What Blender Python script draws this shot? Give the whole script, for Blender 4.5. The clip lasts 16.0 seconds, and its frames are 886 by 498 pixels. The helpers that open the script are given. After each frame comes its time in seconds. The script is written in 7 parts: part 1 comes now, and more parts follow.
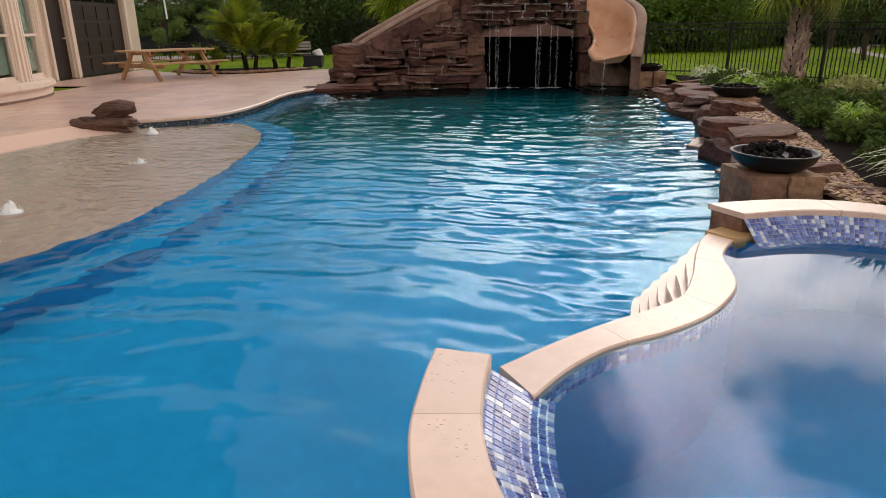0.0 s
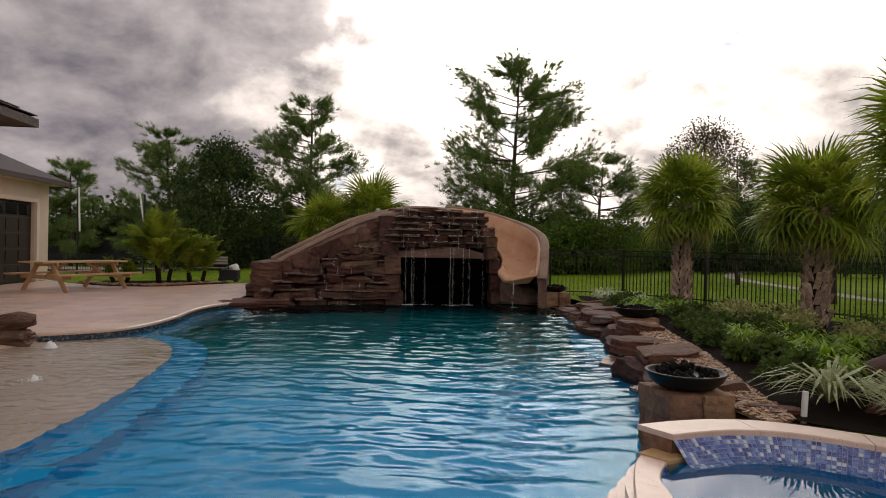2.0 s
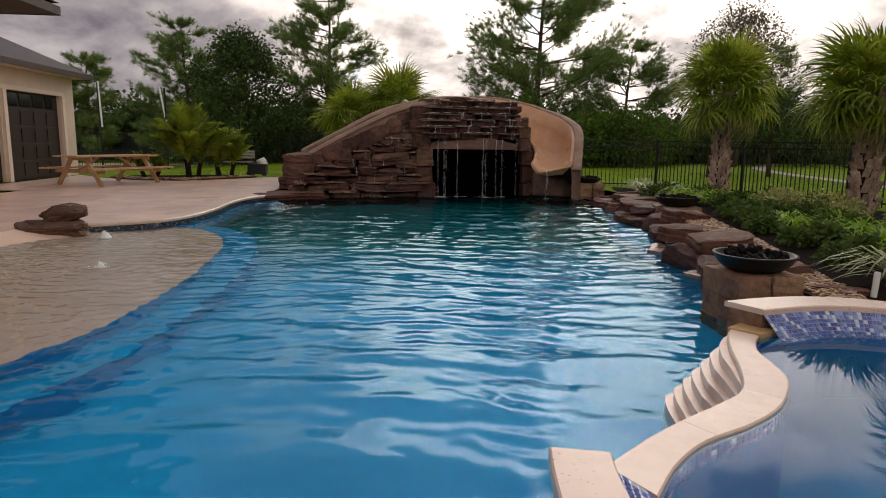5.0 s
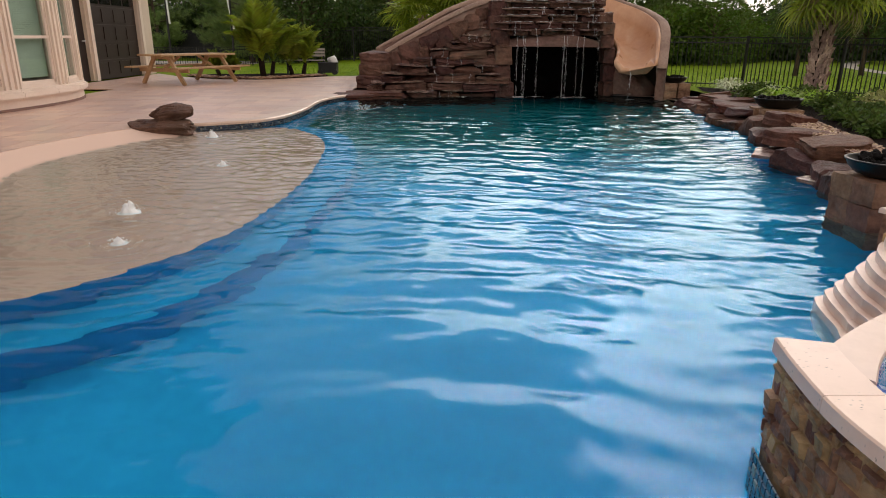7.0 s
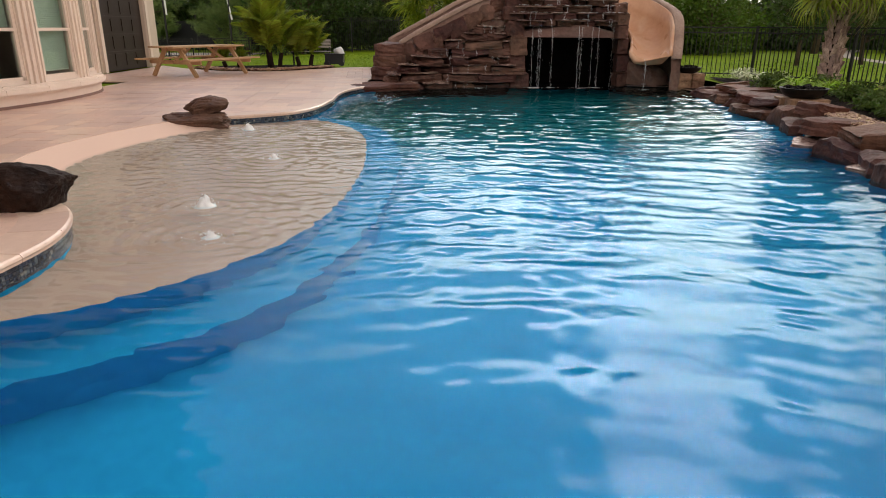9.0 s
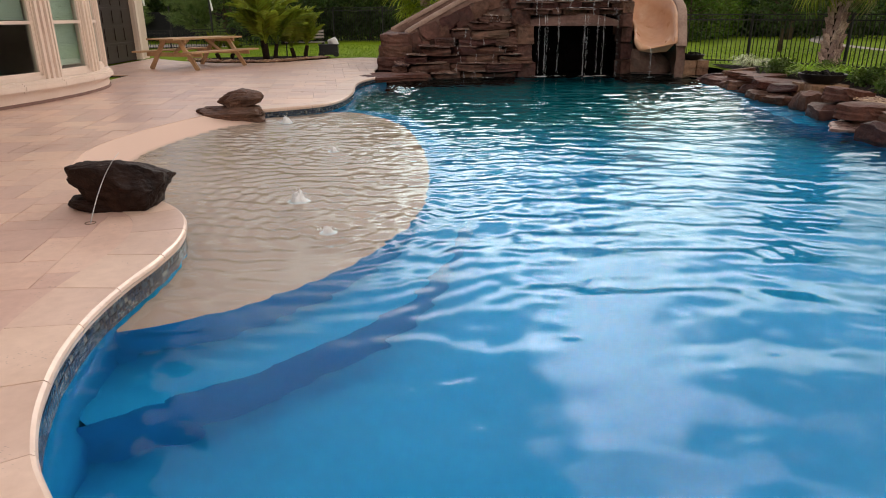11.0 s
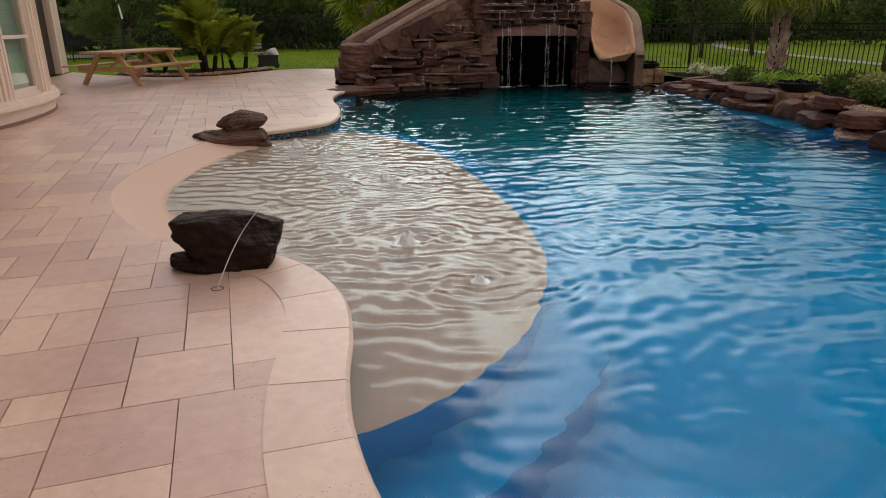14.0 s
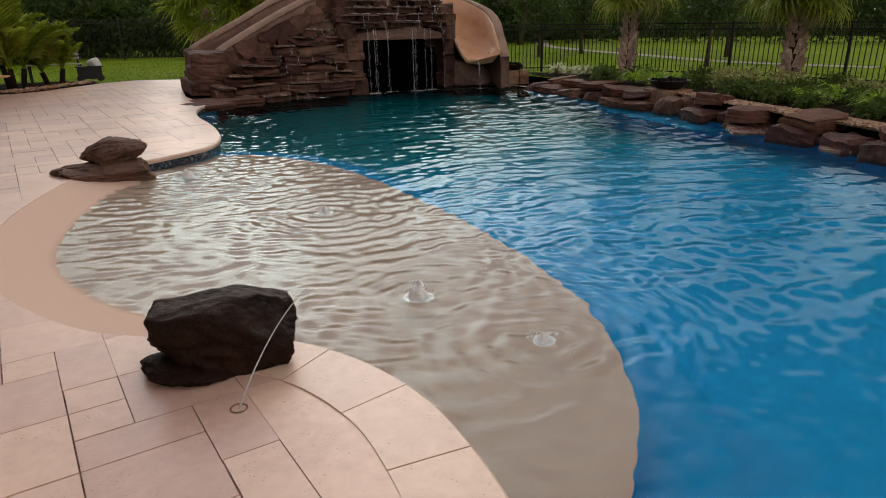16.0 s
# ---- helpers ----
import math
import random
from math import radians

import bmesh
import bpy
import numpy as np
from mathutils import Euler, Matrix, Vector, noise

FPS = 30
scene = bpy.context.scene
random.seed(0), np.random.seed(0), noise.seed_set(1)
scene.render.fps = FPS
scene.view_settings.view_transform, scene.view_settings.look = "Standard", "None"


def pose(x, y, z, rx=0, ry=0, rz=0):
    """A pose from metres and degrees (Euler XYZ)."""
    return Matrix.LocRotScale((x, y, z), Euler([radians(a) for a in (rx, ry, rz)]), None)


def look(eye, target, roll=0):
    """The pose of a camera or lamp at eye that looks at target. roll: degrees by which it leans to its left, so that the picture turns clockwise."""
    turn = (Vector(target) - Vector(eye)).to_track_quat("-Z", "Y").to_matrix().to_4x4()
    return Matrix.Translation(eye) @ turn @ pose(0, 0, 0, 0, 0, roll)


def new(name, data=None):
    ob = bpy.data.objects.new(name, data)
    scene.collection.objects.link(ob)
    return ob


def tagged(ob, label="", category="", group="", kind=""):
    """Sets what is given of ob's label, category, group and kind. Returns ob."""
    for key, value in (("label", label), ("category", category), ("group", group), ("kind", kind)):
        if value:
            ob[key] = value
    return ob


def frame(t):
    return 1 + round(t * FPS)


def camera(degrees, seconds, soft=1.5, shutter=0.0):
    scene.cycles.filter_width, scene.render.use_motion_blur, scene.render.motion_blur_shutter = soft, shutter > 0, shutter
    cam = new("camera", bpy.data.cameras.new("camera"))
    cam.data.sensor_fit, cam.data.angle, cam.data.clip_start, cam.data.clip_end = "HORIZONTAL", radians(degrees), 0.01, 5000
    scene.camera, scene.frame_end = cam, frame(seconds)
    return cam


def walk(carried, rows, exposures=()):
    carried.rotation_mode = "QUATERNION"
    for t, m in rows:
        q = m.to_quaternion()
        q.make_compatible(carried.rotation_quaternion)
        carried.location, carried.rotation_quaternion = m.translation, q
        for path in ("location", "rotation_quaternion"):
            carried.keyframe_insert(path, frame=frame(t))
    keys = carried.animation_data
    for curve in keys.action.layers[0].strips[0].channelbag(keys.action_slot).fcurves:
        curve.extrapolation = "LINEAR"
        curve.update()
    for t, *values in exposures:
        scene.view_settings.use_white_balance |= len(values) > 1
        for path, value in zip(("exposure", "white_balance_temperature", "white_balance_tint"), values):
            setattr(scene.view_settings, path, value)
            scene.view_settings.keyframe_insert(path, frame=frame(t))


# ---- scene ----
from mathutils.geometry import delaunay_2d_cdt

cam = camera(68.7, 16.0, soft=1.0)
PATH = [
    (0, (-0.651, 0.606, 1.278), (-0.697, 2.498, 0.629), -0.4),
    (0.3, (-0.71, 0.615, 1.274), (-0.764, 2.553, 0.777), 0.0),
    (0.5, (-0.735, 0.613, 1.286), (-0.761, 2.572, 0.888), 0.3),
    (1, (-0.781, 0.586, 1.302), (-0.705, 2.576, 1.113), 1.0),
    (1.5, (-0.787, 0.575, 1.322), (-0.634, 2.568, 1.27), 1.1),
    (2, (-0.782, 0.594, 1.321), (-0.56, 2.581, 1.315), 1.2),
    (2.5, (-0.786, 0.6, 1.316), (-0.531, 2.584, 1.323), 1.1),
    (3, (-0.802, 0.602, 1.302), (-0.539, 2.585, 1.311), 0.9),
    (3.5, (-0.83, 0.624, 1.277), (-0.569, 2.607, 1.271), 0.8),
    (4, (-0.905, 0.652, 1.247), (-0.655, 2.636, 1.185), 0.8),
    (4.5, (-1.028, 0.68, 1.231), (-0.806, 2.659, 1.051), 0.9),
    (5, (-1.179, 0.655, 1.219), (-1.004, 2.62, 0.893), 0.8),
    (7.5, (-1.929, 0.486, 1.262), (-1.923, 2.383, 0.629), 0.6),
    (8, (-2.085, 0.485, 1.262), (-2.08, 2.382, 0.629), 0.6),
    (10.5, (-3.275, 0.435, 1.277), (-3.122, 2.31, 0.6), 0.1),
    (11, (-3.535, 0.51, 1.274), (-3.384, 2.386, 0.597), 0.0),
    (11.5, (-3.8, 0.57, 1.297), (-3.661, 2.446, 0.62), -0.1),
    (12, (-4.065, 0.635, 1.313), (-3.925, 2.514, 0.643), -0.2),
    (12.5, (-4.32, 0.748, 1.332), (-4.164, 2.627, 0.666), -0.2),
    (13, (-4.58, 0.86, 1.358), (-4.339, 2.733, 0.699), -0.2),
    (13.5, (-4.825, 1.01, 1.375), (-4.485, 2.866, 0.711), -0.2),
    (14, (-5.055, 1.235, 1.385), (-4.62, 3.071, 0.722), -0.1),
    (14.5, (-5.275, 1.49, 1.395), (-4.676, 3.281, 0.735), 0.0),
    (15, (-5.47, 1.778, 1.394), (-4.737, 3.516, 0.728), 0.2),
    (15.5, (-5.645, 2.1, 1.396), (-4.851, 3.809, 0.726), -0.1),
    (16, (-5.839, 2.423, 1.408), (-4.937, 4.082, 0.748), -0.7),
]
walk(cam, [(t, look(eye, target, roll)) for t, eye, target, roll in PATH],
     [(t, stops, 7250.0, 13.5) for t, stops in ((0.0, 0.58), (0.6, 0.17), (1.2, 0.04), (2.0, -0.04), (3.8, -0.04), (5.0, 0.1), (7.5, 0.67), (8.2, 0.74), (10.5, 0.72), (11.3, 0.58), (12.5, 0.24), (16.0, 0.15))])

# ---------------------------------------------------------------- sky and sun
SUN_AZ, SUN_EL = radians(14.0), radians(38.0)          # from +y towards +x, above the horizon
SUN_DIR = Vector((math.sin(SUN_AZ) * math.cos(SUN_EL), math.cos(SUN_AZ) * math.cos(SUN_EL), math.sin(SUN_EL)))


def node(tree, kind):
    return tree.nodes.new(kind)


def link(tree, a, b):
    tree.links.new(a, b)


def math_node(tree, op, a, b=None, clamp=False):
    n = tree.nodes.new("ShaderNodeMath")
    n.operation, n.use_clamp = op, clamp
    for i, v in enumerate((a, b)):
        if v is None:
            continue
        if isinstance(v, (int, float)):
            n.inputs[i].default_value = v
        else:
            tree.links.new(v, n.inputs[i])
    return n.outputs[0]


def mix_color(tree, fac, a, b, blend="MIX"):
    n = tree.nodes.new("ShaderNodeMix")
    n.data_type, n.blend_type = "RGBA", blend
    for sock, v in ((n.inputs["Factor"], fac), (n.inputs[6], a), (n.inputs[7], b)):
        if isinstance(v, (int, float)):
            sock.default_value = v
        elif isinstance(v, tuple):
            sock.default_value = (*v, 1) if len(v) == 3 else v
        else:
            tree.links.new(v, sock)
    return n.outputs[2]


def ramp(tree, fac, stops):
    n = tree.nodes.new("ShaderNodeValToRGB")
    e = n.color_ramp.elements
    while len(e) < len(stops):
        e.new(0.5)
    for el, (p, c) in zip(e, stops):
        el.position = p
        el.color = (c, c, c, 1) if isinstance(c, (int, float)) else (*c, 1)
    tree.links.new(fac, n.inputs[0])
    return n.outputs[0]


def noise_tex(tree, vec, scale, detail=4.0, rough=0.55, distortion=0.0):
    n = tree.nodes.new("ShaderNodeTexNoise")
    n.inputs["Scale"].default_value, n.inputs["Detail"].default_value = scale, detail
    n.inputs["Roughness"].default_value, n.inputs["Distortion"].default_value = rough, distortion
    if vec is not None:
        tree.links.new(vec, n.inputs["Vector"])
    return n.outputs["Fac"]


world = bpy.data.worlds.new("cloudy_sky")
scene.world = world
world.use_nodes = True
wt = world.node_tree
wt.nodes.clear()
sky = node(wt, "ShaderNodeTexSky")
sky.sky_type, sky.sun_disc, sky.sun_elevation, sky.sun_rotation = "NISHITA", False, SUN_EL, SUN_AZ
direction = node(wt, "ShaderNodeTexCoord").outputs["Generated"]
sep = node(wt, "ShaderNodeSeparateXYZ")
link(wt, direction, sep.inputs[0])
# clouds lie on a flat layer: the direction divided by its height
lift = math_node(wt, "ADD", math_node(wt, "MAXIMUM", sep.outputs[2], 0.0), 0.22)
cx, cy = math_node(wt, "DIVIDE", sep.outputs[0], lift), math_node(wt, "DIVIDE", sep.outputs[1], lift)
layer = node(wt, "ShaderNodeCombineXYZ")
link(wt, cx, layer.inputs[0]), link(wt, cy, layer.inputs[1])
soft_lift = math_node(wt, "ADD", math_node(wt, "MAXIMUM", sep.outputs[2], 0.0), 0.50)
heap = node(wt, "ShaderNodeCombineXYZ")
link(wt, math_node(wt, "DIVIDE", sep.outputs[0], soft_lift), heap.inputs[0])
link(wt, math_node(wt, "DIVIDE", sep.outputs[1], soft_lift), heap.inputs[1])
big = noise_tex(wt, heap.outputs[0], 1.7, 6.0, 0.55, 0.1)
fine = noise_tex(wt, heap.outputs[0], 5.2, 9.0, 0.58, 0.15)
shape = math_node(wt, "ADD", math_node(wt, "MULTIPLY", big, 0.50), math_node(wt, "MULTIPLY", fine, 0.50))
# the heavy bank of cloud hangs on the west side of the view, thins towards the east and breaks up overhead
lower = math_node(wt, "MULTIPLY", math_node(wt, "MAXIMUM", math_node(wt, "SUBTRACT", 0.34, sep.outputs[2]), 0.0), 2.6)
bank = math_node(wt, "MULTIPLY", math_node(wt, "SUBTRACT", math_node(wt, "SUBTRACT", 0.15, cx), lower), 0.60)
bank = math_node(wt, "MINIMUM", math_node(wt, "MAXIMUM", bank, -0.02), 0.22)
# ahead and high up the cover opens: blue gaps, more broken cloud on the east side
gap = math_node(wt, "MULTIPLY", ramp(wt, math_node(wt, "DIVIDE", cy, 3.0, True), [(0.03, 0.0), (0.12, 1.0)]), ramp(wt, sep.outputs[2], [(0.37, 0.0), (0.44, 1.0)]))
east = math_node(wt, "MULTIPLY", math_node(wt, "SUBTRACT", cx, 0.08), 3.5, True)
high = math_node(wt, "MULTIPLY", gap, math_node(wt, "ADD", -0.36, math_node(wt, "MULTIPLY", east, 0.345)))
bank = math_node(wt, "MULTIPLY", bank, math_node(wt, "ADD", math_node(wt, "MULTIPLY", cy, 1.5), 0.3, True))
bank = math_node(wt, "MULTIPLY", bank, math_node(wt, "SUBTRACT", 1.0, gap))
far_east = math_node(wt, "MULTIPLY", math_node(wt, "SUBTRACT", cx, 0.5), 1.4, True)
high = math_node(wt, "SUBTRACT", high, math_node(wt, "MULTIPLY", math_node(wt, "MULTIPLY", gap, far_east), 0.12))
low_sky = ramp(wt, sep.outputs[2], [(0.35, 1.0), (0.41, 0.0)])
high = math_node(wt, "ADD", high, math_node(wt, "MULTIPLY", low_sky, 0.075))
thick = math_node(wt, "ADD", shape, bank)
dark = ramp(wt, thick, [(0.42, 0.0), (0.50, 0.30), (0.62, 0.80), (0.90, 1.0)])
dot = node(wt, "ShaderNodeVectorMath")
dot.operation = "DOT_PRODUCT"
link(wt, direction, dot.inputs[0])
dot.inputs[1].default_value = SUN_DIR
near = math_node(wt, "POWER", math_node(wt, "MAXIMUM", dot.outputs["Value"], 0.0), 15.0)
# fill light: unseen cloud behind the view, brightened for surfaces that face it
rear_fill = math_node(wt, "MULTIPLY", ramp(wt, math_node(wt, "MULTIPLY", sep.outputs[1], -1.0), [(0.0, 0.0), (0.6, 1.0)]), 0.35)
glow = math_node(wt, "ADD", math_node(wt, "ADD", 0.85, rear_fill), math_node(wt, "MULTIPLY", near, 10.2))
glow = math_node(wt, "MULTIPLY", glow, ramp(wt, fine, [(0.32, 1.0), (0.52, 0.80), (0.68, 0.58)]))
lit = node(wt, "ShaderNodeVectorMath")
lit.operation = "SCALE"
lit.inputs[0].default_value = (1.0, 0.955, 0.93)
link(wt, glow, lit.inputs["Scale"])
under = mix_color(wt, ramp(wt, fine, [(0.35, 0.0), (0.65, 1.0)]), (0.41, 0.39, 0.44), (0.15, 0.145, 0.185))
cloud = mix_color(wt, dark, lit.outputs[0], under)
cover = ramp(wt, math_node(wt, "ADD", thick, high), [(0.39, 0.0), (0.48, 1.0)])
clear = node(wt, "ShaderNodeVectorMath")
clear.operation = "SCALE"
link(wt, mix_color(wt, 1.0, sky.outputs[0], (0.24, 0.70, 1.15), "MULTIPLY"), clear.inputs[0])
clear.inputs["Scale"].default_value = 0.050
whole = mix_color(wt, cover, clear.outputs[0], cloud)
background = node(wt, "ShaderNodeBackground")
link(wt, whole, background.inputs["Color"])
background.inputs["Strength"].default_value = 1.0
link(wt, background.outputs[0], node(wt, "ShaderNodeOutputWorld").inputs["Surface"])

sun = new("sun", bpy.data.lights.new("sun", "SUN"))
sun.data.energy, sun.data.angle, sun.data.color = 0.5, radians(60), (1.0, 0.93, 0.84)
sun.matrix_world = look(SUN_DIR * 60, (0, 0, 0))


# ---------------------------------------------------------------- materials
def surface(name, a, b=None, rough=0.6, scale=4.0, fine=30.0, bump=0.2, bump_scale=None, spec=0.3, metal=0.0,
            vary=0.12, island=False, stain=None, stain_scale=0.7, rough_vary=0.1, through_light=0.0, distance=0.01):
    """A procedural surface: two colours mixed at two scales, wear, bump, and a change from piece to piece."""
    m = bpy.data.materials.new(name)
    m.use_nodes = True
    t = m.node_tree
    p = t.nodes["Principled BSDF"]
    b = b or tuple(min(1, c * 1.25) for c in a)
    pos = node(t, "ShaderNodeNewGeometry")
    coarse, grain = noise_tex(t, pos.outputs["Position"], scale, 5.0), noise_tex(t, pos.outputs["Position"], fine, 4.0, 0.6)
    both = math_node(t, "ADD", math_node(t, "MULTIPLY", coarse, 0.6), math_node(t, "MULTIPLY", grain, 0.4))
    col = mix_color(t, ramp(t, both, [(0.36, 0.0), (0.64, 1.0)]), a, b)
    if stain:
        blot = noise_tex(t, pos.outputs["Position"], stain_scale, 6.0, 0.6, 0.4)
        col = mix_color(t, ramp(t, blot, [(0.5, 0.0), (0.68, 0.75)]), col, stain)
    if vary:
        pick = pos.outputs["Random Per Island"] if island else node(t, "ShaderNodeObjectInfo").outputs["Random"]
        hsv = node(t, "ShaderNodeHueSaturation")
        link(t, col, hsv.inputs["Color"])
        link(t, math_node(t, "ADD", 1 - vary, math_node(t, "MULTIPLY", pick, 2 * vary)), hsv.inputs["Value"])
        link(t, math_node(t, "ADD", 0.5 - vary * 0.06, math_node(t, "MULTIPLY", pick, vary * 0.12)), hsv.inputs["Hue"])
        col = hsv.outputs[0]
    link(t, col, p.inputs["Base Color"])
    link(t, math_node(t, "ADD", rough - rough_vary, math_node(t, "MULTIPLY", coarse, 2 * rough_vary), True), p.inputs["Roughness"])
    p.inputs["Metallic"].default_value, p.inputs["Specular IOR Level"].default_value = metal, spec
    if bump:
        n = node(t, "ShaderNodeBump")
        n.inputs["Strength"].default_value, n.inputs["Distance"].default_value = bump, distance
        h = noise_tex(t, pos.outputs["Position"], bump_scale or fine, 6.0, 0.62)
        link(t, h, n.inputs["Height"]), link(t, n.outputs[0], p.inputs["Normal"])
    if through_light:
        tr = node(t, "ShaderNodeBsdfTranslucent")
        mixer = node(t, "ShaderNodeMixShader")
        link(t, col, tr.inputs[0])
        mixer.inputs[0].default_value = through_light
        link(t, p.outputs[0], mixer.inputs[1]), link(t, tr.outputs[0], mixer.inputs[2])
        link(t, mixer.outputs[0], t.nodes["Material Output"].inputs[0])
    return m


def travertine(name, a, b, stain, rough=0.40, vary=0.09, wet=0.95):
    m = surface(name, a, b, rough=rough, scale=1.3, fine=14, bump=0.0, vary=vary, rough_vary=0.2, stain=stain, stain_scale=0.6)
    t = m.node_tree
    p = t.nodes["Principled BSDF"]
    pos = node(t, "ShaderNodeNewGeometry").outputs["Position"]
    # open pores and faint bands of the stone
    squash = node(t, "ShaderNodeMapping")
    squash.inputs["Scale"].default_value = (1.0, 2.4, 1.0)
    link(t, pos, squash.inputs["Vector"])
    cell = node(t, "ShaderNodeTexVoronoi")
    cell.inputs["Scale"].default_value = 36
    link(t, squash.outputs[0], cell.inputs["Vector"])
    where = noise_tex(t, pos, 5.0, 3.0)
    pore = math_node(t, "MULTIPLY", ramp(t, cell.outputs["Distance"], [(0.08, 0.85), (0.20, 0.0)]), ramp(t, where, [(0.52, 0.0), (0.59, 1.0)]))
    base = p.inputs["Base Color"].links[0].from_socket
    link(t, mix_color(t, pore, base, (0.16, 0.10, 0.07)), p.inputs["Base Color"])
    n = node(t, "ShaderNodeBump")
    n.inputs["Strength"].default_value, n.inputs["Distance"].default_value = 0.35, 0.004
    h = math_node(t, "SUBTRACT", math_node(t, "MULTIPLY", noise_tex(t, pos, 40, 5.0), 0.35), pore)
    link(t, h, n.inputs["Height"]), link(t, n.outputs[0], p.inputs["Normal"])
    # a film of rain water that lies in patches
    link(t, ramp(t, noise_tex(t, pos, 0.9, 4.0, 0.6, 0.5), [(0.36, 0.70), (0.56, wet)]), p.inputs["Coat Weight"])
    p.inputs["Coat Roughness"].default_value, p.inputs["Coat IOR"].default_value = 0.32, 1.36
    return m


def water_material(name, tint, sheen, ripple):
    m = bpy.data.materials.new(name)
    m.use_nodes = True
    t = m.node_tree
    t.nodes.remove(t.nodes["Principled BSDF"])
    body, gloss, angle = node(t, "ShaderNodeBsdfRefraction"), node(t, "ShaderNodeBsdfGlossy"), node(t, "ShaderNodeFresnel")
    body.inputs["Color"].default_value, gloss.inputs["Color"].default_value = (*tint, 1), (*sheen, 1)
    body.inputs["Roughness"].default_value, gloss.inputs["Roughness"].default_value = 0.0, 0.0
    body.inputs["IOR"].default_value, angle.inputs["IOR"].default_value = 1.30, 1.23
    both = node(t, "ShaderNodeMixShader")
    link(t, angle.outputs[0], both.inputs[0]), link(t, body.outputs[0], both.inputs[1]), link(t, gloss.outputs[0], both.inputs[2])
    link(t, both.outputs[0], t.nodes["Material Output"].inputs[0])
    pos = node(t, "ShaderNodeNewGeometry").outputs["Position"]
    n = node(t, "ShaderNodeBump")
    n.inputs["Strength"].default_value, n.inputs["Distance"].default_value = ripple, 0.01
    link(t, noise_tex(t, pos, 8.0, 3.0, 0.5, 0.4), n.inputs["Height"])
    for shader in (body, gloss, angle):
        link(t, n.outputs[0], shader.inputs["Normal"])
    return m


def mosaic_material(name, cols, swirl_colour):
    m = bpy.data.materials.new(name)
    m.use_nodes = True
    t = m.node_tree
    p = t.nodes["Principled BSDF"]
    g = node(t, "ShaderNodeNewGeometry")
    n = node(t, "ShaderNodeValToRGB")
    n.color_ramp.interpolation = "CONSTANT"
    while len(n.color_ramp.elements) < len(cols):
        n.color_ramp.elements.new(0.5)
    for e, (q, c) in zip(n.color_ramp.elements, cols):
        e.position, e.color = q, (*c, 1)
    link(t, g.outputs["Random Per Island"], n.inputs[0])
    swirl = noise_tex(t, g.outputs["Position"], 60, 3.0, 0.6, 1.5)
    link(t, mix_color(t, ramp(t, swirl, [(0.5, 0.0), (0.7, 0.5)]), n.outputs[0], swirl_colour), p.inputs["Base Color"])
    p.inputs["Roughness"].default_value, p.inputs["Coat Weight"].default_value = 0.12, 0.6
    return m


def glass_material():
    m = bpy.data.materials.new("window_glass")
    m.use_nodes = True
    p = m.node_tree.nodes["Principled BSDF"]
    p.inputs["Base Color"].default_value = (0.75, 0.85, 0.80, 1)
    p.inputs["Roughness"].default_value, p.inputs["Transmission Weight"].default_value, p.inputs["IOR"].default_value = 0.02, 1.0, 1.45
    return m


TRAVERTINE = travertine("travertine", (0.60, 0.385, 0.300), (0.78, 0.54, 0.435), (0.68, 0.475, 0.385), vary=0.13)
MORTAR = surface("joint_mortar", (0.10, 0.065, 0.047), (0.50, 0.36, 0.28), 0.9, vary=0)
COPING = travertine("coping_travertine", (0.64, 0.445, 0.345), (0.79, 0.58, 0.465), (0.60, 0.42, 0.32), 0.42, 0.06)
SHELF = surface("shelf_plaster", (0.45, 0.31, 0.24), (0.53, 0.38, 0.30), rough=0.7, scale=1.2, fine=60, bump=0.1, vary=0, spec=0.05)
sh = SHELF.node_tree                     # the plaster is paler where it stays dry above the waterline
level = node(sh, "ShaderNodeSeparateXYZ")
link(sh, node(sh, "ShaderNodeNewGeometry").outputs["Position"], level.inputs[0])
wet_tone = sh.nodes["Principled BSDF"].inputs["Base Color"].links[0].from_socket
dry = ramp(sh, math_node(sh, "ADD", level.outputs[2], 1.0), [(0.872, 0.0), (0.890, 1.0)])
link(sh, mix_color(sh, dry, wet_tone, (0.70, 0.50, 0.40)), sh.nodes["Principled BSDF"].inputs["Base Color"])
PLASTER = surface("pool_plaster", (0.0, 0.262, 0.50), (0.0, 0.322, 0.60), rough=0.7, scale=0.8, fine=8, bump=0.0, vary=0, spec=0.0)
pt = PLASTER.node_tree                    # darker teal put into the deep plaster, for light the water absorbs
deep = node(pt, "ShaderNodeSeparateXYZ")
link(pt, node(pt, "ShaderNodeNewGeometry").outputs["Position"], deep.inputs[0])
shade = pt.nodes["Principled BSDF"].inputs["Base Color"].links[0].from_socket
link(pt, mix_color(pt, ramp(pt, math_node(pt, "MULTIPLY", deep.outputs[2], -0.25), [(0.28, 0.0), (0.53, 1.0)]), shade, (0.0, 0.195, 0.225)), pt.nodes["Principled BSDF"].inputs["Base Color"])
STEP = surface("step_plaster", (0.0, 0.25, 0.48), (0.0, 0.30, 0.56), rough=0.7, scale=0.8, fine=8, bump=0.0, vary=0, spec=0.0)
WATER = water_material("pool_water", (0.93, 0.985, 1.0), (0.66, 0.89, 0.97), 0.11)
SPA_WATER = water_material("spa_water", (0.80, 0.96, 1.0), (0.85, 0.92, 1.0), 0.015)
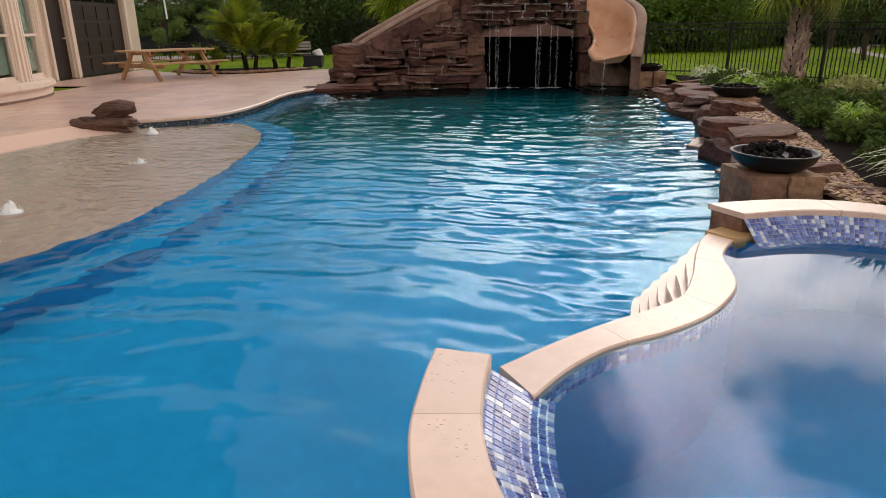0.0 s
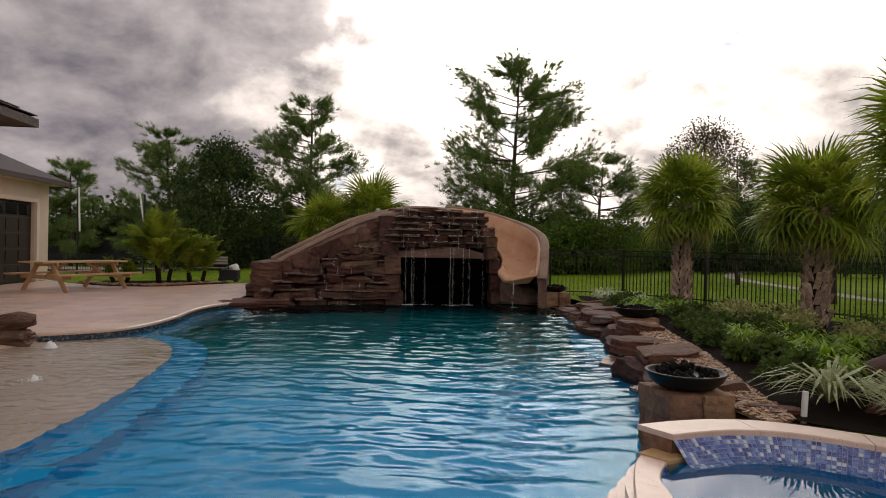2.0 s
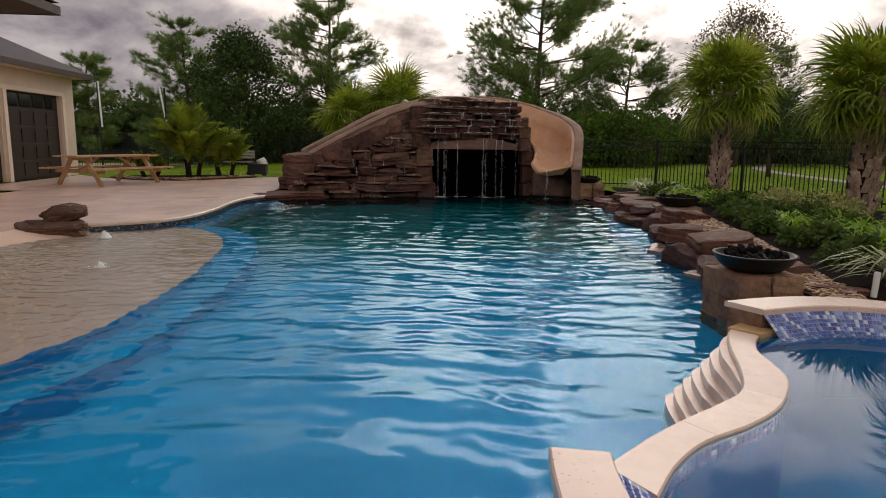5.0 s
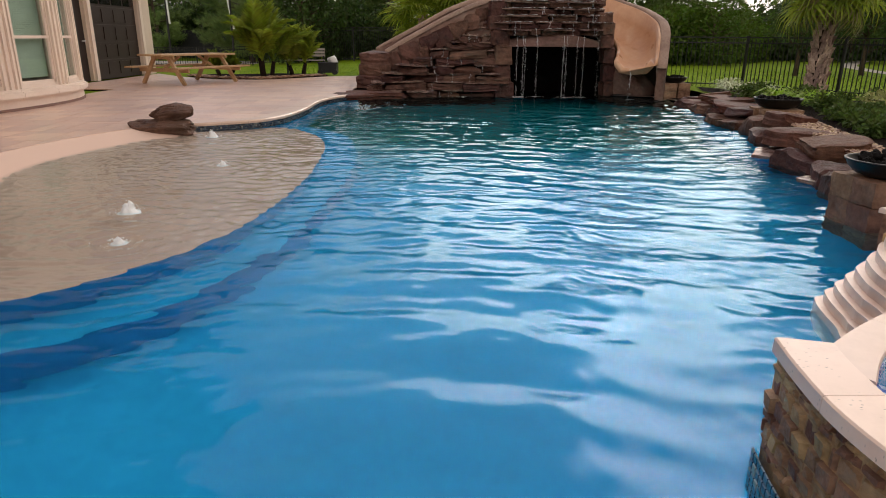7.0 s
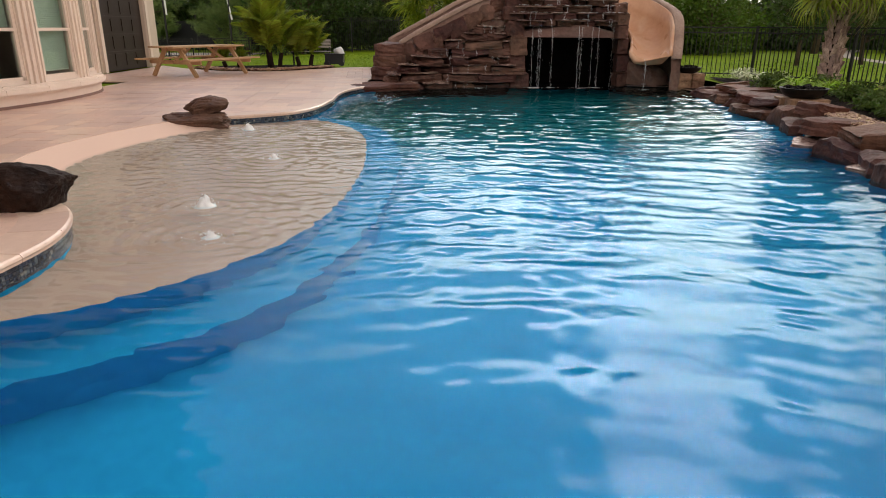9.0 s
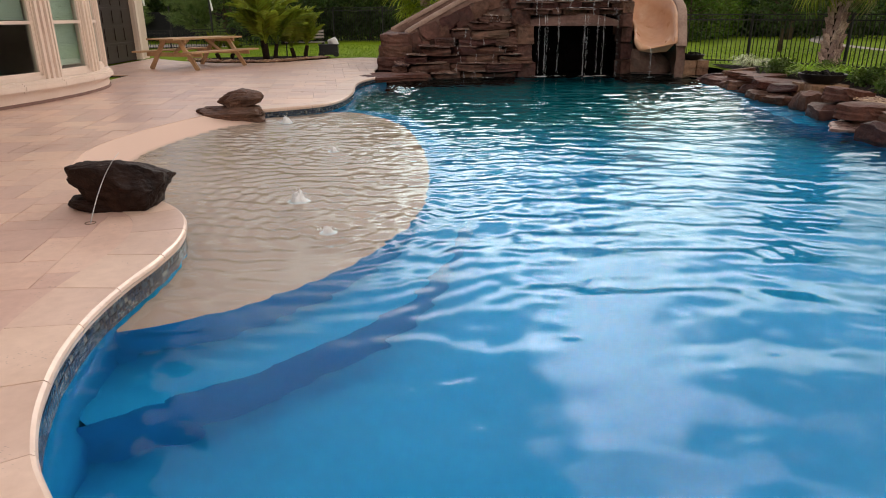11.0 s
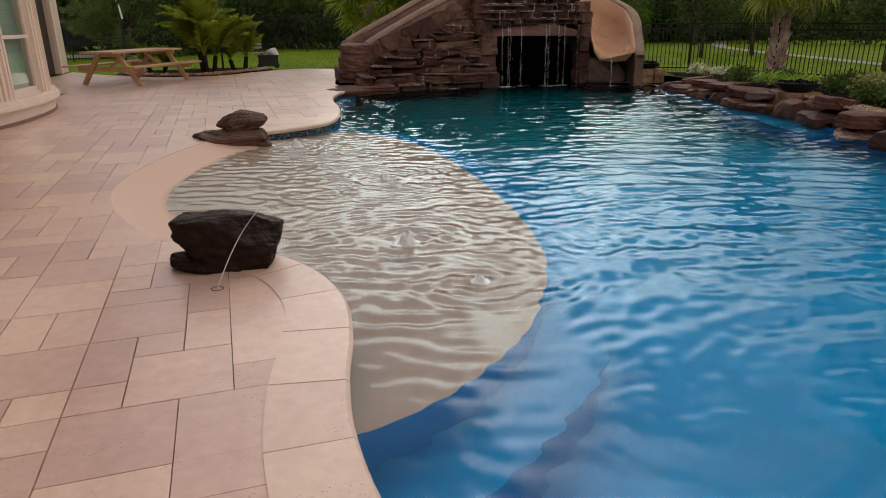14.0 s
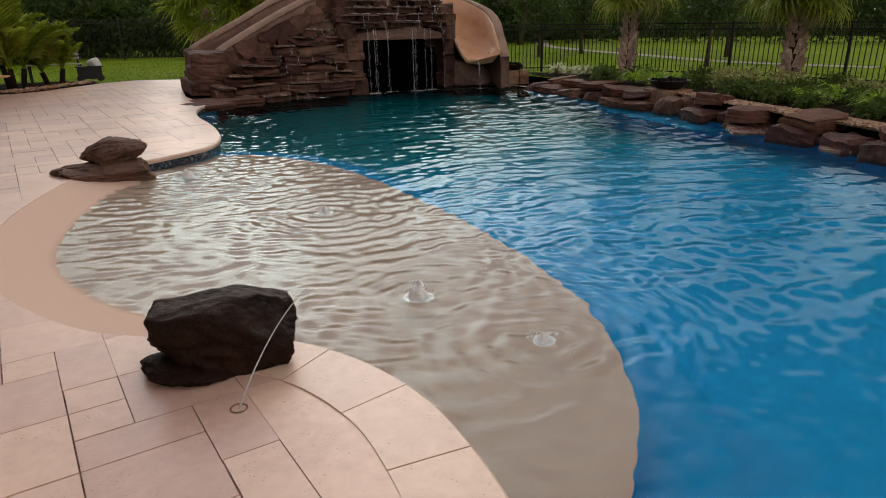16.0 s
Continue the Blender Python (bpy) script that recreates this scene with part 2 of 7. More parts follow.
MOSAIC = mosaic_material("glass_mosaic", [(0.0, (0.02, 0.045, 0.26)), (0.20, (0.06, 0.11, 0.42)), (0.40, (0.13, 0.22, 0.56)), (0.56, (0.24, 0.34, 0.66)), (0.70, (0.05, 0.10, 0.36)), (0.86, (0.56, 0.62, 0.74))], (0.55, 0.62, 0.74))
DARK_MOSAIC = mosaic_material("dark_waterline_mosaic", [(0.0, (0.008, 0.014, 0.030)), (0.25, (0.02, 0.035, 0.07)), (0.45, (0.05, 0.075, 0.11)), (0.62, (0.012, 0.03, 0.07)), (0.78, (0.10, 0.13, 0.15)), (0.92, (0.22, 0.22, 0.20))], (0.10, 0.12, 0.14))
DARK_GROUT = surface("dark_grout", (0.05, 0.055, 0.06), (0.08, 0.085, 0.09), 0.8, vary=0)
GROUT = surface("tile_grout", (0.30, 0.32, 0.36), (0.38, 0.40, 0.44), 0.8, vary=0)
ROCK = surface("wet_brown_rock", (0.040, 0.017, 0.013), (0.160, 0.076, 0.058), rough=0.62, scale=1.8, fine=11, bump=1.0, bump_scale=7, vary=0.28, distance=0.05, stain=(0.085, 0.048, 0.036), stain_scale=1.6, rough_vary=0.2, spec=0.2)
LEDGE = surface("red_sandstone", (0.070, 0.029, 0.019), (0.175, 0.079, 0.052), rough=0.6, scale=2.2, fine=14, bump=0.8, bump_scale=9, vary=0.25, distance=0.04, stain=(0.115, 0.062, 0.045), stain_scale=1.8, rough_vary=0.2, spec=0.12)
BOULDER = surface("dark_wet_boulder", (0.008, 0.0036, 0.0026), (0.032, 0.015, 0.010), spec=0.12, rough=0.55, scale=3.0, fine=16, bump=1.0, bump_scale=9, vary=0.1, distance=0.04, rough_vary=0.18)
CARVED = surface("carved_concrete", (0.115, 0.060, 0.047), (0.22, 0.132, 0.104), rough=0.75, scale=1.6, fine=12, bump=0.7, bump_scale=8, vary=0.1, distance=0.03, stain=(0.24, 0.17, 0.135), stain_scale=1.1)
PARAPET = surface("parapet_concrete", (0.24, 0.155, 0.12), (0.38, 0.265, 0.205), rough=0.75, scale=2.5, fine=20, bump=0.5, vary=0.1, distance=0.02)
SLIDE = surface("tan_slide_gelcoat", (0.52, 0.27, 0.155), (0.62, 0.35, 0.21), rough=0.3, scale=1.4, fine=10, bump=0.08, vary=0, stain=(0.66, 0.44, 0.30), stain_scale=1.5)
# near black: the shade of the hollow is in this colour
CAVE = surface("grotto_shade_rock", (0.003, 0.0025, 0.0025), (0.006, 0.005, 0.005), rough=0.9, spec=0.0, vary=0, bump=0.6, bump_scale=6, distance=0.04)
FALL = surface("falling_water", (0.74, 0.78, 0.80), (0.86, 0.88, 0.9), rough=0.12, vary=0, bump=0.4, through_light=0.5)
FOAM = surface("foam", (0.86, 0.88, 0.88), (0.95, 0.96, 0.96), rough=0.4, vary=0, bump=0.3, bump_scale=40, through_light=0.2)
WOOD = surface("picnic_table_pine", (0.38, 0.225, 0.115), (0.52, 0.34, 0.19), rough=0.6, scale=3, fine=34, bump=0.25, vary=0.12, distance=0.004)
STUCCO = surface("cream_stucco", (0.66, 0.53, 0.43), (0.74, 0.61, 0.50), rough=0.85, scale=2, fine=60, bump=0.3, vary=0, distance=0.004)
TRIM = surface("cream_painted_trim", (0.76, 0.62, 0.52), (0.82, 0.69, 0.59), rough=0.55, scale=3, fine=30, bump=0.08, vary=0.03, distance=0.003)
DARK_DOOR = surface("dark_brown_door", (0.024, 0.015, 0.013), (0.036, 0.023, 0.020), rough=0.45, scale=2, fine=30, bump=0.12, vary=0.06, distance=0.003)
DARK_GLASS = surface("dark_door_glass", (0.006, 0.006, 0.007), (0.01, 0.01, 0.011), rough=0.1, vary=0, bump=0)
PLINTH = surface("dark_base_course", (0.20, 0.12, 0.10), (0.26, 0.16, 0.13), rough=0.8, vary=0)
SHINGLE = surface("roof_shingle", (0.085, 0.075, 0.078), (0.14, 0.12, 0.12), rough=0.85, scale=4, fine=30, bump=0.4, vary=0.2, distance=0.01)
FASCIA = surface("brown_fascia", (0.055, 0.038, 0.034), (0.075, 0.052, 0.046), rough=0.6, vary=0.05)
GLASS = glass_material()
BLIND = surface("window_blind", (0.52, 0.60, 0.52), (0.60, 0.68, 0.60), rough=0.7, vary=0.04, bump=0)
ROOM = surface("dim_room", (0.24, 0.26, 0.22), (0.30, 0.32, 0.28), rough=0.9, vary=0)
IRON = surface("black_iron", (0.012, 0.012, 0.013), (0.02, 0.02, 0.021), rough=0.4, vary=0.05, bump=0.05)
BOWL = surface("black_fire_bowl", (0.006, 0.0055, 0.005), (0.011, 0.010, 0.009), rough=0.4, spec=0.3, vary=0.05, bump=0.2, bump_scale=40, distance=0.003)
LAVA = surface("black_lava_rock", (0.004, 0.0035, 0.0035), (0.014, 0.012, 0.011), spec=0.1, rough=0.8, vary=0.3, island=True, bump=0.8, bump_scale=40, distance=0.01)
PEBBLE = surface("river_pebbles", (0.24, 0.125, 0.075), (0.44, 0.29, 0.19), rough=0.6, scale=9, fine=40, vary=0.45, island=True, bump=0.2)
MULCH = surface("black_mulch", (0.006, 0.004, 0.003), (0.018, 0.011, 0.008), rough=0.95, spec=0.05, scale=8, fine=60, bump=1.0, bump_scale=50, vary=0, distance=0.02)
LAWN = surface("lawn_grass", (0.105, 0.180, 0.004), (0.200, 0.300, 0.010), spec=0.1, rough=0.9, scale=0.5, fine=40, bump=0.8, bump_scale=60, vary=0, distance=0.03, stain=(0.14, 0.22, 0.02), stain_scale=0.09)
GRASS = surface("grass_blades", (0.09, 0.18, 0.010), (0.18, 0.30, 0.022), rough=0.6, vary=0.25, island=True, bump=0, through_light=0.35)
BARK = surface("pine_bark", (0.055, 0.038, 0.028), (0.11, 0.075, 0.055), rough=0.9, scale=6, fine=30, bump=0.9, vary=0.1, distance=0.03)
DARK_FIBRE = surface("dark_palm_fibre", (0.012, 0.008, 0.006), (0.035, 0.022, 0.016), rough=0.9, spec=0.1, vary=0, bump=0.6, bump_scale=40)
PALM_BARK = surface("palm_boots", (0.22, 0.145, 0.11), (0.58, 0.43, 0.35), rough=0.85, scale=8, fine=40, bump=0.7, vary=0.3, island=True, distance=0.02)
NEEDLE = surface("pine_needles", (0.10, 0.17, 0.05), (0.24, 0.32, 0.09), rough=0.55, scale=0.9, fine=6, vary=0.35, island=True, bump=0, through_light=0.45)
LEAF = surface("dark_tree_leaves", (0.024, 0.052, 0.012), (0.070, 0.115, 0.024), rough=0.5, scale=0.8, fine=6, vary=0.4, island=True, bump=0, through_light=0.3)
BRONZE_LEAF = surface("crape_leaves", (0.10, 0.070, 0.040), (0.17, 0.135, 0.07), rough=0.5, scale=1, fine=6, vary=0.4, island=True, bump=0, through_light=0.3)
BRIGHT_LEAF = surface("sunlit_leaves", (0.045, 0.095, 0.009), (0.105, 0.175, 0.02), rough=0.5, scale=0.8, fine=6, vary=0.35, island=True, bump=0, through_light=0.4)
FROND = surface("palm_frond", (0.095, 0.165, 0.013), (0.43, 0.49, 0.06), rough=0.42, scale=1.2, fine=10, vary=0.3, island=True, bump=0, through_light=0.5)
FERN = surface("fern_green", (0.15, 0.30, 0.010), (0.34, 0.52, 0.03), rough=0.5, vary=0.25, island=True, bump=0, through_light=0.4)
SHRUB = surface("shrub_green", (0.045, 0.085, 0.016), (0.11, 0.165, 0.032), rough=0.5, vary=0.35, island=True, bump=0, through_light=0.3)
PALE_SHRUB = surface("pale_variegated_shrub", (0.24, 0.27, 0.08), (0.50, 0.48, 0.20), rough=0.5, vary=0.4, island=True, bump=0, through_light=0.3)
STRAP = surface("striped_strap_leaves", (0.20, 0.27, 0.09), (0.62, 0.64, 0.38), rough=0.45, scale=30, fine=90, vary=0.3, island=True, bump=0, through_light=0.3)
CONCRETE = surface("pale_concrete", (0.32, 0.29, 0.25), (0.42, 0.38, 0.33), rough=0.85, vary=0.05, bump=0.2)
SLING = surface("tan_sling_fabric", (0.15, 0.105, 0.08), (0.20, 0.145, 0.11), rough=0.8, fine=150, bump=0.3, vary=0, distance=0.002)
BLACK_PLASTIC = surface("black_plastic", (0.015, 0.016, 0.018), (0.025, 0.026, 0.028), rough=0.5, vary=0.05, bump=0.05)
WHITE_PLASTIC = surface("white_plastic", (0.74, 0.74, 0.74), (0.8, 0.8, 0.8), rough=0.4, vary=0.02, bump=0)
SCREEN = surface("dark_windscreen", (0.010, 0.011, 0.013), (0.018, 0.019, 0.022), rough=0.9, vary=0.1)
VENEER = surface("spa_stone_veneer", (0.12, 0.060, 0.035), (0.36, 0.215, 0.13), rough=0.6, scale=7, fine=25, bump=1.0, bump_scale=16, vary=0.5, distance=0.02)
WET_LIP = surface("wet_ledge_lip", (0.12, 0.066, 0.052), (0.34, 0.23, 0.19), rough=0.22, scale=5, fine=20, bump=0.6, vary=0.2, distance=0.02, rough_vary=0.12)
PEDESTAL = surface("cut_brown_stone", (0.14, 0.070, 0.044), (0.31, 0.175, 0.115), rough=0.7, scale=4, fine=22, bump=0.7, bump_scale=14, vary=0.25, distance=0.02, spec=0.25)
GOLD_STONE = surface("golden_landing_stone", (0.42, 0.25, 0.11), (0.58, 0.38, 0.19), rough=0.4, scale=5, fine=25, bump=0.3, vary=0, distance=0.006)


# ---------------------------------------------------------------- mesh helpers
class Mesh:
    """Collects vertices and faces of one mesh."""

    def __init__(self):
        self.v, self.f = [], []

    def add(self, verts, faces):
        n = len(self.v)
        self.v.extend(verts)
        self.f.extend([tuple(n + i for i in f) for f in faces])
        return self

    def box(self, centre, size, m=None, inset=0.0):
        x, y, z = (s / 2 for s in size)
        k = inset
        vs = [(-x, -y, -z), (x, -y, -z), (x, y, -z), (-x, y, -z), (-x + k, -y + k, z), (x - k, -y + k, z), (x - k, y - k, z), (-x + k, y - k, z)]
        c = Vector(centre)
        vs = [((m @ Vector(p)) if m else Vector(p)) + c for p in vs]
        return self.add(vs, [(0, 3, 2, 1), (4, 5, 6, 7), (0, 1, 5, 4), (1, 2, 6, 5), (2, 3, 7, 6), (3, 0, 4, 7)])

    def tube(self, path, radii, n=8, cap=True):
        pts = [Vector(p) for p in path]
        rings = []
        for i, p in enumerate(pts):
            d = (pts[min(i + 1, len(pts) - 1)] - pts[max(i - 1, 0)]).normalized()
            a = d.orthogonal().normalized() if abs(d.z) > 0.95 else d.cross(Vector((0, 0, 1))).normalized()
            b = d.cross(a)
            r = radii[i] if isinstance(radii, (list, tuple)) else radii
            rings.append([p + a * (r * math.cos(6.28319 * k / n)) + b * (r * math.sin(6.28319 * k / n)) for k in range(n)])
        faces = []
        for i in range(len(pts) - 1):
            for k in range(n):
                faces.append((i * n + k, i * n + (k + 1) % n, (i + 1) * n + (k + 1) % n, (i + 1) * n + k))
        if cap:
            faces.append(tuple(range(n - 1, -1, -1)))
            faces.append(tuple((len(pts) - 1) * n + k for k in range(n)))
        return self.add([q for r in rings for q in r], faces)

    def prism(self, outline, z0, z1):
        """A straight-sided slab over a plan outline (a simple polygon)."""
        n = len(outline)
        if sum(a[0] * b[1] - b[0] * a[1] for a, b in zip(outline, outline[1:] + outline[:1])) < 0:
            outline = outline[::-1]
        vs = [(x, y, z0) for x, y in outline] + [(x, y, z1) for x, y in outline]
        return self.add(vs, [tuple(range(n - 1, -1, -1)), tuple(range(n, 2 * n))] + [(i, (i + 1) % n, n + (i + 1) % n, n + i) for i in range(n)])

    def strip(self, a, b):
        """A band between two rows of points."""
        n = len(a)
        return self.add(list(a) + list(b), [(i, i + 1, n + i + 1, n + i) for i in range(n - 1)])

    def data(self, name, material, smooth=False):
        d = bpy.data.meshes.new(name)
        d.from_pydata([tuple(p) for p in self.v], [], self.f)
        if material:
            d.materials.append(material)
        if smooth:
            d.polygons.foreach_set("use_smooth", [True] * len(d.polygons))
        d.update()
        return d


def part(name, mesh, material, parent=None, label="", smooth=False):
    """One mesh object, under a thing or a part."""
    d = mesh.data(name, material, smooth) if isinstance(mesh, Mesh) else mesh
    ob = new(name, d)
    if parent:
        ob.parent = parent
    return tagged(ob, label)


def thing(name, place, label, category, group="", turn=0.0):
    ob = new(name)
    ob.matrix_basis = pose(*place, 0, 0, turn)
    return tagged(ob, label, category, group)


def structure(name, mesh, material, label="", smooth=False):
    ob = part(name, mesh, material, None, label, smooth)
    return tagged(ob, label, name.split("_")[0], kind="structure")


def smooth_line(pts, step):
    """Points at even steps along a smooth curve through the given ones."""
    p = [Vector((*q, 0)) if len(q) == 2 else Vector(q) for q in pts]
    p = [2 * p[0] - p[1]] + p + [2 * p[-1] - p[-2]]
    dense = []
    for i in range(1, len(p) - 2):
        for k in range(12):
            t = k / 12
            dense.append(0.5 * ((2 * p[i]) + (p[i + 1] - p[i - 1]) * t + (2 * p[i - 1] - 5 * p[i] + 4 * p[i + 1] - p[i + 2]) * t * t
                                + (3 * p[i] - p[i - 1] - 3 * p[i + 1] + p[i + 2]) * t ** 3))
    dense.append(p[-2])
    total = sum((b - a).length for a, b in zip(dense, dense[1:]))
    n = max(2, round(total / step))
    out, want, gone = [dense[0].copy()], total / n, 0.0
    for a, b in zip(dense, dense[1:]):
        d = (b - a).length
        while gone + d >= want - 1e-9 and len(out) < n:
            out.append(a.lerp(b, (want - gone) / d if d else 0))
            want += total / n
        gone += d
    out.append(dense[-1].copy())
    return out


def offset_line(line, d):
    """The line moved to its left by d."""
    out = []
    for i, p in enumerate(line):
        t = (line[min(i + 1, len(line) - 1)] - line[max(i - 1, 0)])
        t.z = 0
        t.normalize()
        out.append(p + Vector((-t.y, t.x, 0)) * d)
    return out


def xy(line):
    return [(p[0], p[1]) for p in line]


def inside(poly, x, y):
    hit, j = False, len(poly) - 1
    for i in range(len(poly)):
        (xi, yi), (xj, yj) = poly[i], poly[j]
        if (yi > y) != (yj > y) and x < (xj - xi) * (y - yi) / (yj - yi) + xi:
            hit = not hit
        j = i
    return hit


def away(line, x, y):
    """The distance from a plan point to a line."""
    best = 1e9
    for (ax, ay), (bx, by) in zip(line, line[1:]):
        dx, dy = bx - ax, by - ay
        t = max(0, min(1, ((x - ax) * dx + (y - ay) * dy) / (dx * dx + dy * dy + 1e-12)))
        best = min(best, math.hypot(x - ax - dx * t, y - ay - dy * t))
    return best


def sheet(outline, step, height, holes=()):
    """A surface over a plan outline, with a grid of points inside; height gives z."""
    loops = [outline, *holes]
    vs, es = [], []
    for loop in loops:
        n = len(vs)
        vs += [Vector(q) for q in loop]
        es += [(n + i, n + (i + 1) % len(loop)) for i in range(len(loop))]
    x0, x1, y0, y1 = (f(q[k] for q in outline) for k in (0, 1) for f in (min, max))
    closed = [lp + lp[:1] for lp in loops]
    y = y0 + step / 2
    while step and y < y1:
        x = x0 + step / 2
        while x < x1:
            if inside(outline, x, y) and not any(inside(h, x, y) for h in holes) and all(away(c, x, y) > step * 0.35 for c in closed):
                vs.append(Vector((x, y)))
            x += step
        y += step
    got = delaunay_2d_cdt(vs, es, [], 0, 1e-5)
    m = Mesh()
    faces = []
    for f in got[2]:
        cx, cy = sum(got[0][i].x for i in f) / 3, sum(got[0][i].y for i in f) / 3
        if inside(outline, cx, cy) and not any(inside(h, cx, cy) for h in holes):
            faces.append(f)
    m.add([(p.x, p.y, height(p.x, p.y)) for p in got[0]], faces)
    return m


def rock_mesh(seed, cuts=4, rough=0.16, blocky=0.6, flat_top=0.0):
    """A unit stone, about 1 x 1 x 1 and standing on z = 0: a rounded block, broken and worn."""
    rnd = random.Random(seed)
    off = Vector((rnd.uniform(-50, 50), rnd.uniform(-50, 50), rnd.uniform(-50, 50)))
    bm = bmesh.new()
    bmesh.ops.create_cube(bm, size=2.0)
    bmesh.ops.subdivide_edges(bm, edges=bm.edges, cuts=cuts, use_grid_fill=True)
    cutsets = [(Vector((rnd.uniform(-1, 1), rnd.uniform(-1, 1), rnd.uniform(-0.5, 0.8))).normalized(), rnd.uniform(0.62, 0.9)) for _ in range(7)]
    for v in bm.verts:
        p = v.co.copy()
        round_p = p.normalized()
        q = p.lerp(round_p * 1.25, 1 - blocky)
        for n, d in cutsets:
            over = q.dot(n) - d * 1.15
            if over > 0:
                q -= n * over * 0.85
        q += Vector(noise.noise_vector(q * 1.3 + off)) * rough + Vector(noise.noise_vector(q * 4 + off)) * rough * 0.35
        if flat_top:
            q.z = min(q.z, 0.8 + 0.1 * noise.noise(q * 2 + off)) if q.z > 0 else q.z
        v.co = q
    zs, xs, ys = [v.co.z for v in bm.verts], [v.co.x for v in bm.verts], [v.co.y for v in bm.verts]
    for v in bm.verts:
        v.co = Vector(((v.co.x - min(xs)) / (max(xs) - min(xs)) - 0.5, (v.co.y - min(ys)) / (max(ys) - min(ys)) - 0.5, (v.co.z - min(zs)) / (max(zs) - min(zs))))
    d = bpy.data.meshes.new("rock")
    bm.to_mesh(d)
    bm.free()
    return d


def ledge_mesh(seed, cuts=5, layers=3):
    """A unit slab of layered stone: straight broken sides, thin strata, a nearly flat top."""
    rnd = random.Random(seed)
    off = Vector((rnd.uniform(-50, 50), rnd.uniform(-50, 50), rnd.uniform(-50, 50)))
    bm = bmesh.new()
    bmesh.ops.create_cube(bm, size=2.0)
    bmesh.ops.subdivide_edges(bm, edges=bm.edges, cuts=cuts, use_grid_fill=True)
    back = [rnd.uniform(-0.09, 0.05) for _ in range(layers + 1)]
    corner = [(Vector((math.cos(a), math.sin(a), 0)), rnd.uniform(0.98, 1.25)) for a in (rnd.uniform(0, 6.283) for _ in range(4))]
    for v in bm.verts:
        p = v.co
        k = min(layers, int((p.z * 0.5 + 0.5) * layers + 0.001))
        side = 1 + back[k] + 0.10 * noise.noise(Vector((p.x * 1.6, p.y * 1.6, k * 3.1)) + off)
        q = Vector((p.x * side, p.y * side, p.z))
        for n, d in corner:
            over = q.dot(n) - d
            if over > 0:
                q -= n * over * 0.8
        q += Vector(noise.noise_vector(p * 2.2 + off)) * 0.06
        edge = max(abs(p.x), abs(p.y))
        q.z += 0.16 * noise.noise(Vector((p.x * 1.3, p.y * 1.3, 9)) + off) - (0.20 * max(0, edge - 0.75) / 0.25 if p.z > 0.9 else 0)
        v.co = q
    lo, hi = [min(v.co[i] for v in bm.verts) for i in range(3)], [max(v.co[i] for v in bm.verts) for i in range(3)]
    for v in bm.verts:
        v.co = Vector(((v.co.x - lo[0]) / (hi[0] - lo[0]) - 0.5, (v.co.y - lo[1]) / (hi[1] - lo[1]) - 0.5, (v.co.z - lo[2]) / (hi[2] - lo[2])))
    d = bpy.data.meshes.new("rock")
    bm.to_mesh(d)
    bm.free()
    return d


def with_material(d, material, smooth=False):
    d.materials.append(material)
    if smooth:
        d.polygons.foreach_set("use_smooth", [True] * len(d.polygons))
    return d


def place_rock(name, d, parent, at, size, turn=0.0, tip=(0, 0)):
    ob = new(name, d)
    ob.parent = parent
    ob.matrix_basis = pose(*at, tip[0], tip[1], turn) @ Matrix.Diagonal((*size, 1))
    return ob


# ---------------------------------------------------------------- the plan
WATER_Z, SHELF_Z = -0.12, -0.30
NEAR_EDGE = smooth_line([(-0.70, 1.34), (-1.3, 1.22), (-2.2, 1.2), (-3.1, 1.28), (-3.8, 1.5), (-4.3, 1.82), (-4.6, 2.15), (-4.74, 2.4), (-4.83, 2.65), (-4.9, 2.95),
                         (-4.93, 3.3), (-4.91, 3.65), (-4.86, 4.0), (-4.85, 4.4), (-4.94, 4.78), (-5.1, 5.08), (-5.3, 5.3)], 0.08)
BEACH_EDGE = smooth_line([(-5.3, 5.3), (-5.65, 5.5), (-5.98, 5.76), (-6.26, 6.2), (-6.5, 6.8), (-6.6, 7.5), (-6.5, 8.3), (-6.3, 9.0), (-6.05, 9.6), (-5.7, 10.0), (-5.4, 10.2)], 0.1)
FAR_EDGE = smooth_line([(-5.4, 10.2), (-4.95, 10.48), (-4.58, 10.78), (-4.36, 11.25), (-4.25, 11.9), (-4.2, 12.7), (-4.22, 13.5), (-4.18, 14.2), (-4.05, 14.8), (-3.85, 15.3), (-3.6, 15.6)], 0.1)
ROCK_EDGE = [Vector((*p, 0)) for p in [(-3.6, 15.6), (-3.2, 16.4), (-2, 16.8), (-0.4, 17.0), (-0.2, 18.7), (2.5, 18.7), (2.55, 17.0), (3.5, 16.7), (3.75, 15.6)]]
RIGHT_EDGE = smooth_line([(3.75, 15.6), (3.55, 14.2), (3.35, 12.6), (3.45, 11.2), (3.05, 10.0), (2.75, 9.2), (2.75, 8.0), (2.5, 7.2), (2.1, 6.5), (1.95, 5.6), (1.85, 4.75), (1.3, 4.35), (0.74, 4.05)], 0.15)
SPILL_OUT = smooth_line([(-0.52, 2.43), (-0.31, 2.61), (-0.12, 2.75), (0.08, 2.88), (0.24, 3.01), (0.36, 3.24), (0.47, 3.52), (0.58, 3.75), (0.68, 3.88)], 0.05)
SPILL_IN = smooth_line([(-0.43, 2.25), (-0.3, 2.42), (-0.13, 2.57), (0.1, 2.69), (0.31, 2.85), (0.49, 3.09), (0.55, 3.3), (0.585, 3.48), (0.70, 3.68), (0.80, 3.78)], 0.05)
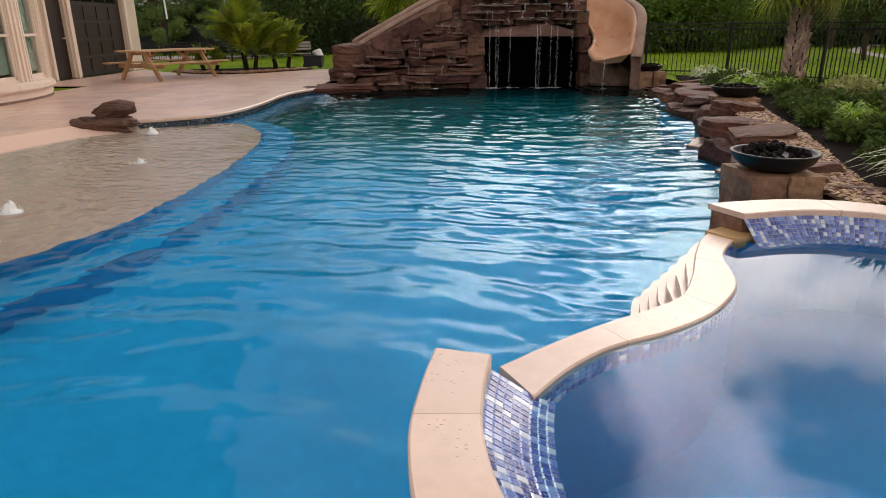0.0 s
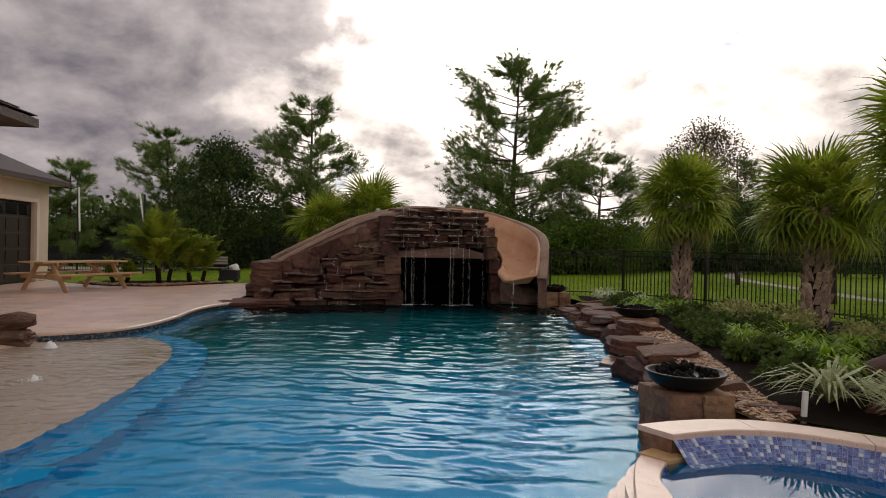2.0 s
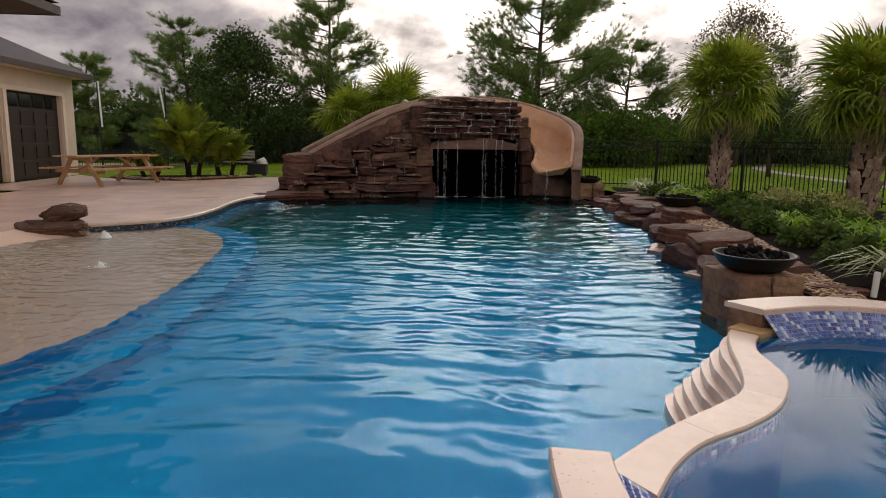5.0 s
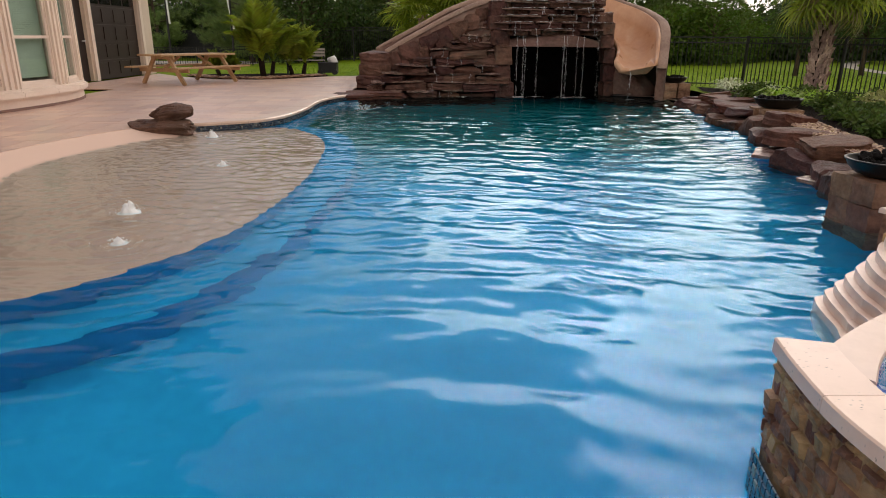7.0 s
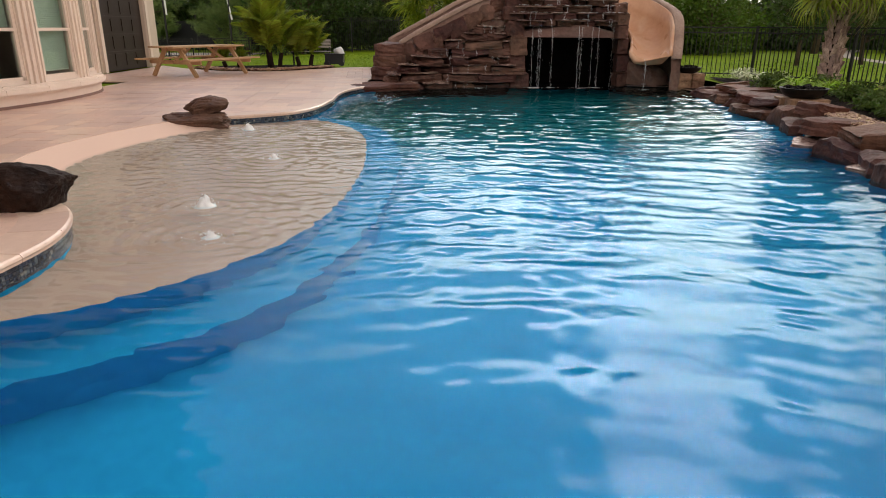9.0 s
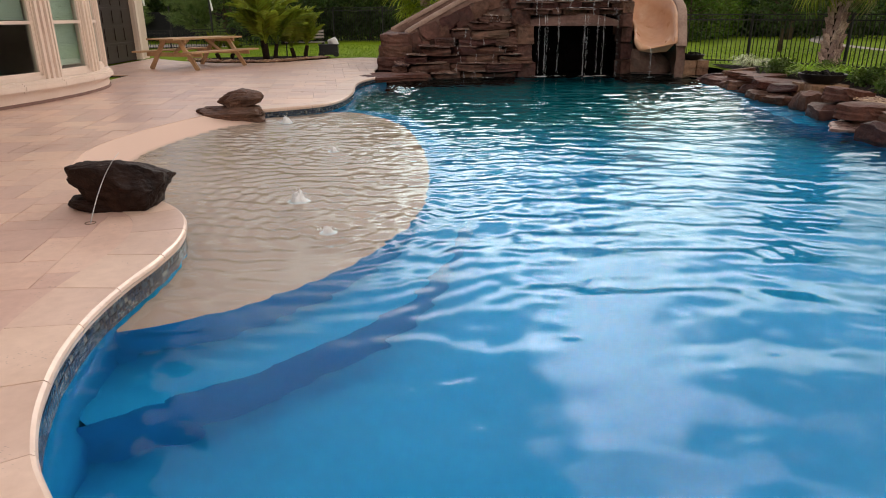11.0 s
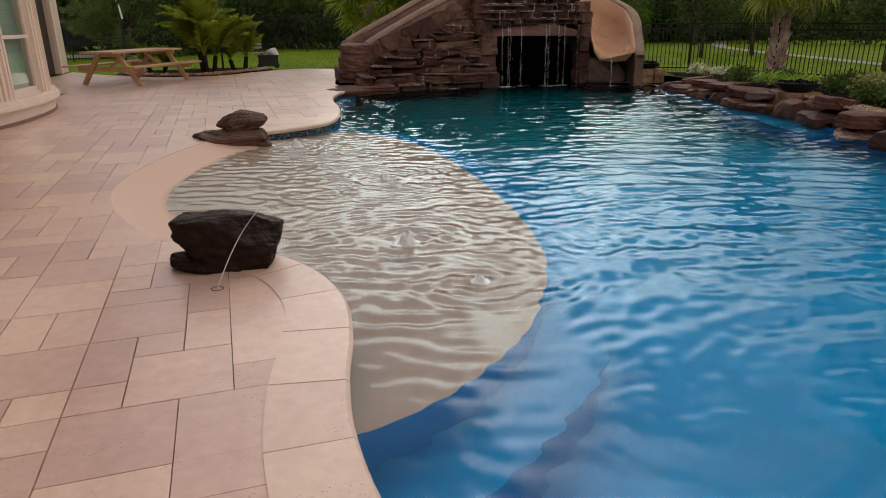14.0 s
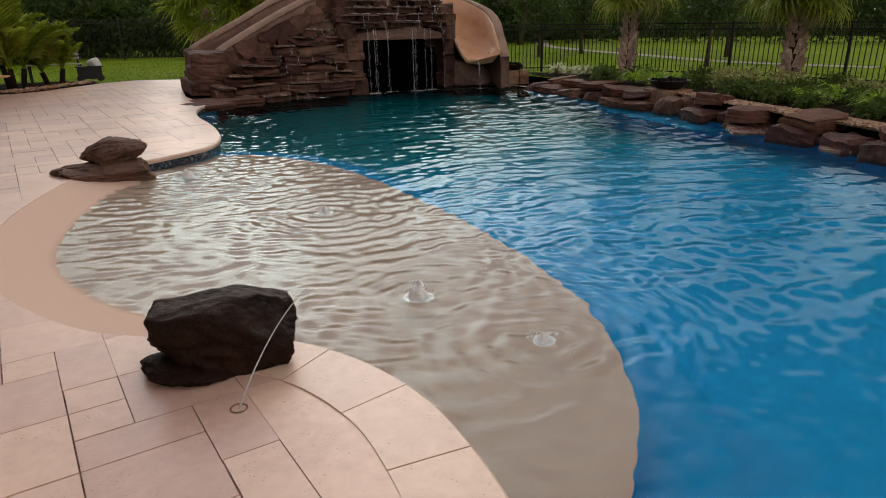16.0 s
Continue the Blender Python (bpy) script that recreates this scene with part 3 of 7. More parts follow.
CAP_OUT = smooth_line([(-0.712, 2.34), (-0.742, 2.15), (-0.76, 1.9), (-0.72, 1.62), (-0.62, 1.3), (-0.38, 1.0), (-0.05, 0.75), (0.5, 0.5), (1.2, 0.4)], 0.06)
CAP_IN = smooth_line([(-0.552, 2.30), (-0.577, 2.15), (-0.59, 1.92), (-0.55, 1.68), (-0.44, 1.42), (-0.24, 1.18), (0.07, 0.95), (0.58, 0.72), (1.2, 0.62)], 0.06)
WING_OUT = smooth_line([(0.70, 3.99), (0.92, 4.05), (1.16, 4.08), (1.4, 4.05), (1.6, 3.95), (1.92, 3.68), (2.3, 3.25), (2.6, 2.7), (2.65, 2.0), (2.4, 1.2), (1.9, 0.7), (1.2, 0.4)], 0.06)
WING_IN = smooth_line([(0.80, 3.80), (0.98, 3.85), (1.17, 3.88), (1.36, 3.85), (1.52, 3.78), (1.80, 3.54), (2.1, 3.15), (2.36, 2.65), (2.41, 2.0), (2.18, 1.35), (1.75, 0.92), (1.2, 0.62)], 0.06)
POOL = xy(NEAR_EDGE[:-1] + BEACH_EDGE[:-1] + FAR_EDGE[:-1] + ROCK_EDGE[:-1] + RIGHT_EDGE + SPILL_OUT[::-1] + CAP_OUT[:22:2])
SPA = xy(SPILL_IN[:-1] + offset_line(WING_IN, -0.10)[1:] + offset_line(CAP_IN, 0.13)[2:][::-1])
SPA_OUTER = xy(SPILL_OUT + WING_OUT + CAP_OUT[::-1])
COPING_W = 0.30
DECK_LINE = offset_line(NEAR_EDGE, COPING_W)[:-2] + BEACH_EDGE[2:-2] + offset_line(FAR_EDGE, COPING_W)[2:]
DECK = [(-9.42, -4.0), (4.6, -4.0), (4.6, 3.6), (3.1, 4.4), (2.5, 4.2)] + xy([p for i, p in enumerate(WING_OUT) if i > 20 and p.y < 3.7]) + xy(CAP_OUT[::-1])[:-16] + xy(DECK_LINE) + [
    (-3.9, 17.2), (-3.7, 19.2), (-3.3, 22.2), (-4.4, 22.6), (-5.2, 22.2), (-6.0, 21.3), (-6.6, 20.5), (-7.2, 20.15), (-8.4, 20.25), (-9.8, 21.3), (-11.05, 22.75), (-11.05, 16.3), (-9.42, 16.3)]


def beach_z(x, y):
    """The shelf: it dips from the deck's level under the water."""
    d = away(xy(BEACH_EDGE[7:-4]), x, y)
    return -0.006 - 0.30 * min(1.0, (d / 1.5)) ** 0.75


SHELF_EDGE = smooth_line([(-4.91, 3.50), (-4.66, 3.60), (-4.43, 3.72), (-4.17, 3.93), (-3.88, 4.22), (-3.60, 4.68), (-3.37, 5.22), (-3.24, 5.9), (-3.18, 6.6), (-3.16, 7.3), (-3.20, 8.2),
                          (-3.30, 9.2), (-3.55, 10.05), (-4.0, 10.75), (-4.5, 11.0)], 0.1)
STEP_EDGE = smooth_line([(-4.87, 3.00), (-4.6, 3.14), (-4.3, 3.32), (-4.0, 3.55), (-3.70, 3.80), (-3.42, 4.15), (-3.17, 4.7), (-2.98, 5.4), (-2.86, 6.3), (-2.80, 7.3), (-2.80, 8.3), (-2.92, 9.4), (-3.2, 10.5), (-3.8, 11.3), (-4.35, 11.6)], 0.1)

STEP_LINE = [Vector((-5.1, 2.9, 0))] + STEP_EDGE
SHELF_LINE = [Vector((-5.15, 3.42, 0))] + SHELF_EDGE

# ---------------------------------------------------------------- ground
GROUND_HOLE = [(-9.42, -4.0), (4.6, -4.0), (4.6, 3.6), (3.2, 4.5), (2.5, 4.6), (2.3, 5.2), (2.6, 6.2), (3.1, 7.6), (3.3, 9.2), (3.7, 10.6), (4.0, 12.4), (4.1, 14.2), (4.2, 16.0), (4.0, 17.3), (3.6, 19.4),
               (-3.3, 19.6), (-3.3, 22.2), (-4.4, 22.6), (-5.2, 22.2), (-6.0, 21.3), (-6.6, 20.5), (-7.2, 20.15), (-8.4, 20.25), (-9.8, 21.3), (-11.05, 22.75), (-11.05, 16.3), (-9.42, 16.3)]


def ground_z(x, y):
    bed = max(0.0, 1 - max(0.0, x - 4.6) / 2.5) if x > 2 and y < 18 else 0.0
    slope = -0.40 * min(1, max(0, (-x - 6) / 8)) * min(1, max(0, (y - 24) / 12))
    return -0.05 + 0.16 * bed + slope


far_sheet = [(math.cos(k * math.pi / 24) * 900, 10 + math.sin(k * math.pi / 24) * 900) for k in range(48)]
mid = [(-40, -20), (40, -20), (45, 60), (-45, 60)]
ground_mesh = sheet(mid, 1.6, ground_z, [GROUND_HOLE])
outer = sheet(far_sheet, 0, lambda x, y: ground_z(x, y), [mid])
ground_mesh.add(outer.v, outer.f)
structure("ground", ground_mesh, LAWN, "green mown lawn stretching to the woods", True)

bed_poly = [(2.5, 4.7), (3.6, 4.0), (6.0, 4.0), (9.0, 6.0), (9.3, 9.0), (8.8, 11.5), (8.2, 13.6), (7.4, 15.8), (6.4, 17.2), (4.6, 17.0), (4.3, 15.8), (4.15, 14.0), (4.05, 12.2), (3.7, 10.4), (3.3, 9.0), (3.1, 7.5), (2.2, 6.0), (2.2, 5.0)]
structure("ground_bed", sheet(bed_poly, 0.4, lambda x, y: ground_z(x, y) + 0.03 + 0.05 * noise.noise(Vector((x, y, 0)) * 1.4)), MULCH, "dark mulched planting bed", True)
left_bed = xy(smooth_line([(-9.6, 21.3), (-8.4, 20.3), (-7.2, 20.2), (-6.6, 20.55), (-6.0, 21.35), (-5.4, 22.1), (-5.6, 23.0), (-6.6, 23.6), (-8.2, 23.2), (-9.6, 22.6)], 0.3))
structure("ground_mulch", sheet(left_bed, 0.3, lambda x, y: 0.0 + 0.03 * noise.noise(Vector((x, y, 3)) * 2)), MULCH, "dark mulched bed beside the patio", True)

# packed soil under the rocks, plants and paving
structure("ground_soil", sheet([(-12.5, -4.6), (6.2, -4.6), (6.2, 23.6), (-12.5, 23.6)], 0, lambda x, y: -0.075, [POOL, SPA_OUTER]), MULCH, "dark soil under the rocks and beds")

# the deck's mortar bed, under the stones
deck_ob = structure("floor_deck", Mesh().add(*(lambda m: (m.v, m.f))(sheet(DECK, 0, lambda x, y: -0.010))), MORTAR, "mortar bed under travertine patio paving")

# ---------------------------------------------------------------- pool shell
shell = Mesh()
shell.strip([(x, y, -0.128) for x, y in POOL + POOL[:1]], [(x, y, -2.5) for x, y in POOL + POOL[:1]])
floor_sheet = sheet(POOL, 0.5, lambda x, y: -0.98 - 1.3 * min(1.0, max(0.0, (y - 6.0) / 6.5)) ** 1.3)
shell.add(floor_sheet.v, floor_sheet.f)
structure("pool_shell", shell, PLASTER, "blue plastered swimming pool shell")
shelf_poly = xy(NEAR_EDGE[[i for i, p in enumerate(NEAR_EDGE) if p.y > 3.46 and p.x < -4.8][0]:-1] + BEACH_EDGE + FAR_EDGE[1:8] + SHELF_EDGE[::-1])
step_poly = xy(NEAR_EDGE[[i for i, p in enumerate(NEAR_EDGE) if p.y > 2.97 and p.x < -4.7][0]:-1] + BEACH_EDGE + FAR_EDGE[1:14] + STEP_EDGE[::-1])
shelf_mesh = sheet(shelf_poly, 0.22, lambda x, y: max(beach_z(x, y), SHELF_Z))
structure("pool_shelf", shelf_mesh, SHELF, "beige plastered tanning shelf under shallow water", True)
edge_mesh = Mesh().strip([(p.x, p.y, max(beach_z(p.x, p.y), SHELF_Z)) for p in SHELF_LINE], [(p.x, p.y, -0.66) for p in SHELF_LINE])
edge_mesh.add(*(lambda m: (m.v, m.f))(sheet(step_poly, 0, lambda x, y: -0.62)))
edge_mesh.strip([(p.x, p.y, -0.62) for p in STEP_LINE], [(p.x, p.y, -1.9) for p in STEP_LINE])
structure("pool_step", edge_mesh, STEP, "blue plastered underwater step round the shelf")


bench_line = smooth_line([(3.3, 12.6), (2.85, 12.1), (2.6, 11.2), (2.45, 10.2), (2.35, 9.4), (2.6, 8.9)], 0.15)
bench_mesh = sheet(xy(bench_line) + [(3.2, 8.9), (3.5, 10.2), (3.7, 11.2), (3.6, 12.6)], 0, lambda x, y: -0.50)
bench_mesh.strip([(p.x, p.y, -0.50) for p in bench_line], [(p.x, p.y, -2.2) for p in bench_line])
structure("pool_bench", bench_mesh, STEP, "blue plastered underwater bench beside the ledge stones")

# ---------------------------------------------------------------- water
BUBBLERS = [(-4.28, 5.60), (-3.98, 4.78), (-4.16, 7.62), (-4.97, 9.72)]
rnd = random.Random(5)
WAVES = []
for k in range(100):
    length = rnd.uniform(0.45, 0.85) if k % 4 == 0 else 0.12 * (0.45 / 0.12) ** rnd.random()
    turn = math.pi / 2 + rnd.gauss(0, 0.30) if k % 5 else rnd.uniform(0, 6.283)
    WAVES.append((math.cos(turn) * 6.283 / length, math.sin(turn) * 6.283 / length, rnd.uniform(0, 6.283), 0.0022 * length))


def ripple(x, y):
    """Height of the pool's surface above its mean level (arrays)."""
    long_h, short_h = np.zeros_like(x), np.zeros_like(x)
    wx, wy = x + 0.12 * np.sin(y * 1.7), y + 0.15 * np.sin(x * 1.3 + 0.6)
    for kx, ky, ph, amp in WAVES:
        if amp > 0.0022 * 0.24:
            long_h += amp * np.sin(kx * wx + ky * wy + ph)
        else:
            short_h += amp * np.sin(kx * wx + ky * wy + ph)
    calm = 0.75 + 0.25 * np.sin(x * 0.9 + 1.0) * np.sin(y * 0.7)
    near_calm = 0.78 + 0.22 / (1 + np.exp((4.6 - y) * 1.6))
    shallow = 1 / (1 + np.exp((x + 3.4 - 0.05 * y) * 3))
    h = calm * (long_h * (1 - 0.80 * shallow) + 1.35 * short_h * (1 + 0.5 * shallow) * near_calm)
    for bx, by in BUBBLERS:
        r = np.hypot(x - bx, y - by)
        h += 0.0065 * np.exp(-r / 0.8) * np.sin(r * 6.283 / 0.15) * np.minimum(1, r / 0.1)
    for bx, by, amp in ((0.3, 16.7, 0.008), (1.3, 16.7, 0.008), (2.75, 16.1, 0.012)):
        r = np.hypot(x - bx, y - by)
        h += amp * np.exp(-r / 1.1) * np.sin(r * 6.283 / 0.26)
    return h


def water_grid(x0, x1, y0, y1, step, z, skip):
    xs, ys = np.arange(x0, x1, step), np.arange(y0, y1, step)
    gx, gy = np.meshgrid(xs, ys)
    gz = z + ripple(gx, gy)
    m = Mesh()
    nx = len(xs)
    m.v = list(zip(gx.ravel().tolist(), gy.ravel().tolist(), gz.ravel().tolist()))
    for j in range(len(ys) - 1):
        for i in range(nx - 1):
            if skip is None or not skip(xs[i] + step / 2, ys[j] + step / 2):
                a = j * nx + i
                m.f.append((a, a + 1, a + nx + 1, a + nx))
    return m


water = structure("water_pool", water_grid(-6.7, 4.2, 1.1, 18.8, 0.029, WATER_Z,
                                           lambda x, y: x > -1 and y < 4.5 and inside(SPA_OUTER, x, y)), WATER, "rippled blue swimming pool water", True)
water.visible_shadow = False
spa_water = structure("water_spa", sheet(SPA, 0, lambda x, y: 0.25), SPA_WATER, "calm raised spa water mirroring the clouds")
spa_water.visible_shadow = False


# ---------------------------------------------------------------- coping and waterline tile
def coping_run(line, name, label, width, z0, z1, length, parent=None, lip=0.02, gap=0.003, seed=0, material=None):
    """Stones side by side along a line, from a small lip over the pool to the deck."""
    r = random.Random(seed)
    inner, outer_line = offset_line(line, -lip), offset_line(line, width)
    step = (line[1] - line[0]).length
    holder = parent or tagged(new(name), label, "coping", kind="structure")
    i = 0
    while i < len(line) - 2:
        k = min(len(line) - 1, i + max(2, round(length * r.uniform(0.85, 1.2) / step)))
        if len(line) - 1 - k < 3:
            k = len(line) - 1
        a, b = inner[i:k + 1], outer_line[i:k + 1]
        t0, t1 = (a[1] - a[0]).normalized() * gap, (a[-1] - a[-2]).normalized() * gap
        a, b = [p.copy() for p in a], [p.copy() for p in b]
        a[0] += t0; b[0] += t0; a[-1] -= t1; b[-1] -= t1
        dz = r.uniform(-0.001, 0.001)
        m = Mesh()
        n = len(a)
        # bullnose edge towards the water
        rows = [[(p.x, p.y, z0) for p in a]]
        h = z1 - z0
        for s, f in ((0.0, 0.25), (-0.006, 0.5), (0.0, 0.78), (0.012, 1.0)):
            rows.append([((p.x + (q.x - p.x) * s / width), (p.y + (q.y - p.y) * s / width), z0 + h * f + dz) for p, q in zip(a, b)])
        rows.append([(q.x, q.y, z1 + dz) for q in b])
        rows.append([(q.x, q.y, z0) for q in b])
        vs = [p for row in rows for p in row]
        fs = []
        for j in range(len(rows) - 1):
            for c in range(n - 1):
                fs.append((j * n + c, j * n + c + 1, (j + 1) * n + c + 1, (j + 1) * n + c))
        fs.append(tuple(j * n for j in range(len(rows))))
        fs.append(tuple(j * n + n - 1 for j in range(len(rows) - 1, -1, -1)))
        m.add(vs, fs)
        part("coping_stone", m, material or COPING, holder)
        i = k
    return holder


def mosaic_band(name, line, z_top, z_bottom, size, side, parent=None, slope=0.0, label="", rows_tall=1.0, dark=False):
    """Small glass tiles set on a wall that follows a line; side is +1 for its left face."""
    rows = max(1, round((z_top - z_bottom) / (size * rows_tall)))
    pts = smooth_line([tuple(p) for p in line[::2]] if len(line) > 8 else [tuple(p) for p in line], size)
    m, back = Mesh(), Mesh()
    lo = offset_line(pts, side * slope)
    back.strip([(p.x, p.y, z_top) for p in pts], [(p.x, p.y, z_bottom) for p in lo])
    r = random.Random(len(line))
    for i in range(len(pts) - 1):
        t = (pts[i + 1] - pts[i]).normalized()
        nrm = Vector((-t.y, t.x, 0)) * side
        for j in range(rows):
            g = 0.07
            c = []
            for u, v in ((g, g), (1 - g, g), (1 - g, 1 - g), (g, 1 - g)):
                f = (j + v) / rows
                p = pts[i].lerp(pts[i + 1], u).lerp(lo[i].lerp(lo[i + 1], u), f)
                c.append(Vector((p.x, p.y, z_top + (z_bottom - z_top) * f)))
            lift = nrm * (0.004 + r.uniform(0, 0.0012))
            mid_c = sum(c, Vector()) / 4
            up = [q.lerp(mid_c, 0.12) + lift for q in c]
            m.add(c + up, [(4, 5, 6, 7), (0, 1, 5, 4), (1, 2, 6, 5), (2, 3, 7, 6), (3, 0, 4, 7)])
    a = part(name, m, DARK_MOSAIC if dark else MOSAIC, parent, label)
    b = part("tile_backing", back, DARK_GROUT if dark else GROUT, parent)
    return a, b


coping_run(NEAR_EDGE, "coping_near", "cream travertine bullnose coping along the pool", COPING_W, -0.045, 0.005, 0.42, seed=3)
coping_run(FAR_EDGE, "coping_far", "cream travertine bullnose coping along the pool", COPING_W, -0.045, 0.005, 0.42, seed=4)
for wall_line, nm in ((NEAR_EDGE, "trim_near_tile"), (FAR_EDGE, "trim_far_tile")):
    band = tagged(new(nm), "dark blue-grey glass mosaic waterline tile band", "tile band", kind="structure")
    a, b = mosaic_band("mosaic_tiles", [p + Vector((0, 0, 0)) for p in offset_line(wall_line, -0.004)], -0.046, -0.22, 0.029, -1, band, dark=True)
    tagged(a, kind="stuff")

# ---------------------------------------------------------------- raised spa
spa = thing("raised_spa", (0, 0, 0), "raised spa with travertine caps, mosaic tile and stone veneer", "spa")
spa_shell = Mesh()
loop = SPA + SPA[:1]
spa_shell.strip([(x, y, 0.22) for x, y in loop], [(x, y, -0.75) for x, y in loop])
s = sheet(SPA, 0, lambda x, y: -0.75)
spa_shell.add(s.v, s.f)
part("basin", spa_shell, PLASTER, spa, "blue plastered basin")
# spillway wall and its level coping
wall = Mesh()
wall.strip([(p.x, p.y, 0.215) for p in SPILL_OUT], [(p.x, p.y, -1.3) for p in SPILL_OUT])
wall.add([(p.x, p.y, 0.215) for p in SPILL_IN] + [(p.x, p.y, 0.215) for p in SPILL_OUT[::-1]], [tuple(range(len(SPILL_IN) + len(SPILL_OUT)))])
part("spillway_wall", wall, PLASTER, spa)


def band_stones(out_line, in_line, z0, z1, count, name, parent, material, until=1.0, lip=0.0):
    """Cap stones between an outer and an inner line."""
    a, b = smooth_line([tuple(p) for p in out_line], 0.02), smooth_line([tuple(p) for p in in_line], 0.02)

    def at(line, f):
        x = f * (len(line) - 1)
        i = min(int(x), len(line) - 2)
        return line[i].lerp(line[i + 1], x - i)
    for k in range(count):
        f0, f1 = k / count * until + 0.0004, (k + 1) / count * until - 0.0004
        fs = [f0 + (f1 - f0) * j / 8 for j in range(9)]
        pa, pb = [at(a, f) for f in fs], [at(b, f) for f in fs]
        if lip:
            pa = [p + (p - q).normalized() * lip for p, q in zip(pa, pb)]
        ring = pa + pb[::-1]
        c = 0.006
        mid_p = [p.lerp(q, 0.5) for p, q in zip(pa, pb)]
        top = [p + (m_ - p).normalized() * c for p, m_ in zip(pa, mid_p)] + [q + (m_ - q).normalized() * c for q, m_ in zip(pb, mid_p)][::-1]
        m = Mesh()
        n = len(ring)
        vs = [(p.x, p.y, z0) for p in ring] + [(p.x, p.y, z1 - c) for p in ring] + [(p.x, p.y, z1) for p in top]
        fs_ = [(i, (i + 1) % n, n + (i + 1) % n, n + i) for i in range(n)] + [(n + i, n + (i + 1) % n, 2 * n + (i + 1) % n, 2 * n + i) for i in range(n)]
        for j in range(8):
            fs_.append((2 * n + j, 2 * n + j + 1, 2 * n + n - 2 - j, 2 * n + n - 1 - j))
        fs_.append(tuple(range(n - 1, -1, -1)))
        m.add(vs, fs_)
        part(name, m, material, parent)


band_stones(SPILL_OUT, SPILL_IN, 0.216, 0.262, 4, "spillway_stone", spa, COPING)
CAP_Z = 0.372
band_stones(CAP_OUT, CAP_IN, CAP_Z - 0.05, CAP_Z, 9, "cap_stone", spa, COPING, 1.0, 0.008)
band_stones(WING_OUT, WING_IN, CAP_Z - 0.03, CAP_Z, 9, "cap_stone", spa, COPING, 1.0, 0.02)
# walls under the caps
for o_line, i_line in ((CAP_OUT, CAP_IN), (WING_OUT, WING_IN)):
    a = smooth_line([tuple(p) for p in o_line], 0.08)
    b = smooth_line([tuple(p) for p in i_line], 0.08)
    wing = o_line is WING_OUT
    ring = xy(offset_line(a, -0.012 if wing else 0.012)) + xy(offset_line(b, 0.012 if wing else -0.012)[::-1])
    part("wall_core", Mesh().prism(ring, -1.2, CAP_Z - (0.032 if wing else 0.05)), VENEER, spa)
m1, b1 = mosaic_band("mosaic_tiles", CAP_IN, CAP_Z - 0.05, 0.21, 0.0265, 1, spa, 0.19, rows_tall=0.53)
m2, b2 = mosaic_band("mosaic_tiles", WING_IN, CAP_Z - 0.03, 0.21, 0.0235, -1, spa, 0.15, rows_tall=0.69)
m3, b3 = mosaic_band("mosaic_tiles", SPILL_IN, 0.214, 0.10, 0.034, -1, spa, 0.0)
m4, b4 = mosaic_band("mosaic_tiles", offset_line(CAP_OUT[:20], -0.012), -0.03, -0.25, 0.034, -1, spa, 0.0, dark=True)
for q in (m1, m2, m3, m4):
    tagged(q, kind="stuff")
# rough stone veneer on the pool side of the cap wall
r = random.Random(8)
veneer_line = smooth_line([tuple(p) for p in CAP_OUT[:24]], 0.005)
z = -0.03
while z < CAP_Z - 0.055:
    h = min(r.uniform(0.03, 0.065), CAP_Z - 0.05 - z)
    i = 0
    while i < len(veneer_line) - 8:
        k = min(len(veneer_line) - 1, i + r.randint(6, 17))
        p, q = veneer_line[i], veneer_line[k]
        t = (q - p).normalized()
        nrm = Vector((t.y, -t.x, 0))
        out = r.uniform(-0.012, 0.010)
        m = Mesh()
        c = [p + t * 0.002, q - t * 0.002]
        vs = []
        for zz, e in ((z + 0.002, 0), (z + h - 0.002, 0)):
            vs += [c[0] + Vector((0, 0, zz)) - nrm * 0.02, c[1] + Vector((0, 0, zz)) - nrm * 0.02]
        for zz in (z + 0.008, z + h - 0.008):
            vs += [c[0] + t * 0.008 + nrm * (out + r.uniform(-0.006, 0.006)) + Vector((0, 0, zz)), c[1] - t * 0.008 + nrm * (out + r.uniform(-0.006, 0.006)) + Vector((0, 0, zz))]
        m.add(vs, [(4, 5, 7, 6), (0, 1, 5, 4), (2, 6, 7, 3), (0, 4, 6, 2), (1, 3, 7, 5)])
        part("veneer_stone", m, VENEER, spa)
        i = k
    z += h
# cascade steps below the spillway
STEPS = 7
spill_mid = smooth_line([tuple(p) for p in SPILL_OUT if p.y > 2.86], 0.02)
for k in range(STEPS):
    n = len(spill_mid)
    d = 0.034 + 0.036 * k
    start = 0.30 * (1 - k / STEPS)
    outer_pts = []
    for i, p in enumerate(spill_mid):
        t = (spill_mid[min(i + 1, n - 1)] - spill_mid[max(i - 1, 0)]).normalized()
        f = i / (n - 1)
        swell = max(0.0, min(1.0, 3.2 * (f - start), 5 * (0.97 - f))) ** 0.7 * (1 + 0.10 * math.sin(f * 9 + 1.2))
        outer_pts.append(p + Vector((-t.y, t.x, 0)) * (d * swell + 0.001))
    ring = xy([p + Vector((0.03, -0.02, 0)) for p in spill_mid]) + xy(outer_pts[::-1])
    top = 0.225 - 0.05 * k
    part("cascade_step", Mesh().prism(ring, top - 0.25, top), COPING, spa)
# stone-faced end of the wing wall and its little landing
landing = Mesh().prism([(0.63, 3.84), (0.73, 3.70), (0.86, 3.77), (0.76, 3.93)], 0.15, 0.270)
part("landing_stone", landing, GOLD_STONE, spa, "tan stone landing at the end of the spillway")
endwall = Mesh().prism([(0.725, 3.98), (0.80, 3.835), (0.85, 3.85), (0.84, 4.02)], -1.0, CAP_Z - 0.034)
part("end_wall", endwall, VENEER, spa)

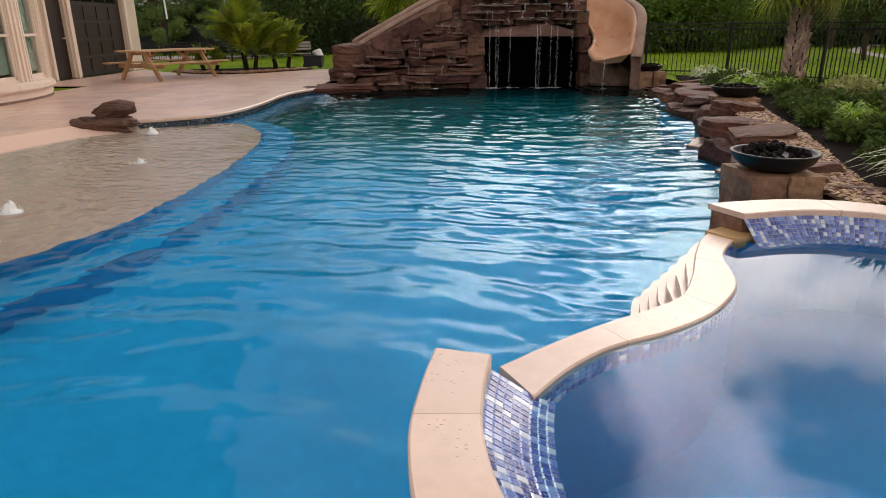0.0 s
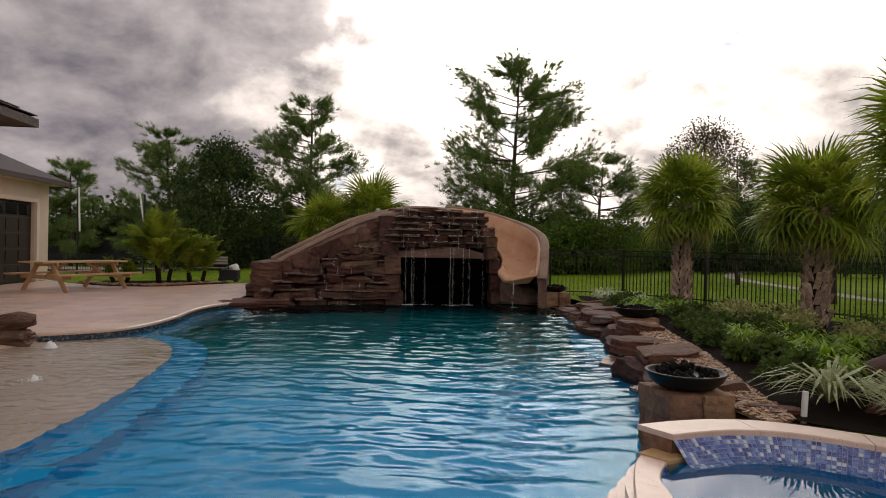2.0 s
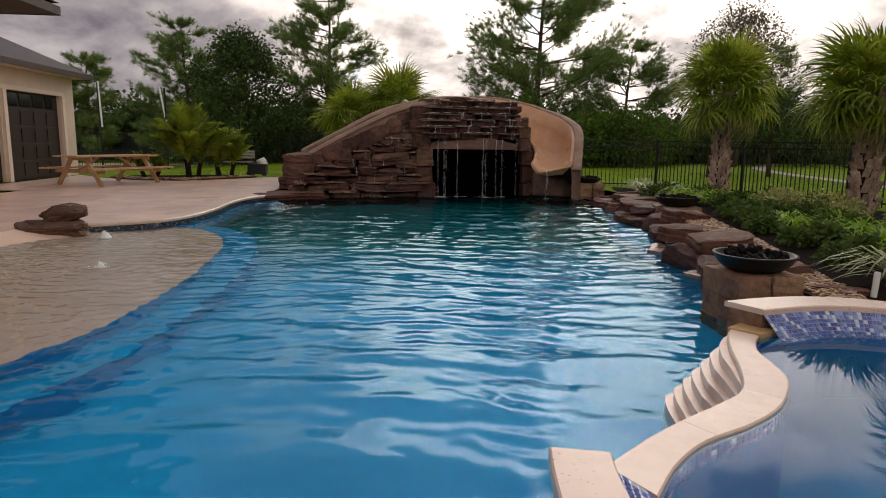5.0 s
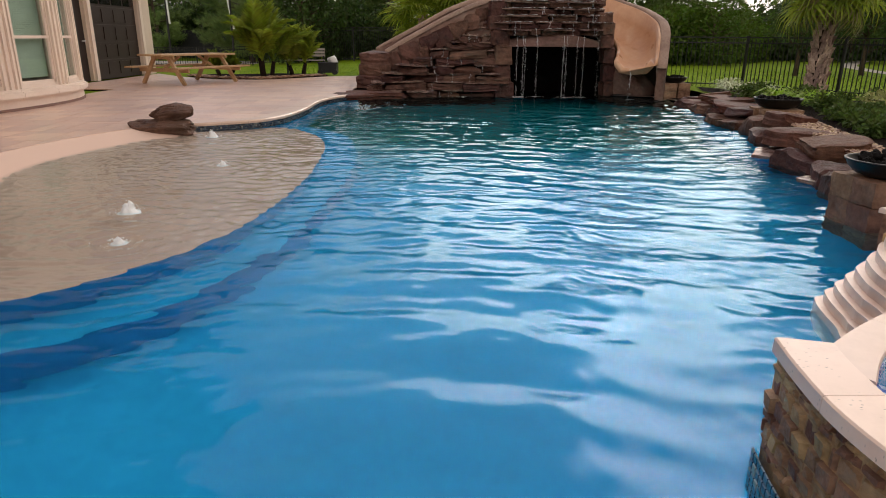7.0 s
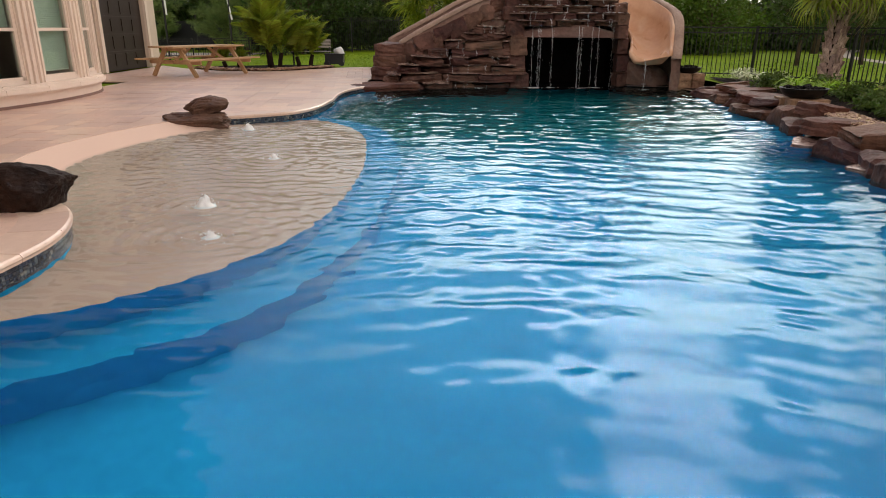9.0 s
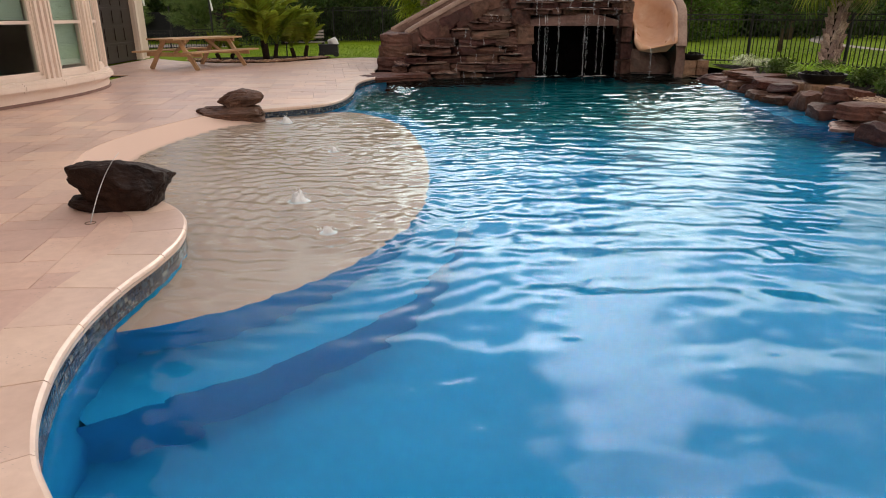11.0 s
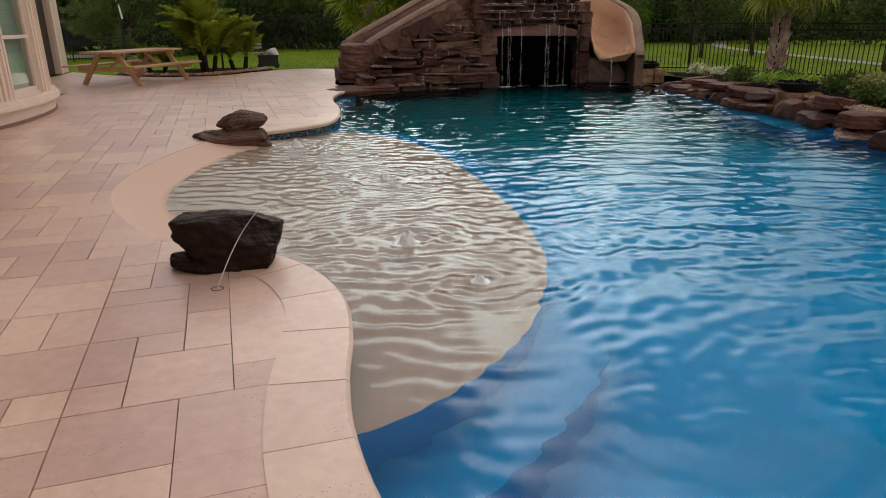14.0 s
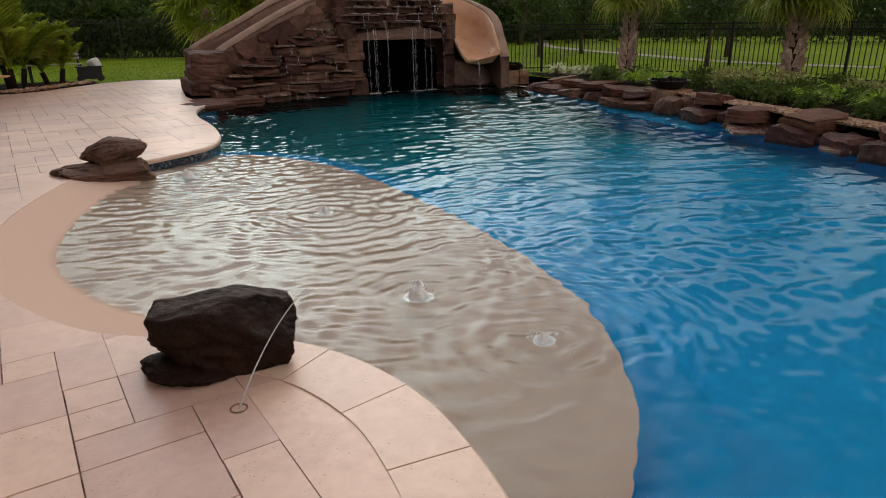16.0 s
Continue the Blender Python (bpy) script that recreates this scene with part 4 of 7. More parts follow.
# ---------------------------------------------------------------- rock waterfall with slide
ROCKS = [with_material(ledge_mesh(100 + k, 5, 2 + k % 3), ROCK) for k in range(10)]
SLABS = [with_material(ledge_mesh(200 + k, 5, 2), LEDGE) for k in range(8)]
fall = thing("rock_waterfall", (0, 17.4, 0), "stacked brown rock waterfall with a dark grotto and thin falling streams", "waterfall")


def fpart(name, mesh, material, label="", smooth=False):
    ob = part(name, mesh, material, fall, label, smooth)
    ob.matrix_parent_inverse = Matrix.Translation((0, -17.4, 0))
    return ob


def frock(d, at, size, turn=0.0, name="rock", tip=(0, 0)):
    ob = place_rock(name, d, fall, at, size, turn, tip)
    ob.matrix_parent_inverse = Matrix.Translation((0, -17.4, 0))
    return ob


def sweep_wall(line, tops, base, thick, jitter, seed):
    """An upright wall along a line, its top at the given heights, with an uneven face."""
    n = len(line)
    a, b = offset_line(line, thick / 2), offset_line(line, -thick / 2)
    rows = 8
    m = Mesh()

    def side(pts, sgn):
        out = []
        for j in range(rows + 1):
            f = j / rows
            for i, p in enumerate(pts):
                foot = base[i] if isinstance(base, list) else base
                zz = foot + (tops[i] - foot) * f
                w = noise.noise(Vector((p.x * 1.6 + seed, zz * 2.4, sgn * 7))) * jitter
                t = (line[min(i + 1, n - 1)] - line[max(i - 1, 0)]).normalized()
                q = p + Vector((-t.y, t.x, 0)) * sgn * w
                out.append((q.x, q.y, zz + 0.02 * noise.noise(Vector((p.x * 3, p.y * 3, seed)))))
        return out
    va, vb = side(a, 1), side(b, -1)
    k = len(va)
    fs = []
    for j in range(rows):
        for i in range(n - 1):
            fs.append((j * n + i, j * n + i + 1, (j + 1) * n + i + 1, (j + 1) * n + i))
            fs.append((k + j * n + i, k + (j + 1) * n + i, k + (j + 1) * n + i + 1, k + j * n + i + 1))
    for i in range(n - 1):
        fs.append((rows * n + i, rows * n + i + 1, k + rows * n + i + 1, k + rows * n + i))
    for i in (0, n - 1):
        for j in range(rows):
            fs.append((j * n + i, (j + 1) * n + i, k + (j + 1) * n + i, k + j * n + i))
    m.add(va + vb, fs)
    return m


def cap_band(line, tops, thick, high):
    """The rounded coping along the top of such a wall."""
    a, b = offset_line(line, thick / 2 + 0.05), offset_line(line, -thick / 2 - 0.05)
    rows = []
    for f, u in ((-0.5, 0.0), (0.35, 0.0), (0.85, 0.15), (1.0, 0.5), (0.85, 0.85), (0.35, 1.0), (-0.5, 1.0)):
        rows.append([(p.lerp(q, u).x, p.lerp(q, u).y, t + high * f) for p, q, t in zip(a, b, tops)])
    m = Mesh()
    n = len(line)
    fs = [(j * n + i, j * n + i + 1, (j + 1) * n + i + 1, (j + 1) * n + i) for j in range(len(rows) - 1) for i in range(n - 1)]
    fs += [tuple(j * n for j in range(len(rows))), tuple(j * n + n - 1 for j in range(len(rows) - 1, -1, -1))]
    m.add([p for row in rows for p in row], fs)
    return m


# the stair walls: two parapets that climb from the patio to the top of the slide
climb = smooth_line([(-3.12, 17.45, 0.86), (-2.7, 17.45, 1.10), (-2.1, 17.47, 1.42), (-1.3, 17.45, 1.82), (-0.75, 17.42, 2.03), (-0.2, 17.4, 2.16), (0.4, 17.45, 2.22)], 0.12)
behind = smooth_line([(-3.45, 18.7, 0.90), (-3.0, 18.7, 1.14), (-2.3, 18.7, 1.50), (-1.5, 18.7, 1.92), (-0.8, 18.7, 2.15), (0.2, 18.75, 2.36), (1.2, 18.75, 2.36), (1.9, 18.75, 2.25)], 0.12)
for ln, sd in ((climb, 2), (behind, 5)):
    tops = [p.z for p in ln]
    flat = [Vector((p.x, p.y, 0)) for p in ln]
    fpart("parapet_wall", sweep_wall(flat, tops, [1.28 if p.x > -0.45 else -0.2 for p in flat], 0.30, 0.07, sd), CARVED, "carved brown concrete stair wall", True)
    fpart("parapet_cap", cap_band(flat, tops, 0.24, 0.08), PARAPET, "rounded tan cap climbing with the stairs", True)
for k in range(9):      # treads between the parapets
    x = -3.2 + 0.34 * k
    fpart("tread", Mesh().box((x, 18.1, 0.0 + 0.105 * (k + 1)), (0.36, 1.2, 0.21 * (k + 1))), CARVED)
fpart("mass", Mesh().box((-1.6, 18.2, 0.35), (2.4, 1.1, 1.0)), CARVED)
# the left end of the mass: stacked blocks beside the patio
r = random.Random(31)
for z, x, y, sx, sy, sz in ((0.0, -3.35, 17.7, 0.95, 1.6, 0.36), (0.30, -3.3, 17.75, 0.9, 1.5, 0.34), (0.56, -3.25, 17.8, 0.85, 1.5, 0.34), (0.0, -3.2, 18.9, 0.8, 1.0, 0.5), (0.42, -3.3, 18.85, 0.6, 0.8, 0.5)):
    frock(r.choice(ROCKS), (x, y, z), (sx, sy, sz), r.uniform(-8, 8))
# the long base ledge and the stacked courses rising to the right
BLOCKS = [with_material(rock_mesh(330 + k, 6, 0.10, 0.86, 0.5), ROCK) for k in range(8)]
# wet lips, coloured paler than the blocks for light on the ledge tops
LIPS = [with_material(ledge_mesh(260 + k, 5, 1), WET_LIP) for k in range(5)]
rows = [(-0.22, -3.95, -0.25, 15.80, 16.9, 0.25), (0.0, -3.45, -0.2, 16.15, 17.2, 0.22), (0.19, -3.15, -0.2, 16.42, 17.3, 0.22), (0.38, -2.75, -0.2, 16.55, 17.35, 0.22), (0.57, -2.4, -0.2, 16.68, 17.4, 0.22),
        (0.76, -2.0, -0.2, 16.82, 17.4, 0.21), (0.94, -1.6, -0.2, 16.95, 17.45, 0.20), (1.11, -1.25, -0.25, 17.04, 17.45, 0.20), (1.28, -0.95, -0.25, 17.10, 17.5, 0.20), (1.45, -0.75, -0.25, 17.16, 17.5, 0.18)]
for j, (z, x0, x1, y0, y1, h) in enumerate(rows):
    x = x0
    while x < x1 - 0.12:
        w = min(r.uniform(0.35, 1.05), x1 - x + 0.1)
        f = (x - x0) / (x1 - x0)
        yy = y0 + (1.10 * f if j == 0 else 0.62 * f if j == 1 else 0.30 * f) + r.uniform(-0.22, 0.18) * (1 if j else 0.4)
        deep = y1 + 0.45 - yy
        frock(r.choice(BLOCKS if r.random() < 0.75 else ROCKS), (x + w / 2, yy + deep / 2, z + r.uniform(-0.015, 0.015)), (w * 1.05, deep, h * r.uniform(0.78, 1.04)), r.uniform(-7, 7), tip=(r.uniform(-3, 3), r.uniform(-4, 4)))
        if r.random() < 0.85:
            frock(r.choice(LIPS), (x + w / 2 + r.uniform(-0.1, 0.1), yy + deep / 2 - 0.05, z + h * 0.86), (w * r.uniform(0.7, 1.1), deep * 0.97, 0.042), r.uniform(-6, 6), "ledge_lip", tip=(r.uniform(-2, 2), r.uniform(-3, 3)))
        x += w * 0.97
for x, z, sx, sz in ((-2.85, 0.45, 0.5, 0.42), (-2.45, 0.72, 0.5, 0.40), (-2.15, 0.60, 0.45, 0.5), (-1.95, 0.95, 0.5, 0.36), (-1.6, 1.05, 0.5, 0.42), (-1.25, 1.22, 0.5, 0.40), (-0.95, 1.40, 0.45, 0.40), (-0.7, 1.58, 0.42, 0.36), (-2.65, 0.30, 0.4, 0.4)):
    frock(r.choice(BLOCKS), (x, 17.33, z), (sx, 0.34, sz), r.uniform(-8, 8), tip=(0, r.uniform(-25, -10)))
frock(SLABS[0], (-3.75, 15.65, -0.14), (0.9, 0.7, 0.16), 20)
frock(SLABS[1], (-3.3, 16.05, -0.16), (1.3, 0.8, 0.2), 12)
# the corner pillar left of the grotto, and the one right of it
for x, y, z, sx, sy, sz in ((-0.22, 17.0, -0.25, 0.5, 0.6, 0.5), (-0.25, 17.05, 0.22, 0.5, 0.55, 0.45), (-0.24, 17.02, 0.62, 0.44, 0.55, 0.5), (-0.3, 17.15, 1.06, 0.5, 0.55, 0.4), (-0.36, 17.2, 1.42, 0.5, 0.5, 0.35), (-0.38, 17.25, 1.72, 0.45, 0.5, 0.4),
                            (2.50, 17.45, -0.25, 0.36, 0.55, 0.5), (2.48, 17.45, 0.22, 0.34, 0.55, 0.45), (2.44, 17.42, 0.64, 0.32, 0.55, 0.42), (2.28, 17.10, 1.02, 0.34, 0.6, 0.34), (2.24, 17.06, 1.33, 0.34, 0.6, 0.30), (2.2, 17.1, 1.60, 0.34, 0.6, 0.26)):
    frock(r.choice(ROCKS), (x, y, z), (sx, sy, sz), r.uniform(-10, 10))
# grotto: room behind the falls, its shade put into near-black rock
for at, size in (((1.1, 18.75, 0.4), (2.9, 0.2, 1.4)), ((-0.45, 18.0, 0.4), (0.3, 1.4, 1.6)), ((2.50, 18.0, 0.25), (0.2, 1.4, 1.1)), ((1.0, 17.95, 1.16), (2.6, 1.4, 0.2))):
    fpart("grotto_wall", Mesh().box(at, size), CAVE, "grotto rock painted near black for the shade behind the falls")
# added dark skin and floor that keep the underwater wall from showing bright
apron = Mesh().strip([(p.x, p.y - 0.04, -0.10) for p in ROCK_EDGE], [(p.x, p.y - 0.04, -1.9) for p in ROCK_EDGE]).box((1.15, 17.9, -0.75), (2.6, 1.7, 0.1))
fpart("base_apron", apron, CAVE, "near-black apron added to darken the wall under the waterline")
# lintel and the courses above it; the core's near black stands for shaded gaps
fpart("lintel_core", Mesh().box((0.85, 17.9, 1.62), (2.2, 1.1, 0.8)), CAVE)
frock(with_material(rock_mesh(641, 14, 0.05, 0.95), CARVED), (1.08, 17.16, 1.04), (2.52, 0.70, 0.29), 0, "lintel_rock")
for j in range(6):
    z = 1.30 + 0.158 * j
    x0, x1 = -0.42 + 0.02 * j, 2.24 - (0.05 * max(0, j - 2))
    yy = 16.90 + 0.06 * j
    x = x0
    while x < x1 - 0.1:
        w = min(r.uniform(0.22, 0.75), x1 - x + 0.05)
        pop = r.uniform(-0.05, 0.08)
        frock(r.choice(ROCKS), (x + w / 2, yy + 0.38 + pop, z), (w * 1.02, 0.8, 0.15), r.uniform(-5, 5), tip=(r.uniform(-2, 2), r.uniform(-3, 3)))
        x += w * 0.99
    x = x0 + r.uniform(-0.1, 0.2)
    while x < x1 - 0.25:
        w = min(r.uniform(0.4, 1.3), x1 - x + 0.05)
        pop = r.uniform(-0.10, 0.03)
        frock(r.choice(LIPS), (x + w / 2, yy + 0.34 + pop, z + 0.120), (w * 1.02, 0.86, 0.038), r.uniform(-4, 4), "ledge_lip", tip=(r.uniform(-2, 2), r.uniform(-2, 2)))
        if r.random() < 0.75:
            # thin white tubes stand for glints of the water running over the lip
            film = Mesh()
            pts = [(x + w * (0.08 + 0.84 * q / 14), yy - 0.14 + pop + 0.012 * math.sin(q * 1.9 + j), z + 0.158 + 0.004 * math.sin(q * 2.7)) for q in range(15)]
            film.tube(pts, [0.001 + 0.005 * max(0.0, math.sin(q * 1.3 + x * 7)) for q in range(15)], 5)
            fpart("film_glint", film, FALL)
        x += w + r.uniform(-0.02, 0.22)
for x, z, w in ((0.0, 2.2, 0.7), (0.65, 2.24, 0.7), (1.3, 2.2, 0.7), (1.85, 2.10, 0.5), (2.12, 2.04, 0.35)):
    frock(r.choice(ROCKS), (x, 17.75, z - 0.05), (w, 0.9, 0.16), r.uniform(-8, 8))


# falling streams
def stream(x, y, z0, z1, width, seed, parent, lean=0.0, push=0.06):
    rr = random.Random(seed)
    n = max(4, int((z0 - z1) / 0.07))
    m = Mesh()
    path, rad = [], []
    for i in range(n + 1):
        f = i / n
        path.append((x + lean * f + 0.006 * math.sin(f * 7 + seed) + rr.uniform(-0.003, 0.003), y - push * math.sqrt(f), z0 + (z1 - z0) * f))
        rad.append(width * rr.uniform(0.18, 0.55) * (1 - 0.4 * f))
    i = 0
    while i < n:                              # the thread tears into pieces on its way down
        k = min(n, i + rr.randint(2, 6))
        m.tube(path[i:k + 1], [w_ * (0.3 if q in (0, k - i) else 1) for q, w_ in enumerate(rad[i:k + 1])], 5)
        i = k + (1 if rr.random() < 0.25 + 0.5 * i / n else 0)
    for _ in range(int(n * 2.6)):
        f = rr.random()
        c = Vector((x + lean * f + rr.gauss(0, 0.02), y - push * math.sqrt(f) + rr.gauss(0, 0.012), z0 + (z1 - z0) * f))
        s_ = rr.uniform(0.002, 0.005)
        m.tube([c + Vector((0, 0, s_ * 2.5)), c - Vector((0, 0, s_ * 2.5))], [s_, s_ * 0.6], 4)
    ob = part("stream", m, FALL, parent, smooth=True)
    return ob


for k, (x, w) in enumerate(((0.10, 0.010), (0.25, 0.013), (0.30, 0.007), (0.58, 0.008), (1.22, 0.018), (1.29, 0.008), (1.55, 0.006), (1.70, 0.009), (2.05, 0.004))):
    ob = stream(x, 16.80, 1.30, WATER_Z, w, 40 + k, fall)
    ob.matrix_parent_inverse = Matrix.Translation((0, -17.4, 0))
for k in range(26):
    j = r.randint(0, 5)
    x = r.choice([0.1, 0.27, 0.62, 0.9, 1.2, 1.3, 1.5, 1.9]) + r.uniform(-0.12, 0.12)
    ob = stream(x, 16.80 + 0.06 * j, 1.30 + 0.165 * (j + 1), 1.29 + 0.165 * j, 0.008, 60 + k, fall, push=0.02)
    ob.matrix_parent_inverse = Matrix.Translation((0, -17.4, 0))
for k in range(22):
    j = r.randint(0, 7)
    z, x0, x1, y0 = rows[j][:4]
    x = r.uniform(max(x0, -2.2), x1 - 0.1)
    f = (x - x0) / (x1 - x0)
    yy = y0 + (1.15 * f if j == 0 else 0.55 * f if j == 1 else 0.28 * f) - 0.07
    ob = stream(x, yy, z + 0.22, z + 0.02, 0.006, 90 + k, fall, push=0.02)
    ob.matrix_parent_inverse = Matrix.Translation((0, -17.4, 0))

# foam where the water lands
def foam_patch(name, x, y, rx, ry, seed, label, high=0.03):
    rr = random.Random(seed)
    m = Mesh()
    for _ in range(60):
        a, d = rr.uniform(0, 6.283), rr.random() ** 0.8
        c = Vector((x + rx * d * math.cos(a), y + ry * d * math.sin(a), WATER_Z - 0.004))
        s_ = rr.uniform(0.006, 0.020) * (1.15 - d)
        m.tube([c, c + Vector((0, 0, s_ * 0.5)), c + Vector((0, 0, s_ * rr.uniform(0.6, 1.0) * high / 0.03))], [s_ * 1.5, s_ * 1.1, s_ * 0.3], 6)
    ob = part(name, m, FOAM, None, smooth=True)
    return tagged(ob, label, "foam", kind="stuff")


for k, (x, y, rx, ry) in enumerate(((0.2, 16.62, 0.34, 0.26), (1.25, 16.55, 0.30, 0.30), (0.62, 16.72, 0.22, 0.14), (1.68, 16.68, 0.22, 0.16), (-1.2, 16.45, 0.25, 0.12))):
    foam_patch("foam", x, y, rx, ry, 10 + k, "white foam where streams meet the pool", 0.012)
foam_patch("foam", 2.72, 16.12, 0.16, 0.12, 20, "white foam under the slide's outflow")

# the slide
slide = thing("pool_slide", (2.9, 17.3, 0), "curved tan pool slide with rock-textured outer wall", "slide")
chute = smooth_line([(0.9, 18.35, 1.80), (1.6, 18.4, 1.66), (2.3, 18.3, 1.44), (2.85, 17.95, 1.14), (3.08, 17.4, 0.86), (2.98, 16.9, 0.66), (2.80, 16.38, 0.55)], 0.12)


def sweep_profile(line, profile):
    m = Mesh()
    n = len(profile(0.0))
    rows_ = []
    for i, p in enumerate(line):
        t = line[min(i + 1, len(line) - 1)] - line[max(i - 1, 0)]
        t.z = 0
        t.normalize()
        right = Vector((t.y, -t.x, 0))
        rows_ += [p + right * s_ + Vector((0, 0, z_)) for s_, z_ in profile(i / (len(line) - 1))]
    fs = [(i * n + k, i * n + (k + 1) % n, (i + 1) * n + (k + 1) % n, (i + 1) * n + k) for i in range(len(line) - 1) for k in range(n)]
    fs += [tuple(range(n - 1, -1, -1)), tuple((len(line) - 1) * n + k for k in range(n))]
    m.add(rows_, fs)
    return m


def chute_profile(f):
    tall = 0.62 + 0.26 * math.sin(math.pi * min(1, f * 1.05)) - 0.42 * max(0, f - 0.72) / 0.28
    low = 0.34 * (1 - 0.45 * f)
    inner = [(-0.48, tall), (-0.47, tall * 0.55), (-0.40, 0.2), (-0.26, 0.05), (0.0, 0.0), (0.22, 0.04), (0.34, 0.16), (0.38, low)]
    outer_ = [(0.44, low), (0.42, 0.08), (0.3, -0.08), (0.0, -0.12), (-0.34, -0.08), (-0.5, 0.1), (-0.56, tall * 0.5), (-0.56, tall)]
    return inner + outer_


c = part("chute", sweep_profile(chute, chute_profile), SLIDE, slide, "smooth tan chute", True)
c.matrix_parent_inverse = Matrix.Translation((-2.9, -17.3, 0))
# rim and rock-textured support round the outside of the turn
rim_line, rim_tops = [], []
for i, p in enumerate(chute):
    f = i / (len(chute) - 1)
    t = chute[min(i + 1, len(chute) - 1)] - chute[max(i - 1, 0)]
    t.z = 0
    t.normalize()
    q = p + Vector((-t.y, t.x, 0)) * 0.66
    if f > 0.12:
        rim_line.append(Vector((q.x, q.y, 0)))
        rim_tops.append(p.z + chute_profile(f)[0][1] + 0.02 - 0.16 * max(0.0, f - 0.72) / 0.28)
w1 = part("outer_wall", sweep_wall(rim_line, rim_tops, -0.3, 0.22, 0.05, 9), CARVED, slide, "carved brown concrete wall", True)
w2 = part("rim", cap_band(rim_line, rim_tops, 0.14, 0.045), PARAPET, slide, "rounded tan rim in short sections", True)
w3 = part("foot", with_material(rock_mesh(77, 5, 0.10, 0.75), CARVED), None, slide, "carved concrete foot under the chute")
w3.matrix_basis = pose(3.10, 17.20, -0.3) @ Matrix.Diagonal((1.05, 0.80, 0.82, 1))
for w in (w1, w2, w3):
    w.matrix_parent_inverse = Matrix.Translation((-2.9, -17.3, 0))
o = stream(2.74, 16.36, 0.57, WATER_Z, 0.02, 300, slide, lean=-0.05, push=0.24)
o.matrix_parent_inverse = Matrix.Translation((-2.9, -17.3, 0))


# ---------------------------------------------------------------- rocks, bowls and gravel along the pool's planted side
r = random.Random(12)
EDGE_ROCKS = [  # x, y, z, sx, sy, sz, turn, slab?
    (3.95, 15.3, -0.35, 0.8, 0.7, 0.42, 10, 0), (4.30, 15.0, 0.03, 0.7, 0.6, 0.14, -15, 1), (3.75, 14.5, -0.35, 0.75, 0.8, 0.42, 5, 0), (4.15, 14.2, 0.0, 0.8, 0.7, 0.16, 25, 1),
    (3.65, 13.7, -0.35, 0.7, 0.8, 0.40, -12, 0), (3.95, 13.3, 0.05, 0.8, 0.6, 0.14, 8, 1), (3.6, 12.9, -0.35, 0.75, 0.7, 0.40, 12, 0), (3.35, 12.05, -0.35, 0.9, 0.6, 0.37, -4, 0), (3.3, 11.4, -0.35, 0.75, 0.6, 0.36, 6, 1),
    (3.55, 12.15, 0.03, 0.95, 0.55, 0.16, -8, 1), (3.5, 11.55, 0.02, 0.8, 0.5, 0.18, 4, 0), (3.2, 10.7, -0.40, 0.42, 0.42, 0.60, 6, 0), (3.55, 10.45, -0.1, 0.5, 0.45, 0.28, 20, 0), (3.15, 9.75, 0.08, 0.66, 0.5, 0.22, 14, 1),
    (3.0, 9.75, -0.36, 0.7, 0.62, 0.46, -10, 0), (3.05, 9.15, -0.2, 0.55, 0.5, 0.30, 24, 0), (2.75, 8.75, -0.02, 0.78, 0.6, 0.23, 18, 1), (2.85, 8.70, -0.36, 0.7, 0.7, 0.36, -5, 0), (2.46, 8.50, -0.14, 0.62, 0.42, 0.08, -30, 2),
    (2.4, 7.75, -0.36, 0.62, 0.6, 0.46, 15, 0), (2.62, 7.62, 0.02, 0.66, 0.6, 0.24, -12, 1), (2.12, 7.02, -0.16, 0.36, 0.34, 0.09, 30, 2), (2.3, 7.0, -0.36, 0.5, 0.5, 0.46, -20, 0),
    (2.08, 6.4, -0.38, 0.5, 0.5, 0.50, 8, 0), (2.3, 6.45, 0.06, 0.45, 0.32, 0.14, 35, 1), (2.26, 5.86, 0.03, 0.40, 0.36, 0.20, 10, 0), (2.28, 5.22, 0.06, 0.50, 0.26, 0.12, -25, 1)]
FINE_ROCKS = [with_material(rock_mesh(400 + k, 7, 0.12, 0.86, 0.7), ROCK) if k % 2 else with_material(ledge_mesh(420 + k, 7, 3), ROCK) for k in range(6)]
WET_SLABS = [with_material(ledge_mesh(540 + k, 7, 1), WET_LIP) for k in range(2)]
FINE_SLABS = [with_material(ledge_mesh(500 + k, 7, 2 + k % 2), LEDGE) for k in range(6)]
for x, y, z, sx, sy, sz, turn, slab in EDGE_ROCKS:
    ob = new("edge_rock", r.choice((FINE_ROCKS, FINE_SLABS, WET_SLABS)[slab]))
    ob.matrix_basis = pose(x, y, z, r.uniform(-8, 8), r.uniform(-8, 8), turn) @ Matrix.Diagonal((sx, sy * 1.05, sz * 0.93, 1))
    tagged(ob, ("rough brown boulder edging the pool", "flat reddish-brown ledge stone edging the pool", "thin wet pale ledge stone over the water")[slab], "rock", "rocks along the pool edge")




def cut_block(seed):
    """A squared block, a little uneven, on z = 0."""
    bm = bmesh.new()
    bmesh.ops.create_cube(bm, size=1.0)
    bmesh.ops.subdivide_edges(bm, edges=bm.edges, cuts=4, use_grid_fill=True)
    for v in bm.verts:
        p = v.co.copy()
        edges = sorted((abs(p.x), abs(p.y), abs(p.z)))
        if edges[1] > 0.45:
            p *= 0.965
        v.co = p + Vector(noise.noise_vector(p * 3 + Vector((seed, 0, 0)))) * 0.045 + Vector((0, 0, 0.5))
    d = bpy.data.meshes.new("cut_stone")
    bm.to_mesh(d)
    bm.free()
    return with_material(d, PEDESTAL)


